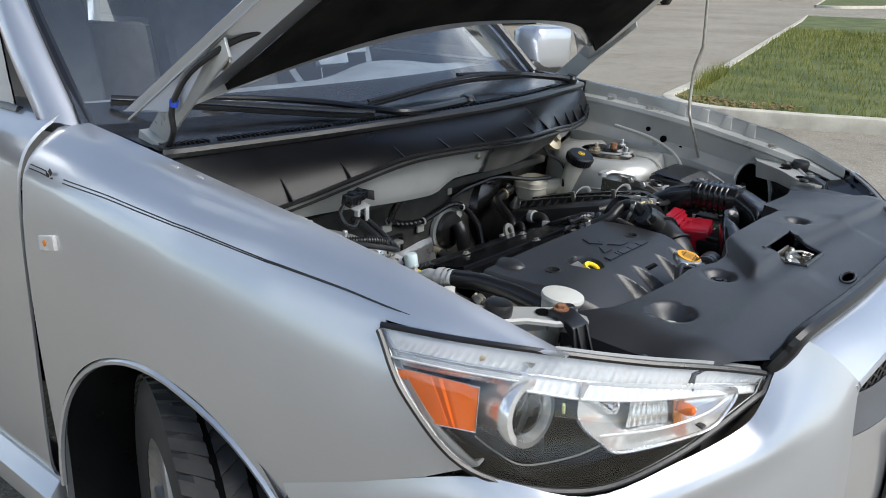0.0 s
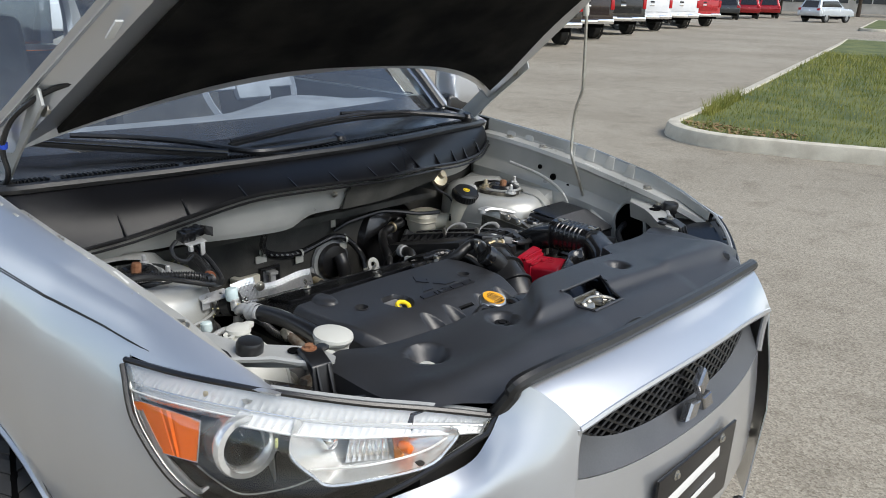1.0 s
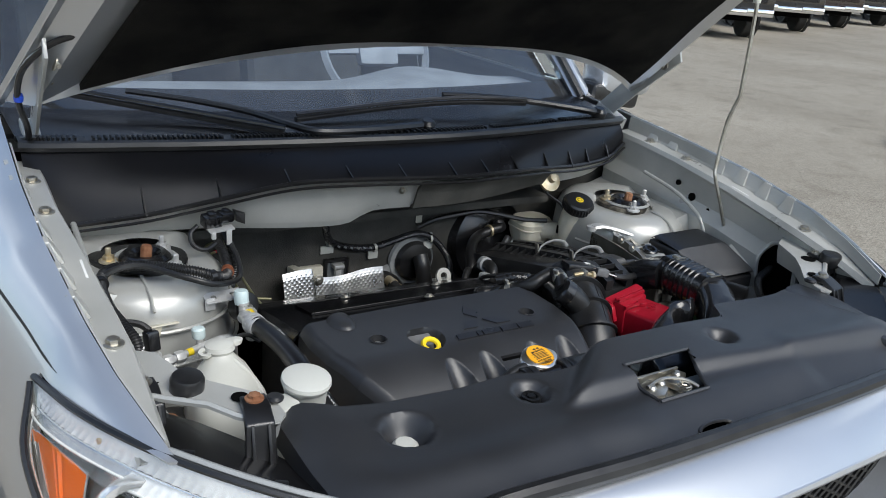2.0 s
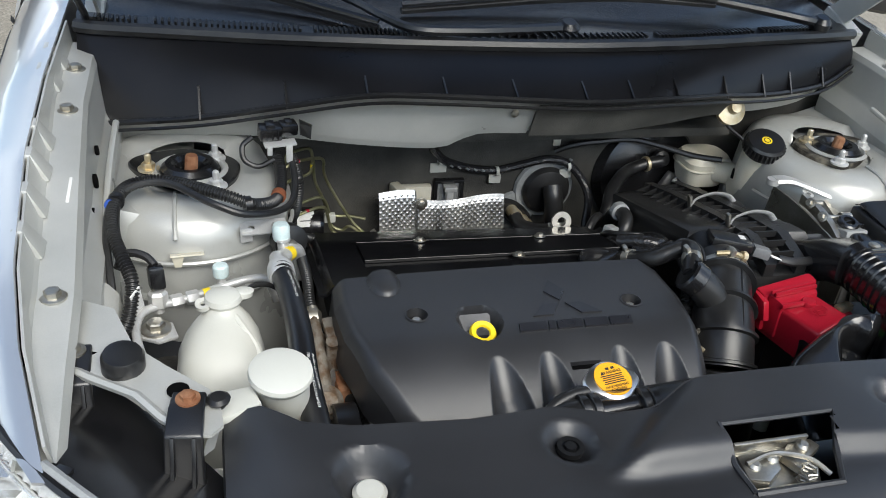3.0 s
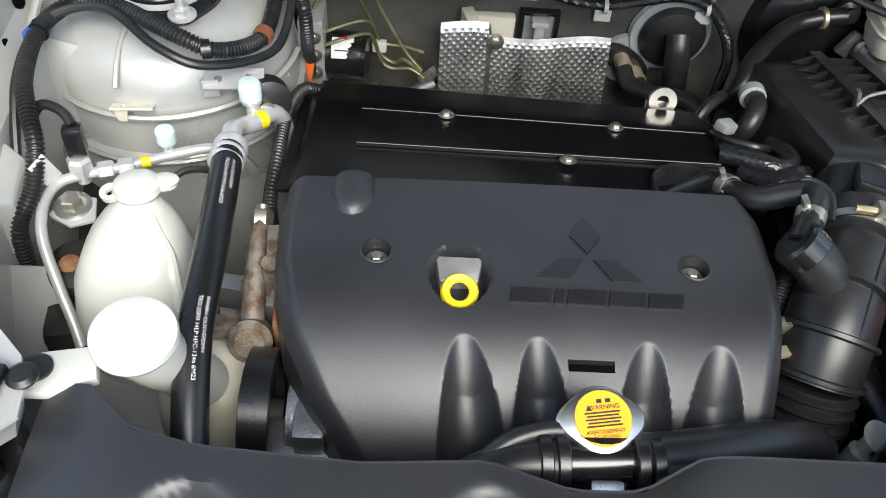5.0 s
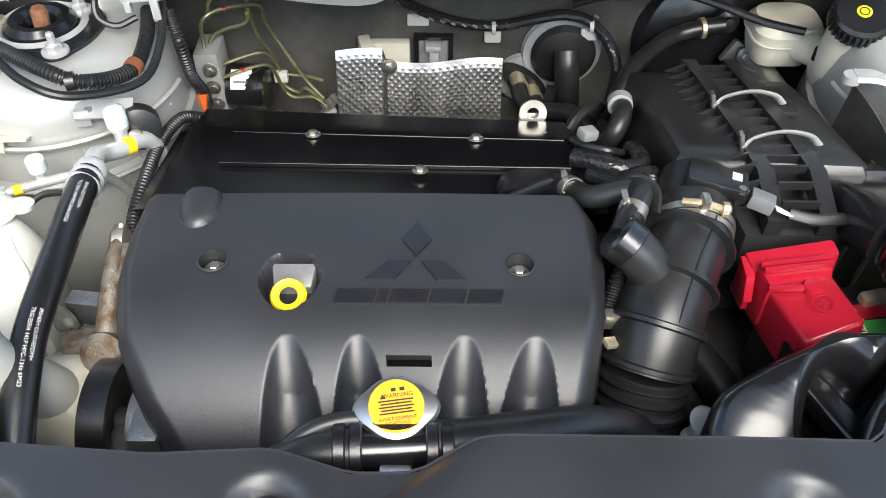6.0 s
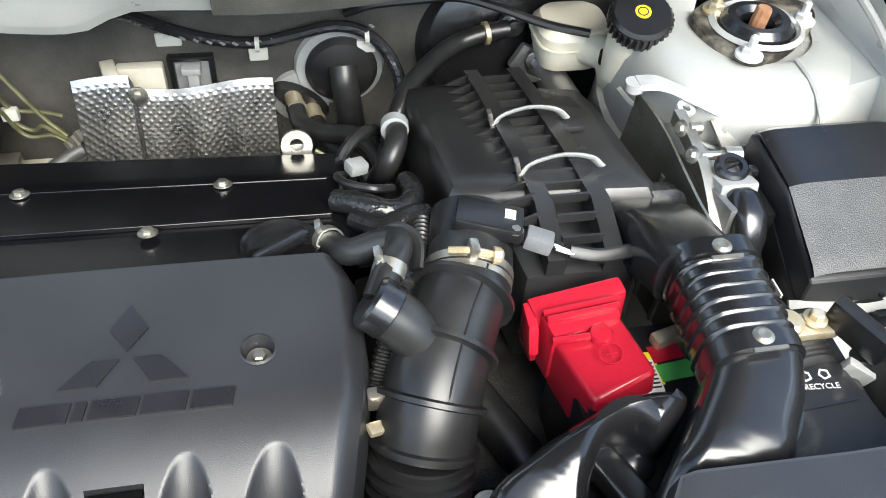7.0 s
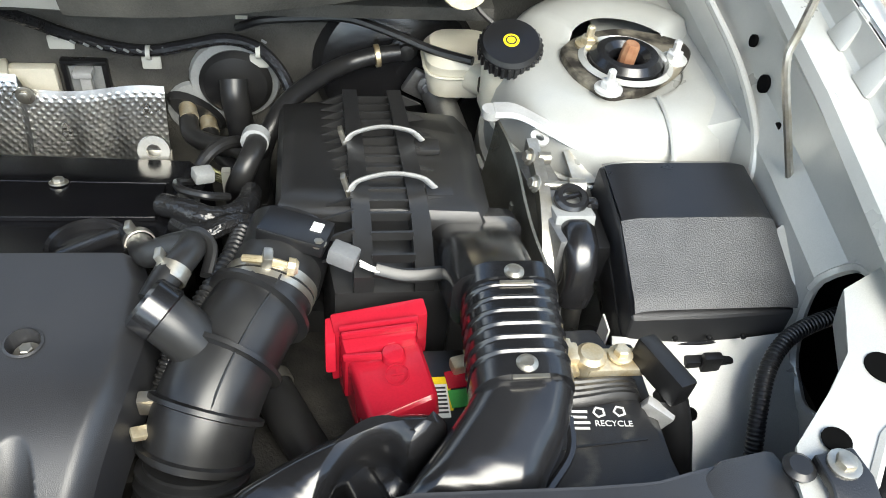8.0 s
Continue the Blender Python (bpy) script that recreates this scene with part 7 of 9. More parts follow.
part("loom_hose", tube([(0.735, -0.336, 0.860), (0.721, -0.339, 0.860), (0.677, -0.352, 0.855), (0.650, -0.367, 0.850), (0.630, -0.389, 0.838), (0.618, -0.419, 0.815), (0.611, -0.450, 0.780), (0.606, -0.490, 0.70)], 0.0085, 12, rib=(0.004, 0.0009)), RUBBER, fuse, "black ribbed cable hose")

# ---- engine control unit on its bracket ----
ecu = thing("engine_control_unit", (0.45, -0.16, 0.75), "silver finned engine control unit on a white bracket", "control unit")
OLIVEZ = mat("olive_zinc_plate", (0.20, 0.20, 0.17), 0.30, 0.8, scale=18, bscale=300, color2=(0.30, 0.30, 0.27))
def side_plate(u, v):
    y = -0.062 - 0.205 * u
    top = 0.888 - 0.020 * u - 0.02 * max(0, u - 0.7)
    return V(0.424 + 0.020 * u - 0.028 * v ** 1.5 * (1 - u) + 0.004 * math.sin(6 * u), y, top - 0.19 * v)


part("unit_plate", sheet(side_plate, 24, 16, 0.003), OLIVEZ, ecu, "curved olive zinc side plate")
for u in (0.45, 0.62, 0.80):
    part("plate_bead", tube([side_plate(u, v / 10) + V(-0.001, 0, 0) for v in range(2, 11)], 0.005, 8, 1), OLIVEZ, ecu)
part("unit_case", box((0.462, -0.175, 0.790), (0.040, 0.17, 0.155), 0.005, (-6, 4, 6)), ALU, ecu, "cast aluminium unit")
part("bracket_arm", join(loft([[p + V(0, 0.013, 0), p + V(0, 0.010, 0.005), p + V(0, -0.010, 0.005), p + V(0, -0.013, 0), p + V(0, -0.010, -0.003), p + V(0, 0.010, -0.003)] for p in spline([V(0.416, -0.066, 0.901), V(0.440, -0.072, 0.903), V(0.468, -0.090, 0.898), V(0.494, -0.104, 0.890), V(0.512, -0.108, 0.886)], 6)]), lathe([(0.011, -0.004), (0.011, 0.006), (0.001, 0.006)], (0.413, -0.067, 0.899), (0, 0, 1), 16)), ALUP, ecu, "pale zinc bracket")
part("bracket_bolt", bolt((0.503, -0.105, 0.893), (0, 0, 1), 0.006, 0.007), ALUP, ecu)
part("bracket_foot", join(moved(punched(0.045, 0.040, ((-0.008, 0.006, 0.004),)), pose(0.512, -0.128, 0.872, 30, 10, 20)), box((0.522, -0.122, 0.876), (0.016, 0.026, 0.008), 0.003, (30, 0, 40))), STEEL, ecu)
rail = spline([V(0.452, -0.108, 0.892), V(0.453, -0.150, 0.888), V(0.453, -0.190, 0.878), V(0.450, -0.235, 0.858), V(0.446, -0.275, 0.830)], 5)
part("unit_rail", loft([[p + V(-0.006, 0, 0.003), p + V(0.006, 0, 0.003), p + V(0.006, 0, -0.014), p + V(-0.006, 0, -0.014)] for p in rail]), STEEL, ecu, "pale upright rail")
part("unit_lug", lathe([(0.005, -0.0015), (0.011, -0.0015), (0.011, 0.0015), (0.005, 0.0015), (0.005, -0.0015)], (0.462, -0.104, 0.892), (0.2, -0.2, 1), 20, cap=False), ALUP, ecu)
for y, z in ((-0.135, 0.890), (-0.172, 0.884)):
    part("unit_bolt", bolt((0.446, y, z), (-1, -0.2, 0.4), 0.006, 0.008), STEEL, ecu)
part("spacer", tube([(0.455, -0.134, 0.888), (0.468, -0.134, 0.888)], 0.007, 12, 1), STEEL, ecu)
part("spacer", join(tube([(0.455, -0.172, 0.882), (0.482, -0.174, 0.882)], 0.005, 12, 1), tube([(0.480, -0.174, 0.882), (0.498, -0.175, 0.882)], 0.009, 14, 1)), STEEL, ecu)
con = part("unit_connector", box((0.478, -0.205, 0.862), (0.042, 0.044, 0.034), 0.003, (-14, 0, 0)), GREYP, ecu, "grey multi-pin plug")
for k in range(7):
    part("connector_rib", box((0.4575, -0.192 - 0.0075 * k, 0.858 - 0.003 * k), (0.005, 0.0028, 0.036), 0.001, (-14, 0, 0)), GREYP, con)
part("connector_lever", join(lathe([(0.010, 0), (0.018, 0), (0.018, 0.005), (0.015, 0.008), (0.010, 0.008), (0.010, 0)], (0.478, -0.196, 0.882), (0, -0.25, 1), 24, cap=False), box((0.478, -0.196, 0.887), (0.030, 0.004, 0.004), 0.001, (0, 0, 20)), box((0.500, -0.200, 0.880), (0.012, 0.012, 0.010), 0.003)), GLOSS, con)
part("connector_hood", loft([rrect((0.479, -0.220, 0.866), 0.030, 0.026, (0, -1, 0.1), 0.010), rrect((0.479, -0.232, 0.868), 0.036, 0.032, (0, -1, -0.1), 0.012), rrect((0.479, -0.252, 0.864), 0.036, 0.032, (0, -1, -0.5), 0.013), rrect((0.478, -0.264, 0.850), 0.034, 0.030, (0, -0.6, -1), 0.013), rrect((0.477, -0.268, 0.834), 0.032, 0.028, (0, -0.2, -1), 0.012), rrect((0.477, -0.269, 0.830), 0.036, 0.032, (0, -0.1, -1), 0.013), rrect((0.476, -0.270, 0.812), 0.034, 0.030, (0, -0.1, -1), 0.013)]), GLOSS, con, "glossy black plug hood", sharp=50)
part("unit_cable", tube([(0.476, -0.271, 0.815), (0.476, -0.274, 0.79), (0.478, -0.285, 0.74), (0.482, -0.31, 0.66)], 0.012, 14), FOIL, ecu, "silver taped cable")

# ---- brakes ----
brk = thing("brake_booster", (0.34, 0.22, 0.6), "round black brake booster with rubber vacuum hose", "brake booster")
part("booster_shell", lathe([(0.09, -0.02), (0.118, 0.0), (0.122, 0.02), (0.11, 0.04), (0.085, 0.052), (0.03, 0.058), (0.001, 0.058)], (0.335, 0.255, 0.77), (0.05, -1, 0.12), 40), GLOSS, brk)
part("vacuum_valve", lathe([(0.018, 0), (0.018, 0.010), (0.011, 0.014), (0.011, 0.022), (0.001, 0.024)], (0.341, 0.196, 0.824), (0.05, -1, 0.12), 20), RUBBER, brk)
part("vacuum_hose", tube([(0.335, 0.178, 0.826), (0.300, 0.178, 0.820), (0.262, 0.170, 0.812), (0.225, 0.135, 0.812), (0.185, 0.085, 0.808), (0.165, 0.050, 0.795), (0.150, 0.03, 0.76), (0.145, 0.02, 0.70)], 0.0125, 14), RUBBER, brk, "black vacuum hose")
part("hose_clip", lathe([(0.0135, -0.004), (0.016, -0.003), (0.016, 0.003), (0.0135, 0.004)], (0.303, 0.178, 0.8205), (1, 0.1, 0.1), 16), BRASS, brk)
mc = thing("brake_fluid_reservoir", (0.42, 0.10, 0.75), "cream brake fluid reservoir with black knurled cap", "reservoir")
part("master_cylinder", tube([(0.385, 0.20, 0.765), (0.392, 0.13, 0.77), (0.398, 0.05, 0.775)], 0.022, 16, 2), ALU, mc, "cast master cylinder")
part("cylinder_flange", join(box((0.383, 0.175, 0.768), (0.085, 0.012, 0.04), 0.005, (0, 30, 5)), bolt((0.372, 0.160, 0.785), (0, -1, 0.1), 0.008, 0.01)), ALU, mc)
part("reservoir_tank", bevel(loft([rrect((0.410, 0.150, 0.796), 0.080, 0.070, (0, 0, 1), 0.022), rrect((0.414, 0.152, 0.815), 0.096, 0.088, (0, 0, 1), 0.028), rrect((0.414, 0.152, 0.845), 0.100, 0.092, (0, 0, 1), 0.028), rrect((0.414, 0.152, 0.856), 0.086, 0.078, (0, 0, 1), 0.028)]), 0, 1), CREAM, mc)
part("tank_bridge", tube([(0.425, 0.125, 0.826), (0.440, 0.098, 0.834), (0.455, 0.070, 0.838)], 0.022, 16), CREAM, mc)
part("tank_seam", tube([V(p.x, p.y, 0.832) for p in rrect((0.414, 0.152, 0.832), 0.102, 0.094, (0, 0, 1), 0.028)], 0.0022, 5, 1), CREAM, mc)
part("reservoir_neck", lathe([(0.030, 0), (0.030, 0.06), (0.027, 0.085), (0.030, 0.09)], (0.455, 0.058, 0.835), (-0.10, -0.32, 1), 24), CREAM, mc, "cream filler neck")
part("neck_foot", lathe([(0.022, -0.02), (0.030, 0), (0.030, 0.02)], (0.456, 0.070, 0.822), (0, -0.2, 1), 22), CREAM, mc)
cap = part("reservoir_cap", lathe([(0.034, -0.012), (0.0365, -0.006), (0.0365, 0.010), (0.033, 0.015), (0.001, 0.016)], (0.447, 0.026, 0.924), (-0.10, -0.36, 1), 40), SATIN, mc, "black cap with yellow symbol")
q = V(-0.10, -0.36, 1).normalized()
for k in range(30):
    a = 2 * math.pi * k / 30
    m = Vector(q).to_track_quat("Z", "Y").to_matrix()
    part("cap_knurl", box(V(0.447, 0.026, 0.924) + m @ V(0.0368 * math.cos(a), 0.0368 * math.sin(a), 0.0), (0.004, 0.004, 0.016), 0.001, (18, -6, 0)), SATIN, cap)
part("cap_symbol", lathe([(0.0095, 0.0), (0.0095, 0.001), (0.001, 0.001)], V(0.447, 0.026, 0.924) + q * 0.0155, q, 20), YELLOW, cap)
part("symbol_ring", lathe([(0.005, 0.0), (0.0065, 0.0), (0.0065, 0.0005), (0.005, 0.0005), (0.005, 0)], V(0.447, 0.026, 0.924) + q * 0.0166, q, 20, cap=False), INK, cap)
part("level_plug", box((0.432, 0.058, 0.852), (0.016, 0.018, 0.022), 0.003, (0, 0, 20)), GLOSS, mc)
part("level_wire", tube([(0.44, 0.055, 0.862), (0.455, 0.09, 0.90), (0.42, 0.115, 0.93), (0.41, 0.13, 0.965), (0.40, 0.12, 0.985)], 0.0035, 6), RUBBER, mc)
part("brake_pipe", tube([(0.400, 0.045, 0.782), (0.370, 0.035, 0.800), (0.34, 0.05, 0.805), (0.31, 0.08, 0.79)], 0.0032, 8), OLIVE, mc)
part("pipe_nut", lathe([(0.007, -0.008), (0.007, 0.008)], (0.392, 0.042, 0.788), (-1, -0.3, 0.5), 6), STEEL, mc)
gro = solo("firewall_grommet", lathe([(0.030, -0.004), (0.030, 0.004), (0.012, 0.010), (0.010, 0.022), (0.001, 0.022)], (0.395, 0.085, 0.975), (0, -0.8, 0.5), 24), BRASS, "brass-coloured grommet in the firewall", "grommet")
# ---- washer bottle and its filler ----
bot = thing("washer_bottle", (-0.55, -0.32, 0.55), "white translucent plastic expansion bottle with cap", "bottle")
def oval(c, a, b, n=28, flat=0.0):
    return [V(c[0] + a * math.cos(t), c[1] + b * math.sin(t), c[2]) for t in (2 * math.pi * k / n for k in range(n))]
def rounded(c, a, b, p=3.2, n=40):
    """A squarish oval."""
    return [V(c[0] + a * math.copysign(abs(math.cos(t)) ** (2 / p), math.cos(t)), c[1] + b * math.copysign(abs(math.sin(t)) ** (2 / p), math.sin(t)), c[2]) for t in (2 * math.pi * k / n for k in range(n))]


part("bottle_body", loft([rounded((-0.548, -0.348, 0.52), 0.054, 0.060), rounded((-0.547, -0.348, 0.74), 0.056, 0.062), rounded((-0.546, -0.346, 0.80), 0.056, 0.062), rounded((-0.545, -0.341, 0.832), 0.053, 0.057, 3.0), rounded((-0.543, -0.333, 0.852), 0.046, 0.047, 2.8), rounded((-0.541, -0.322, 0.868), 0.035, 0.034, 2.5), rounded((-0.540, -0.310, 0.878), 0.023, 0.022, 2.2), rounded((-0.540, -0.304, 0.884), 0.018, 0.018, 2), rounded((-0.540, -0.302, 0.890), 0.017, 0.017, 2)]), WHITEP, bot, sharp=60)
part("bottle_cap", loft([oval((-0.540, -0.301, 0.886), 0.021, 0.020), oval((-0.540, -0.300, 0.890), 0.0235, 0.022), oval((-0.540, -0.299, 0.896), 0.022, 0.0205), oval((-0.539, -0.298, 0.900), 0.015, 0.014), oval((-0.539, -0.298, 0.901), 0.002, 0.002)]), WHITEP, bot, "white press-on cap")
part("cap_tab", loft([oval((-0.517, -0.292, 0.889), 0.014, 0.010), oval((-0.515, -0.291, 0.895), 0.014, 0.010), oval((-0.517, -0.292, 0.897), 0.009, 0.006)]), WHITEP, bot)
part("cap_tab", lathe([(0.004, -0.002), (0.010, -0.003), (0.010, 0.003), (0.004, 0.002), (0.004, -0.002)], (-0.564, -0.307, 0.889), (-0.1, -0.2, 1), 18, cap=False), WHITEP, bot)
part("bottle_rib", tube([(-0.532, -0.312, 0.878), (-0.518, -0.335, 0.868), (-0.505, -0.352, 0.852), (-0.498, -0.372, 0.835), (-0.495, -0.382, 0.80), (-0.494, -0.386, 0.70)], 0.007, 10), WHITEP, bot)
part("bottle_seam", tube([(-0.600, -0.346, 0.70), (-0.600, -0.345, 0.80), (-0.594, -0.340, 0.835), (-0.580, -0.330, 0.858)], 0.0018, 6), WHITEP, bot)
part("overflow_hose", tube([(-0.512, -0.282, 0.886), (-0.500, -0.270, 0.888), (-0.480, -0.262, 0.882), (-0.462, -0.262, 0.868)], 0.0036, 8), RUBBER, bot, "thin black overflow hose")
wf = thing("washer_filler", (-0.48, -0.49, 0.6), "white plastic washer fluid filler with bonnet cap", "filler neck")
part("filler_cap", lathe([(0.024, -0.014), (0.032, -0.006), (0.0345, 0.0), (0.0335, 0.005), (0.028, 0.007), (0.001, 0.007)], (-0.484, -0.497, 0.926), (0.05, -0.12, 1), 36), WHITEP, wf)
part("filler_neck", tube([(-0.484, -0.495, 0.925), (-0.478, -0.485, 0.88), (-0.468, -0.462, 0.82), (-0.462, -0.44, 0.74), (-0.46, -0.42, 0.62)], lambda t: 0.031 - 0.006 * min(1, t * 3) + 0.02 * max(0, t - 0.45), 24), WHITEP, wf, sharp=60)
part("washer_tank", loft([oval((-0.462, -0.43, 0.50), 0.055, 0.06), oval((-0.462, -0.43, 0.72), 0.058, 0.065), oval((-0.465, -0.435, 0.775), 0.045, 0.05), oval((-0.468, -0.45, 0.80), 0.025, 0.03)]), CREAM, wf, sharp=60)
part("fixing_ear", prism([(-0.575, -0.53), (-0.555, -0.508), (-0.515, -0.500), (-0.505, -0.530), (-0.540, -0.545), (-0.567, -0.545)], 0.905, 0.917, "z", 0.004), WHITEP, wf)
part("ear_grommet", lathe([(0.012, -0.002), (0.012, 0.003), (0.008, 0.004), (0.001, 0.002)], (-0.552, -0.524, 0.917), (0, 0, 1), 20), RUBBER, wf)
solo("buffer_stop", lathe([(0.020, 0), (0.0215, 0.005), (0.0215, 0.020), (0.019, 0.025), (0.014, 0.026), (0.001, 0.026)], (-0.640, -0.482, 0.936), (0.05, -0.1, 1), 28), RUBBER, "round black rubber hood buffer on corner panel", "buffer")
solo("buffer_stop", lathe([(0.020, 0), (0.0215, 0.005), (0.0215, 0.020), (0.019, 0.025), (0.014, 0.026), (0.001, 0.026)], (0.688, -0.492, 0.936), (-0.05, -0.1, 1), 28), RUBBER, "round black rubber hood buffer on corner panel", "buffer")

# ---- air conditioning pipes ----
ac = thing("air_conditioning_line", (-0.46, -0.35, 0.8), "black air conditioning hose with aluminium fittings, printed", "hose")
HP = [(-0.463, -0.225, 0.886), (-0.461, -0.265, 0.892), (-0.456, -0.32, 0.896), (-0.453, -0.39, 0.893), (-0.453, -0.455, 0.882), (-0.447, -0.52, 0.862), (-0.440, -0.575, 0.83), (-0.435, -0.61, 0.77)]
part("rubber_hose", tube(HP, 0.0155, 18, 8), SATIN, ac, "black rubber hose")
part("crimp_collar", lathe([(0.0165, -0.022), (0.0185, -0.018), (0.0165, -0.012), (0.0185, -0.006), (0.0165, 0), (0.0185, 0.006), (0.017, 0.014), (0.012, 0.018)], (-0.463, -0.240, 0.887), (0, 1, -0.1), 22), ALUP, ac, "crimped aluminium collar")
part("elbow_pipe", tube([(-0.463, -0.222, 0.886), (-0.466, -0.205, 0.886), (-0.463, -0.187, 0.876), (-0.45, -0.168, 0.868), (-0.44, -0.150, 0.865), (-0.43, -0.135, 0.85), (-0.425, -0.12, 0.80)], 0.0105, 14), ALUP, ac, "aluminium elbow pipe")
part("valve_stem", lathe([(0.008, 0), (0.008, 0.018), (0.011, 0.020), (0.011, 0.024)], (-0.453, -0.158, 0.866), (-0.03, 0.1, 1), 14), ALUP, ac)
part("valve_cap", lathe([(0.0115, 0), (0.0125, 0.004), (0.0125, 0.020), (0.0105, 0.024), (0.001, 0.025)], (-0.455, -0.153, 0.886), (-0.03, 0.1, 1), 18), TEAL, ac, "pale blue valve cap")
part("pipe_tag", lathe([(0.0112, -0.006), (0.0112, 0.006)], (-0.447, -0.163, 0.867), (0.6, 0.8, -0.2), 14), YELLOW, ac, "yellow pipe mark")
part("low_pipe", tube([(-0.598, -0.400, 0.762), (-0.607, -0.382, 0.780), (-0.621, -0.359, 0.800), (-0.642, -0.320, 0.830), (-0.649, -0.285, 0.843), (-0.643, -0.258, 0.847), (-0.624, -0.243, 0.847), (-0.590, -0.228, 0.845), (-0.540, -0.205, 0.846), (-0.500, -0.190, 0.846), (-0.478, -0.175, 0.83), (-0.465, -0.15, 0.78)], 0.0058, 12), ALUP, ac, "thin aluminium pipe")
for x, y in ((-0.600, -0.231), (-0.580, -0.225)):
    part("pipe_nut", lathe([(0.009, -0.008), (0.010, -0.006), (0.010, 0.006), (0.009, 0.008)], (x, y, 0.845), (1, 0.3, 0), 6), ALUP, ac)
part("pipe_tag", lathe([(0.0063, -0.005), (0.0063, 0.005)], (-0.562, -0.216, 0.8455), (1, 0.4, 0), 12), YELLOW, ac)
part("valve_stem", lathe([(0.006, 0), (0.006, 0.02), (0.009, 0.021)], (-0.541, -0.200, 0.846), (-0.02, 0.1, 1), 12), ALUP, ac)
part("valve_cap", lathe([(0.010, 0), (0.011, 0.003), (0.011, 0.015), (0.009, 0.018), (0.001, 0.019)], (-0.5415, -0.197, 0.858), (-0.02, 0.1, 1), 18), TEAL, ac, "pale blue valve cap")
part("pressure_switch", join(lathe([(0.013, 0), (0.013, 0.018), (0.010, 0.022)], (-0.623, -0.238, 0.845), (0, 0.1, 1), 6), lathe([(0.007, -0.01), (0.007, 0.004)], (-0.623, -0.238, 0.845), (0, 0.1, 1), 12)), ALUP, ac)
part("switch_plug", box((-0.623, -0.229, 0.884), (0.020, 0.020, 0.032), 0.004, (-10, 0, 15)), GLOSS, ac, "black switch plug")
part("switch_cable", tube([(-0.624, -0.222, 0.898), (-0.634, -0.212, 0.905), (-0.650, -0.205, 0.908), (-0.662, -0.205, 0.905), (-0.672, -0.215, 0.89)], 0.0055, 8), RUBBER, ac)


def on_hose(s, a, r=0.0158):
    line = spline(HP, 8)
    k = s * (len(line) - 1)
    i = min(int(k), len(line) - 2)
    p, d = line[i].lerp(line[i + 1], k - i), (line[i + 1] - line[i]).normalized()
    up = V(0, 0, 1)
    up = (up - d * up.dot(d)).normalized()
    side = d.cross(up)
    return p + (up * math.cos(a) + side * math.sin(a)) * r


HOSE_LEN = sum((b - a).length for a, b in zip(spline(HP, 8), spline(HP, 8)[1:]))
for n, (body, s0, a0) in enumerate((("TRG ESFH 14LP HFC-134a 6M23", 0.16, -0.20), ("IN>IIR< OUT>EPDM<", 0.16, -0.62), ("TRG ESFH 14LP HFC-134a 6M23", 0.52, -0.20), ("IN>IIR< OUT>EPDM<", 0.52, -0.62))):
    cu = bpy.data.curves.new("print", "FONT")
    cu.body, cu.size = body, 0.0050
    ob = new("tmp", cu)
    me = bpy.data.meshes.new_from_object(ob)
    bpy.data.objects.remove(ob)
    for v in me.vertices:
        v.co = on_hose(s0 + v.co.x / HOSE_LEN, a0 - v.co.y / 0.0158)
    me.materials.append(PAPER)
    t = new("hose_print", me)
    t.parent, t.matrix_parent_inverse = ac, Matrix.Translation(-ac.location)

# ---- left-hand wiring ----
lw = thing("wiring_loom", (-0.6, -0.1, 0.9), "ribbed black wiring loom draped over the strut tower", "wiring")
LP = [(-0.447, 0.010, 0.945), (-0.445, -0.03, 0.925), (-0.455, -0.078, 0.912), (-0.49, -0.130, 0.932), (-0.532, -0.128, 0.948), (-0.608, -0.083, 0.950), (-0.655, -0.088, 0.949), (-0.674, -0.131, 0.945), (-0.674, -0.187, 0.930), (-0.662, -0.225, 0.915), (-0.650, -0.257, 0.895), (-0.656, -0.282, 0.86), (-0.672, -0.308, 0.82), (-0.67, -0.32, 0.70)]
part("ribbed_sleeve", tube(LP, 0.0092, 12, 8, rib=(0.0046, 0.0019)), RUBBER, lw)
part("thin_cable", tube([(-0.430, 0.02, 0.955), (-0.425, -0.04, 0.925), (-0.440, -0.095, 0.908), (-0.497, -0.152, 0.928), (-0.546, -0.148, 0.945), (-0.608, -0.100, 0.956), (-0.660, -0.105, 0.952), (-0.680, -0.14, 0.942), (-0.682, -0.20, 0.92), (-0.675, -0.26, 0.87), (-0.68, -0.30, 0.80)], 0.0052, 10), RUBBER, lw)
part("second_sleeve", tube([(-0.425, 0.015, 0.94), (-0.415, 0.0, 0.90), (-0.418, 0.02, 0.84), (-0.425, 0.07, 0.78), (-0.43, 0.09, 0.74)], 0.0085, 10, rib=(0.005, 0.0015)), RUBBER, lw)
for p, d in (((-0.452, -0.07, 0.913), (0.2, 1, 0)), ((-0.673, -0.128, 0.945), (0, 1, 0)), ((-0.500, -0.135, 0.936), (1, 0.3, 0))):
    part("tape_wrap", lathe([(0.0112, -0.005), (0.0112, 0.005)], p, d, 14), mat("tape", (0.22, 0.07, 0.03), 0.6) if d[0] == 0.2 else SATIN, lw)
part("blue_tape", lathe([(0.0075, -0.005), (0.0075, 0.005)], (-0.680, -0.135, 0.944), (0, 1, -0.2), 12), mat("blue_tape", (0.03, 0.10, 0.45), 0.5), lw, "blue tape")
part("paper_flag", box((-0.646, -0.262, 0.868), (0.002, 0.020, 0.05), 0.0005, (20, 10, -30)), PAPER, lw, "white paper flag")
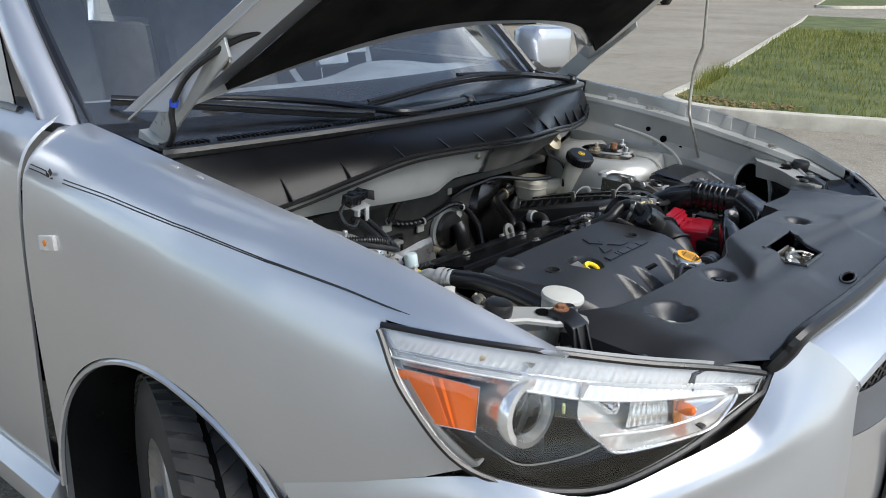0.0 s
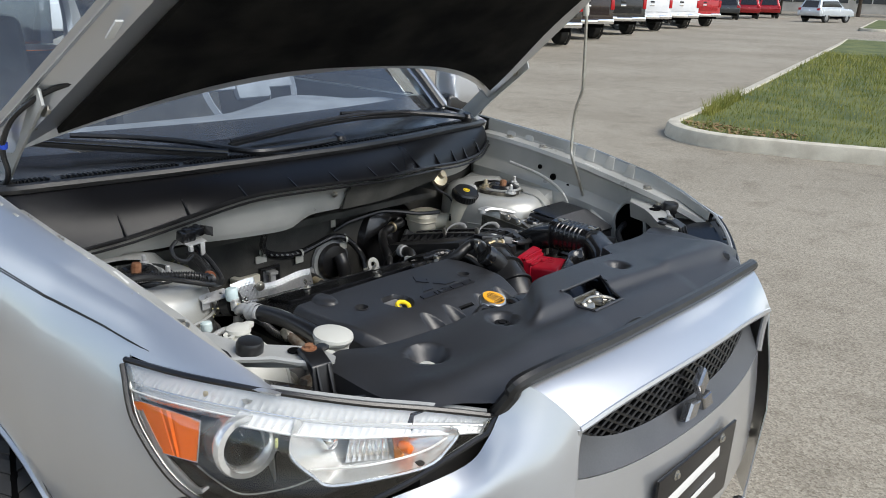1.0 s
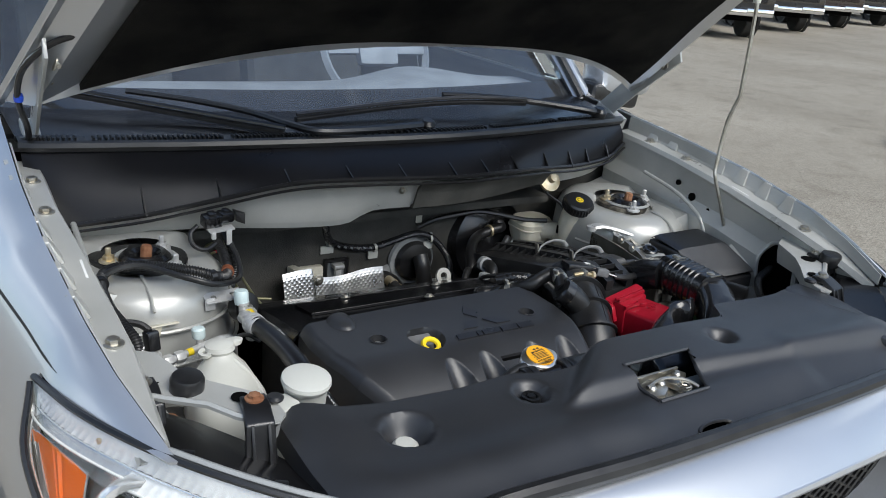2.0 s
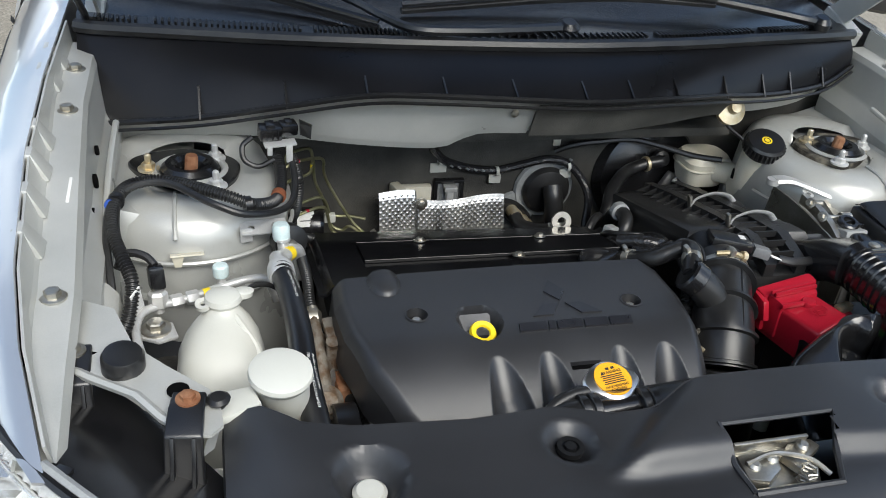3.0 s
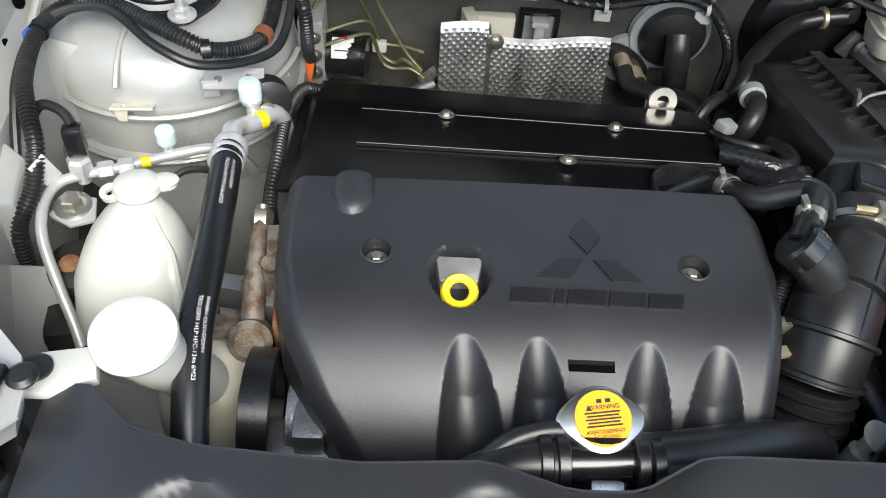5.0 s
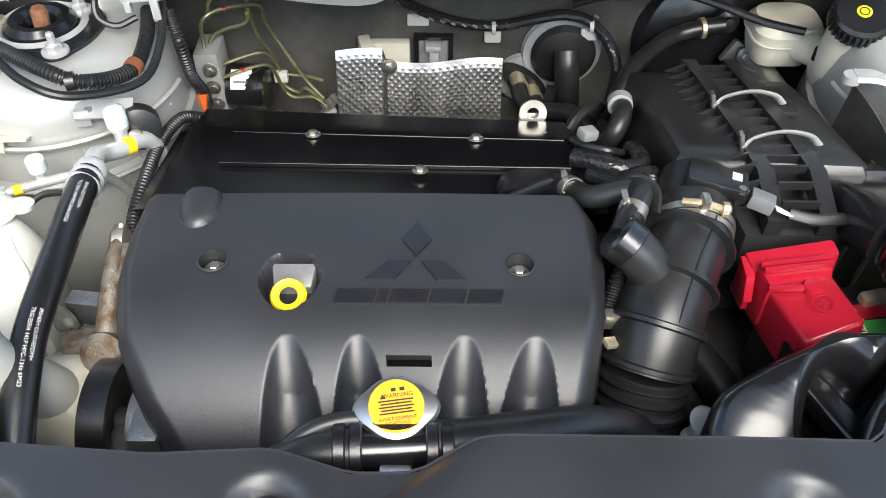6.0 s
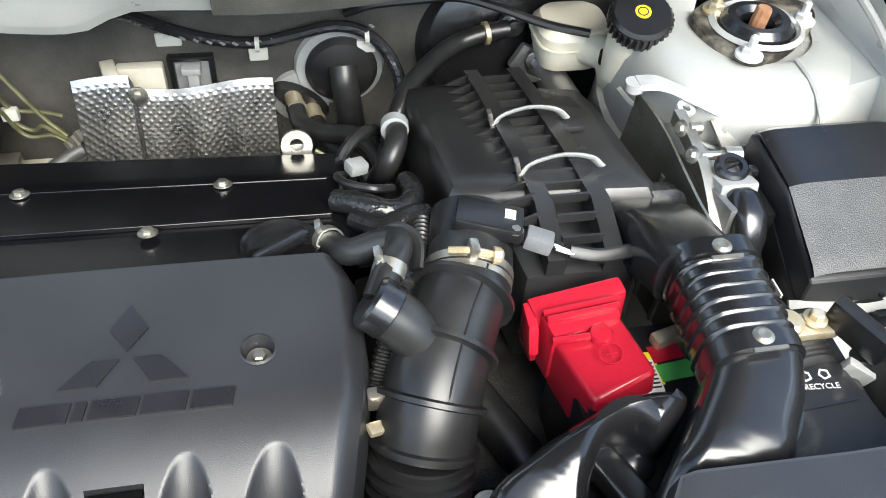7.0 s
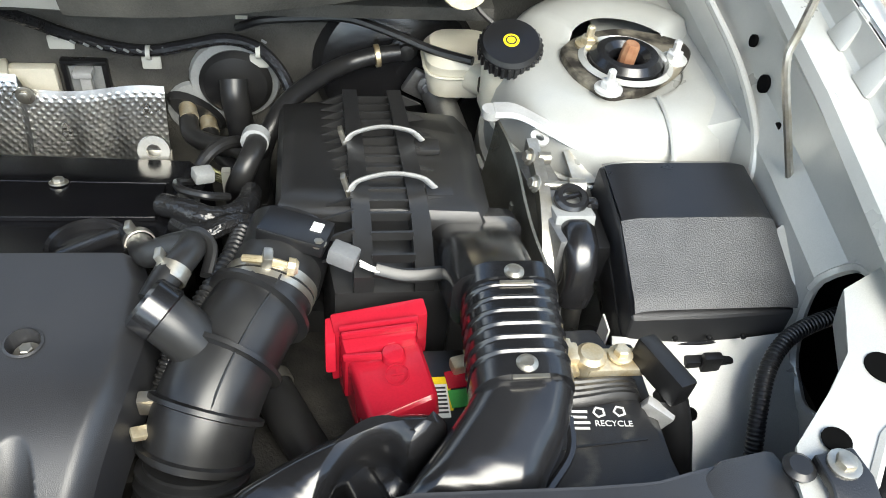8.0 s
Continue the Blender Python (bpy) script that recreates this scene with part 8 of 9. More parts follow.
con = part("loom_connector", join(box((-0.458, 0.002, 0.985), (0.034, 0.024, 0.022), 0.003, (10, 0, 10)), box((-0.458, 0.000, 0.998), (0.014, 0.016, 0.006), 0.002, (10, 0, 10)), *[box((-0.470 + 0.008 * k, -0.011, 0.984), (0.0025, 0.003, 0.018), 0.001, (10, 0, 10)) for k in range(4)]), GLOSS, lw, "black twin connector")
part("connector_half", join(box((-0.430, 0.010, 0.988), (0.026, 0.022, 0.019), 0.003, (10, 0, 15)), box((-0.430, 0.009, 0.999), (0.010, 0.012, 0.005), 0.001, (10, 0, 15))), GLOSS, con)
part("connector_tape", loft([[V(-0.412, 0.004, 0.978), V(-0.412, 0.024, 0.978), V(-0.412, 0.024, 0.996), V(-0.412, 0.004, 0.996)], [V(-0.396, 0.000, 0.972), V(-0.394, 0.020, 0.974), V(-0.392, 0.014, 0.990), V(-0.395, 0.002, 0.992)]]), SATIN, con)
part("connector_lead", tube([(-0.485, -0.004, 0.980), (-0.500, -0.010, 0.968), (-0.498, -0.022, 0.950), (-0.478, -0.024, 0.940), (-0.455, -0.012, 0.945)], 0.0042, 8), RUBBER, con)
part("connector_stay", join(box((-0.444, -0.008, 0.970), (0.050, 0.016, 0.003), 0.001, (15, 0, 12)), box((-0.430, -0.012, 0.955), (0.010, 0.004, 0.03), 0.001), box((-0.460, -0.016, 0.962), (0.008, 0.010, 0.014), 0.002)), ALUP, lw, "zinc stay")
part("stay_plate", join(moved(punched(0.066, 0.026, ((-0.018, 0.0, 0.005), (0.016, 0.002, 0.004))), pose(-0.478, -0.126, 0.893, 20, 0, 6)), box((-0.503, -0.134, 0.884), (0.018, 0.003, 0.022), 0.001, (0, 0, 10))), ALUP, bay, "pale bracket on the tower")
part("stay_plate", join(moved(punched(0.040, 0.052, ((-0.006, 0.012, 0.005), (0.008, -0.014, 0.004))), pose(-0.462, -0.020, 0.842, 28, 0, 24)), box((-0.478, -0.034, 0.830), (0.004, 0.048, 0.022), 0.001, (20, 0, 24))), ALUP, bay, "punched zinc stay")
part("tower_tab", join(moved(punched(0.046, 0.016, ((-0.010, 0.0, 0.003),)), pose(-0.586, -0.156, 0.872, -20, 0, 4)), prism([(-0.607, 0.872), (-0.590, 0.872), (-0.594, 0.854), (-0.603, 0.854)], -0.162, -0.159, "y")), CREAM, bay)
part("rubber_mount", lathe([(0.018, -0.014), (0.026, -0.010), (0.026, 0.010), (0.018, 0.014)], (-0.443, -0.128, 0.868), (0.4, -1, 0.2), 24), RUBBER, bay)
part("mount_stud", lathe([(0.008, 0), (0.008, 0.01)], (-0.443, -0.142, 0.871), (0.4, -1, 0.2), 10), STEEL, bay)

# engine mount and bracket beside the bottle
mo = thing("engine_mount", (-0.55, -0.40, 0.70), "zinc engine mount bracket with rusty stains", "mount")
part("mount_plate", bevel(prism([(-0.648, -0.286), (-0.640, -0.256), (-0.606, -0.258), (-0.598, -0.290), (-0.622, -0.300)], 0.826, 0.831, "z"), 0.002, 2), ALUP, mo)
part("mount_bolt", bolt((-0.626, -0.273, 0.831), (0, 0, 1), 0.012, 0.014), STEEL, mo)
part("mount_body", join(lathe([(0.034, -0.05), (0.036, -0.02), (0.034, 0.0), (0.020, 0.006), (0.001, 0.006)], (-0.615, -0.318, 0.795), (0, 0, 1), 28), box((-0.60, -0.33, 0.745), (0.10, 0.12, 0.05), 0.012, (0, 0, 8))), GRIME, mo, "grimy cast body")
part("mount_stain", lathe([(0.012, 0), (0.010, 0.003), (0.001, 0.004)], (-0.622, -0.325, 0.801), (0, 0, 1), 12), RUST, mo, "rusty bolt head")
part("mount_arm", prism([(-0.512, -0.312), (-0.436, -0.305), (-0.430, -0.352), (-0.500, -0.360)], 0.748, 0.760, "z", 0.003), ALUP, mo, "pale bracket arm")
part("arm_bolt", bolt((-0.488, -0.338, 0.760), (0, 0, 1), 0.010, 0.010), STEEL, mo)

# ---- anti-lock brake block and its pipes ----
ab = thing("brake_control_block", (-0.40, 0.15, 0.62), "anti-lock brake block with black motor and steel pipes", "brake block")
part("pump_motor", lathe([(0.034, -0.03), (0.036, -0.026), (0.036, 0.028), (0.032, 0.034), (0.001, 0.034)], (-0.388, 0.165, 0.722), (1, -0.1, 0), 28), GLOSS, ab, "black pump motor")
part("motor_label", sheet(lambda u, v: V(-0.405 + 0.032 * u, 0.165 - 0.0365 * math.sin(0.2 + 0.9 * v), 0.722 + 0.0365 * math.cos(0.2 + 0.9 * v)), 2, 8, 0.0005), PAPER, ab, "white label")
part("label_bar", box((-0.389, 0.140, 0.747), (0.022, 0.002, 0.0025), 0, (50, 0, 0)), INK, ab)
part("valve_block", box((-0.432, 0.160, 0.738), (0.036, 0.06, 0.125), 0.004), ALUP, ab)
for dz in (-0.03, 0.0, 0.03):
    part("block_port", bolt((-0.428, 0.130, 0.745 + dz), (0, -1, 0.1), 0.007, 0.008), STEEL, ab)
part("control_box", box((-0.475, 0.165, 0.715), (0.045, 0.08, 0.10), 0.005), PLASTIC, ab)
part("orange_lock", join(prism([(-0.427, 0.786), (-0.418, 0.778), (-0.424, 0.744), (-0.440, 0.722), (-0.460, 0.726), (-0.450, 0.752)], 0.058, 0.074, "y", 0.003), box((-0.442, 0.055, 0.738), (0.006, 0.006, 0.020), 0.001, (0, 30, 0))), ORANGEP, ab, "bright orange connector lock")
part("block_foot", box((-0.40, 0.15, 0.655), (0.12, 0.07, 0.02), 0.004), STEEL, ab)
for pts in (
    [(-0.435, 0.150, 0.78), (-0.434, 0.150, 0.83), (-0.425, 0.150, 0.850), (-0.40, 0.165, 0.856), (-0.355, 0.19, 0.848), (-0.350, 0.195, 0.82), (-0.340, 0.20, 0.79), (-0.30, 0.19, 0.72), (-0.272, 0.18, 0.69)],
    [(-0.430, 0.16, 0.78), (-0.428, 0.165, 0.805), (-0.41, 0.175, 0.815), (-0.38, 0.185, 0.820), (-0.372, 0.19, 0.835), (-0.375, 0.195, 0.865), (-0.40, 0.18, 0.870), (-0.42, 0.17, 0.865), (-0.425, 0.165, 0.84)],
    [(-0.425, 0.15, 0.765), (-0.40, 0.155, 0.775), (-0.365, 0.175, 0.776), (-0.350, 0.185, 0.765), (-0.340, 0.195, 0.735), (-0.335, 0.195, 0.705), (-0.315, 0.19, 0.695), (-0.30, 0.185, 0.705), (-0.272, 0.175, 0.688)],
    [(-0.420, 0.14, 0.752), (-0.385, 0.15, 0.762), (-0.355, 0.17, 0.758), (-0.345, 0.18, 0.74), (-0.336, 0.19, 0.70), (-0.32, 0.185, 0.688), (-0.29, 0.18, 0.692), (-0.268, 0.172, 0.682)],
    [(-0.370, 0.19, 0.845), (-0.366, 0.195, 0.80), (-0.350, 0.20, 0.76), (-0.335, 0.20, 0.725), (-0.30, 0.195, 0.722), (-0.27, 0.185, 0.72)],
):
    part("steel_pipe", tube(pts, 0.0030, 8), OLIVE, ab)
part("pipe_clip", box((-0.338, 0.193, 0.722), (0.022, 0.012, 0.018), 0.003), WHITEP, ab, "white pipe clip")
for k in range(3):
    part("pipe_union", lathe([(0.006, -0.008), (0.006, 0.008)], (-0.270 + 0.008 * k, 0.172, 0.678 + 0.008 * k), (0.5, -0.5, -0.6), 6), STEEL, ab)
for x, z in ((-0.40, 0.856), (-0.385, 0.7625)):
    part("pipe_mark", lathe([(0.0033, -0.003), (0.0033, 0.003)], (x, 0.165 if z > 0.8 else 0.150, z), (1, 0.3, 0), 8), RED, ab)
part("pipe_mark", lathe([(0.0033, -0.005), (0.0033, 0.005)], (-0.373, 0.190, 0.832), (0, 0, 1), 8), YELLOW, ab)
part("exhaust_stay", tube([(-0.33, 0.15, 0.63), (-0.28, 0.165, 0.66), (-0.25, 0.17, 0.675)], 0.012, 12), ALU, hs)

# ---- firewall fittings ----
fw = thing("firewall_harness", (0.0, 0.22, 0.8), "taped black wiring harness clipped along the firewall", "wiring")
part("taped_loom", tube([(-0.30, 0.09, 0.955), (-0.24, 0.10, 0.935), (-0.175, 0.135, 0.905), (-0.14, 0.19, 0.855), (-0.11, 0.218, 0.822), (-0.061, 0.222, 0.803), (-0.005, 0.215, 0.800), (0.05, 0.212, 0.812), (0.10, 0.208, 0.824), (0.141, 0.202, 0.815), (0.172, 0.190, 0.785), (0.185, 0.17, 0.75), (0.178, 0.15, 0.70), (0.17, 0.12, 0.64)], 0.0085, 10), mat("loom_tape", (0.02, 0.02, 0.022), 0.22, bump=0.8, bscale=120), fw)
part("branch_loom", tube([(0.115, 0.215, 0.838), (0.15, 0.20, 0.858), (0.20, 0.19, 0.868), (0.26, 0.18, 0.875), (0.31, 0.16, 0.87), (0.37, 0.13, 0.86), (0.42, 0.10, 0.862)], 0.006, 8), RUBBER, fw)
# small grey flecks along the loom, painted highlights of its tape
for k in range(16):
    t = k / 15
    x = -0.10 + 0.25 * t
    z = 0.812 - 0.012 * math.sin(math.pi * min(1, t * 1.6)) + 0.012 * max(0, t - 0.5)
    part("tape_glint", box((x, 0.2085, z + 0.003), (0.008, 0.002, 0.004), 0.0008, (20, 35, 0)), GREYP, fw)
for x, y, z in ((-0.121, 0.222, 0.815), (-0.005, 0.212, 0.792), (0.142, 0.202, 0.803)):
    c = part("loom_clip", box((x, y + 0.006, z - 0.012), (0.026 if x > -0.1 else 0.034, 0.006, 0.020), 0.004), WHITEP, fw, "white loom clip")
    part("clip_strap", lathe([(0.0088, -0.003), (0.0102, -0.003), (0.0102, 0.003), (0.0088, 0.003), (0.0088, -0.003)], (x, y - 0.002, z + 0.008), (1, 0, 0), 14, cap=False), WHITEP, c)
part("hanging_tag", prism([(0.100, 0.905), (0.142, 0.905), (0.142, 0.893), (0.129, 0.886), (0.129, 0.845), (0.113, 0.845), (0.113, 0.886), (0.100, 0.893)], 0.224, 0.228, "y", 0.001), CREAM, fw, "pale pressed tab")
part("nut_stud", lathe([(0.006, 0), (0.006, 0.008), (0.003, 0.012)], (-0.069, -0.006, 1.010), (0, -0.7, 0.7), 12), STEEL, cowl)

hv = thing("heater_bulkhead", (0.10, 0.22, 0.7), "grey rubber bulkhead seal with heater pipes and drain", "pipe seal")
def blob(cx, cz, r, y, n=28):
    return [V(cx + r * math.cos(t), y, cz + r * math.sin(t)) for t in (2 * math.pi * k / n for k in range(n))]
part("seal_plate", loft([blob(0.105, 0.752, 0.064, 0.224), blob(0.105, 0.752, 0.061, 0.216)]), GREYP, hv, "pale grey backing plate")
part("seal_plate", loft([blob(0.048, 0.702, 0.044, 0.227), blob(0.048, 0.702, 0.042, 0.219)]), GREYP, hv)
part("rubber_boot", lathe([(0.050, 0), (0.051, 0.008), (0.044, 0.016), (0.026, 0.021), (0.001, 0.023)], (0.107, 0.218, 0.752), (0, -1, 0.05), 32), RUBBER, hv, "black rubber boot")
part("boot_elbow", tube([(0.107, 0.185, 0.775), (0.108, 0.172, 0.755), (0.112, 0.165, 0.72), (0.118, 0.16, 0.67)], 0.019, 14), RUBBER, hv)
part("pipe_seal", loft([[V(0.047 + 0.040 * math.cos(t) * (1.0), 0.216, 0.701 + 0.026 * math.sin(t) - 0.55 * 0.040 * math.cos(t)) for t in (2 * math.pi * k / 24 for k in range(24))], [V(0.047 + 0.034 * math.cos(t), 0.206, 0.701 + 0.020 * math.sin(t) - 0.55 * 0.034 * math.cos(t)) for t in (2 * math.pi * k / 24 for k in range(24))]]), RUBBER, hv)
for x, z in ((0.035, 0.713), (0.061, 0.690)):
    part("heater_pipe", lathe([(0.0125, 0), (0.0125, 0.022), (0.0135, 0.023), (0.0135, 0.028)], (x, 0.212, z), (0.2, -1, -0.15), 18), BRASS, hv, "brass heater pipe")
part("heater_hose", tube([(0.038, 0.190, 0.708), (0.046, 0.160, 0.700), (0.075, 0.130, 0.706), (0.115, 0.098, 0.722), (0.140, 0.06, 0.720), (0.150, 0.02, 0.69), (0.152, 0.0, 0.62)], 0.0135, 14), RUBBER, hv, "black heater hose")
part("heater_hose", tube([(0.064, 0.190, 0.685), (0.075, 0.160, 0.675), (0.105, 0.120, 0.672), (0.130, 0.08, 0.665), (0.140, 0.03, 0.62)], 0.0135, 14), RUBBER, hv, "black heater hose")
wb = thing("firewall_opening", (-0.10, 0.23, 0.72), "small framed opening with a bright metal stay inside", "opening")
part("opening_frame", join(box((-0.124, 0.226, 0.743), (0.008, 0.014, 0.062), 0.003), box((-0.070, 0.226, 0.743), (0.008, 0.014, 0.062), 0.003), box((-0.097, 0.226, 0.775), (0.062, 0.014, 0.008), 0.003)), SATIN, wb)
part("opening_back", box((-0.097, 0.231, 0.743), (0.05, 0.004, 0.06)), GREYP, wb)
part("bright_stay", join(box((-0.097, 0.214, 0.765), (0.026, 0.022, 0.010), 0.003), box((-0.096, 0.216, 0.735), (0.016, 0.012, 0.055), 0.004)), ALUP, wb)
bx = solo("pale_duct_stub", join(box((-0.165, 0.222, 0.742), (0.062, 0.018, 0.055), 0.004), box((-0.203, 0.212, 0.745), (0.020, 0.04, 0.060), 0.004, (0, 0, 15))), CREAM, "off-white plastic stub fixed to the firewall", "duct stub")
part("low_duct", box((-0.32, 0.19, 0.60), (0.30, 0.08, 0.03), 0.006), CREAM, bay)

# ---- accessories beside the engine ----
acc = thing("belt_drive", (-0.40, -0.45, 0.6), "ribbed belt round a pulley beside the engine", "belt drive")
part("drive_belt", lathe([(0.060, -0.014), (0.0625, -0.013), (0.0625, 0.013), (0.060, 0.014), (0.060, -0.014)], (-0.405, -0.468, 0.765), (1, 0, 0), 40, cap=False), SATIN, acc, "black ribbed belt")
part("pulley", lathe([(0.058, -0.012), (0.059, 0.012), (0.045, 0.012), (0.040, 0.004), (0.015, 0.004), (0.015, 0.02), (0.001, 0.02)], (-0.405, -0.468, 0.765), (1, 0, 0), 36), GRIME, acc)
part("alternator", join(lathe([(0.045, 0), (0.050, 0.02), (0.050, 0.06), (0.040, 0.09)], (-0.378, -0.472, 0.765), (1, 0, 0), 20), box((-0.355, -0.50, 0.79), (0.03, 0.04, 0.05), 0.006), box((-0.34, -0.505, 0.755), (0.12, 0.05, 0.06), 0.01)), ALU, acc, "cast alternator housing")
part("mount_bracket", join(box((-0.445, -0.345, 0.790), (0.07, 0.02, 0.035), 0.003, (0, 0, -8)), box((-0.42, -0.35, 0.76), (0.03, 0.05, 0.10), 0.006)), ALU, acc, "cast bracket")
part("bracket_nut", bolt((-0.478, -0.360, 0.79), (-0.6, -1, 0.2), 0.012, 0.012), STEEL, acc)
CASTR = mat("weathered_casting", (0.22, 0.20, 0.17), 0.6, 0.5, scale=60, bscale=400, bump=0.5, color2=(0.12, 0.075, 0.045), lo=0.42, hi=0.62)
post = [V(-0.426, -0.292, 0.846), V(-0.426, -0.325, 0.838), V(-0.425, -0.360, 0.822), V(-0.424, -0.405, 0.796)]
part("bracket_post", join(tube(post, lambda t: 0.0085 + 0.004 * t, 14, 6), lathe([(0.012, -0.012), (0.021, -0.008), (0.022, 0.010), (0.014, 0.016), (0.001, 0.016)], post[3], (0.05, -0.8, 0.6), 22), box((-0.448, -0.388, 0.792), (0.05, 0.022, 0.016), 0.004, (0, 10, 15))), CASTR, acc, "weathered cast bracket post")
for k, r in ((0.0, 0.0105), (0.30, 0.0125), (0.58, 0.0135)):
    p = post[0].lerp(post[3], k)
    part("post_nut", join(lathe([(r, -0.009), (r * 1.12, -0.005), (r * 1.12, 0.006), (r * 0.95, 0.009), (0.001, 0.009)], p, (0.0, 0.85, 0.5), 6), lathe([(r * 0.7, 0.006), (r * 0.7, 0.014), (0.001, 0.014)], p, (0.0, 0.85, 0.5), 12)), CASTR if k else STEEL, acc)
part("cover_bracket", join(box((-0.404, -0.330, 0.846), (0.022, 0.05, 0.010), 0.003, (10, 0, 6)), box((-0.408, -0.352, 0.822), (0.016, 0.012, 0.045), 0.003), lathe([(0.009, 0), (0.009, 0.008), (0.001, 0.008)], (-0.408, -0.350, 0.842), (0, -0.3, 1), 12)), CASTR, acc, "cast cover bracket")
part("rusty_guard", box((-0.395, -0.372, 0.775), (0.025, 0.05, 0.06), 0.006, (0, 0, 4)), RUST, acc, "rusty guard plate")
part("side_loom", tube([(-0.395, -0.04, 0.815), (-0.415, -0.06, 0.83), (-0.425, -0.12, 0.84), (-0.424, -0.20, 0.845), (-0.424, -0.26, 0.835), (-0.41, -0.31, 0.83), (-0.395, -0.33, 0.825)], 0.008, 10, rib=(0.005, 0.0012)), RUBBER, acc, "black ribbed side loom")
part("engine_side", box((-0.385, -0.25, 0.70), (0.03, 0.30, 0.20), 0.01), GRIME, acc)

# ---- coolant neck and hoses ----
cn = thing("coolant_hose", (-0.12, -0.56, 0.8), "black radiator hose with filler neck and printed cap", "radiator hose")
part("left_hose", tube([(-0.145, -0.572, 0.889), (-0.185, -0.575, 0.886), (-0.225, -0.588, 0.868), (-0.25, -0.61, 0.83), (-0.26, -0.63, 0.78)], 0.020, 18), RUBBER, cn)
part("right_hose", tube([(-0.092, -0.568, 0.889), (-0.05, -0.560, 0.884), (0.00, -0.545, 0.872), (0.05, -0.528, 0.852), (0.09, -0.515, 0.82), (0.11, -0.505, 0.76)], 0.021, 18), RUBBER, cn)
part("bypass_hose", tube([(-0.133, -0.550, 0.902), (-0.165, -0.553, 0.903), (-0.195, -0.563, 0.896), (-0.222, -0.585, 0.876), (-0.235, -0.61, 0.84)], 0.0075, 12), RUBBER, cn)
part("neck_pipe", join(tube([(-0.155, -0.572, 0.889), (-0.085, -0.568, 0.889)], 0.016, 16, 1), lathe([(0.018, 0), (0.016, 0.02), (0.022, 0.024)], (-0.119, -0.560, 0.884), (0, 0.5, 1), 18)), GLOSS, cn, "black filler neck")
for x in (-0.150, -0.163, -0.090, -0.078):
    part("hose_band", lathe([(0.0215, -0.005), (0.023, -0.004), (0.023, 0.004), (0.0215, 0.005)], (x, -0.571, 0.889), (1, 0.05, 0), 22), SATIN, cn)
part("pressure_switch", box((-0.118, -0.595, 0.885), (0.026, 0.020, 0.030), 0.004, (20, 0, 0)), FOIL, cn)
n = V(0.02, -0.26, 1).normalized()
c0 = V(-0.119, -0.544, 0.905)
mq = n.to_track_quat("Z", "Y").to_matrix()
def capring(r, h, ear):
    out = []
    for i in range(48):
        t = 2 * math.pi * i / 48
        rr = r + ear * abs(math.cos(t)) ** 10
        out.append(c0 + mq @ V(rr * math.cos(t), rr * math.sin(t), h))
    return out
pc = part("pressure_cap", loft([capring(0.024, -0.006, 0.006), capring(0.027, -0.002, 0.008), capring(0.0275, 0.004, 0.008), capring(0.026, 0.007, 0.007), capring(0.022, 0.009, 0.0), capring(0.001, 0.0095, 0)]), FOIL, cn, "bright metal pressure cap")
part("cap_label", lathe([(0.0222, 0.0), (0.0222, 0.0012), (0.001, 0.0014)], c0 + n * 0.0092, n, 36), ORANGE, pc, "orange warning label")
base = Matrix.Translation(c0 + n * 0.0108) @ mq.to_4x4() @ Matrix.Rotation(radians(4), 4, "Z")
tx = Vector(base.to_3x3() @ V(1, 0, 0))
rot = base if tx.x > 0 else base @ Matrix.Rotation(math.pi, 4, "Z")
ty = rot.to_3x3() @ V(0, 1, 0)
if ty.y < 0:
    rot = rot @ Matrix.Rotation(math.pi, 4, "Z")
if (rot.to_3x3() @ V(1, 0, 0)).y ** 2 > 0.5:
    rot = rot @ Matrix.Rotation(radians(-90), 4, "Z")
for body, y, size in (("WARNING", 0.0085, 0.0052), ("AVERTISSEMENT", -0.0105, 0.0042), ("ACHTUNG", -0.0145, 0.0042)):
    text("cap_print", body, size, rot @ pose(0.002 if y > 0 else 0, y, 0), INK, pc)
for k in range(5):
    part("print_bar", moved(box((0.0, 0.0045 - 0.0026 * k, 0.0), (0.028 - 0.003 * (k % 2), 0.0012, 0.0004)), rot), INK, pc)
part("print_sign", moved(prism([(-0.0125, 0.0065), (-0.0075, 0.0065), (-0.010, 0.0108)], 0, 0.0004, "z"), rot), INK, pc)
part("print_bar", moved(box((-0.001, 0.0135, 0), (0.004, 0.003, 0.0004)), rot), INK, pc)
part("print_bar", moved(box((0.006, 0.0135, 0), (0.004, 0.003, 0.0004)), rot), INK, pc)
cst = thing("drain_plug", (0.16, -0.49, 0.70), "cream plastic plug on a short stem", "plug")
part("plug_stem", lathe([(0.012, 0), (0.012, 0.03), (0.008, 0.035), (0.008, 0.05)], (0.152, -0.498, 0.755), (0.15, 0.1, 1), 16), CREAM, cst)
part("plug_head", lathe([(0.014, 0), (0.016, 0.003), (0.014, 0.006), (0.001, 0.006)], (0.163, -0.492, 0.805), (0.2, -0.3, 1), 22), CREAM, cst)
lh = thing("lower_hose", (0.2, -0.37, 0.70), "matt black hose running under the intake", "hose")
part("hose_tube", tube([(0.135, -0.24, 0.755), (0.165, -0.297, 0.742), (0.195, -0.355, 0.735), (0.23, -0.42, 0.722), (0.26, -0.50, 0.70)], 0.021, 18), RUBBER, lh)
part("hose_band", lathe([(0.0212, -0.006), (0.0228, -0.006), (0.0228, 0.006), (0.0212, 0.006), (0.0212, -0.006)], (0.172, -0.310, 0.741), (0.45, -0.88, -0.1), 20, cap=False), STEEL, lh)

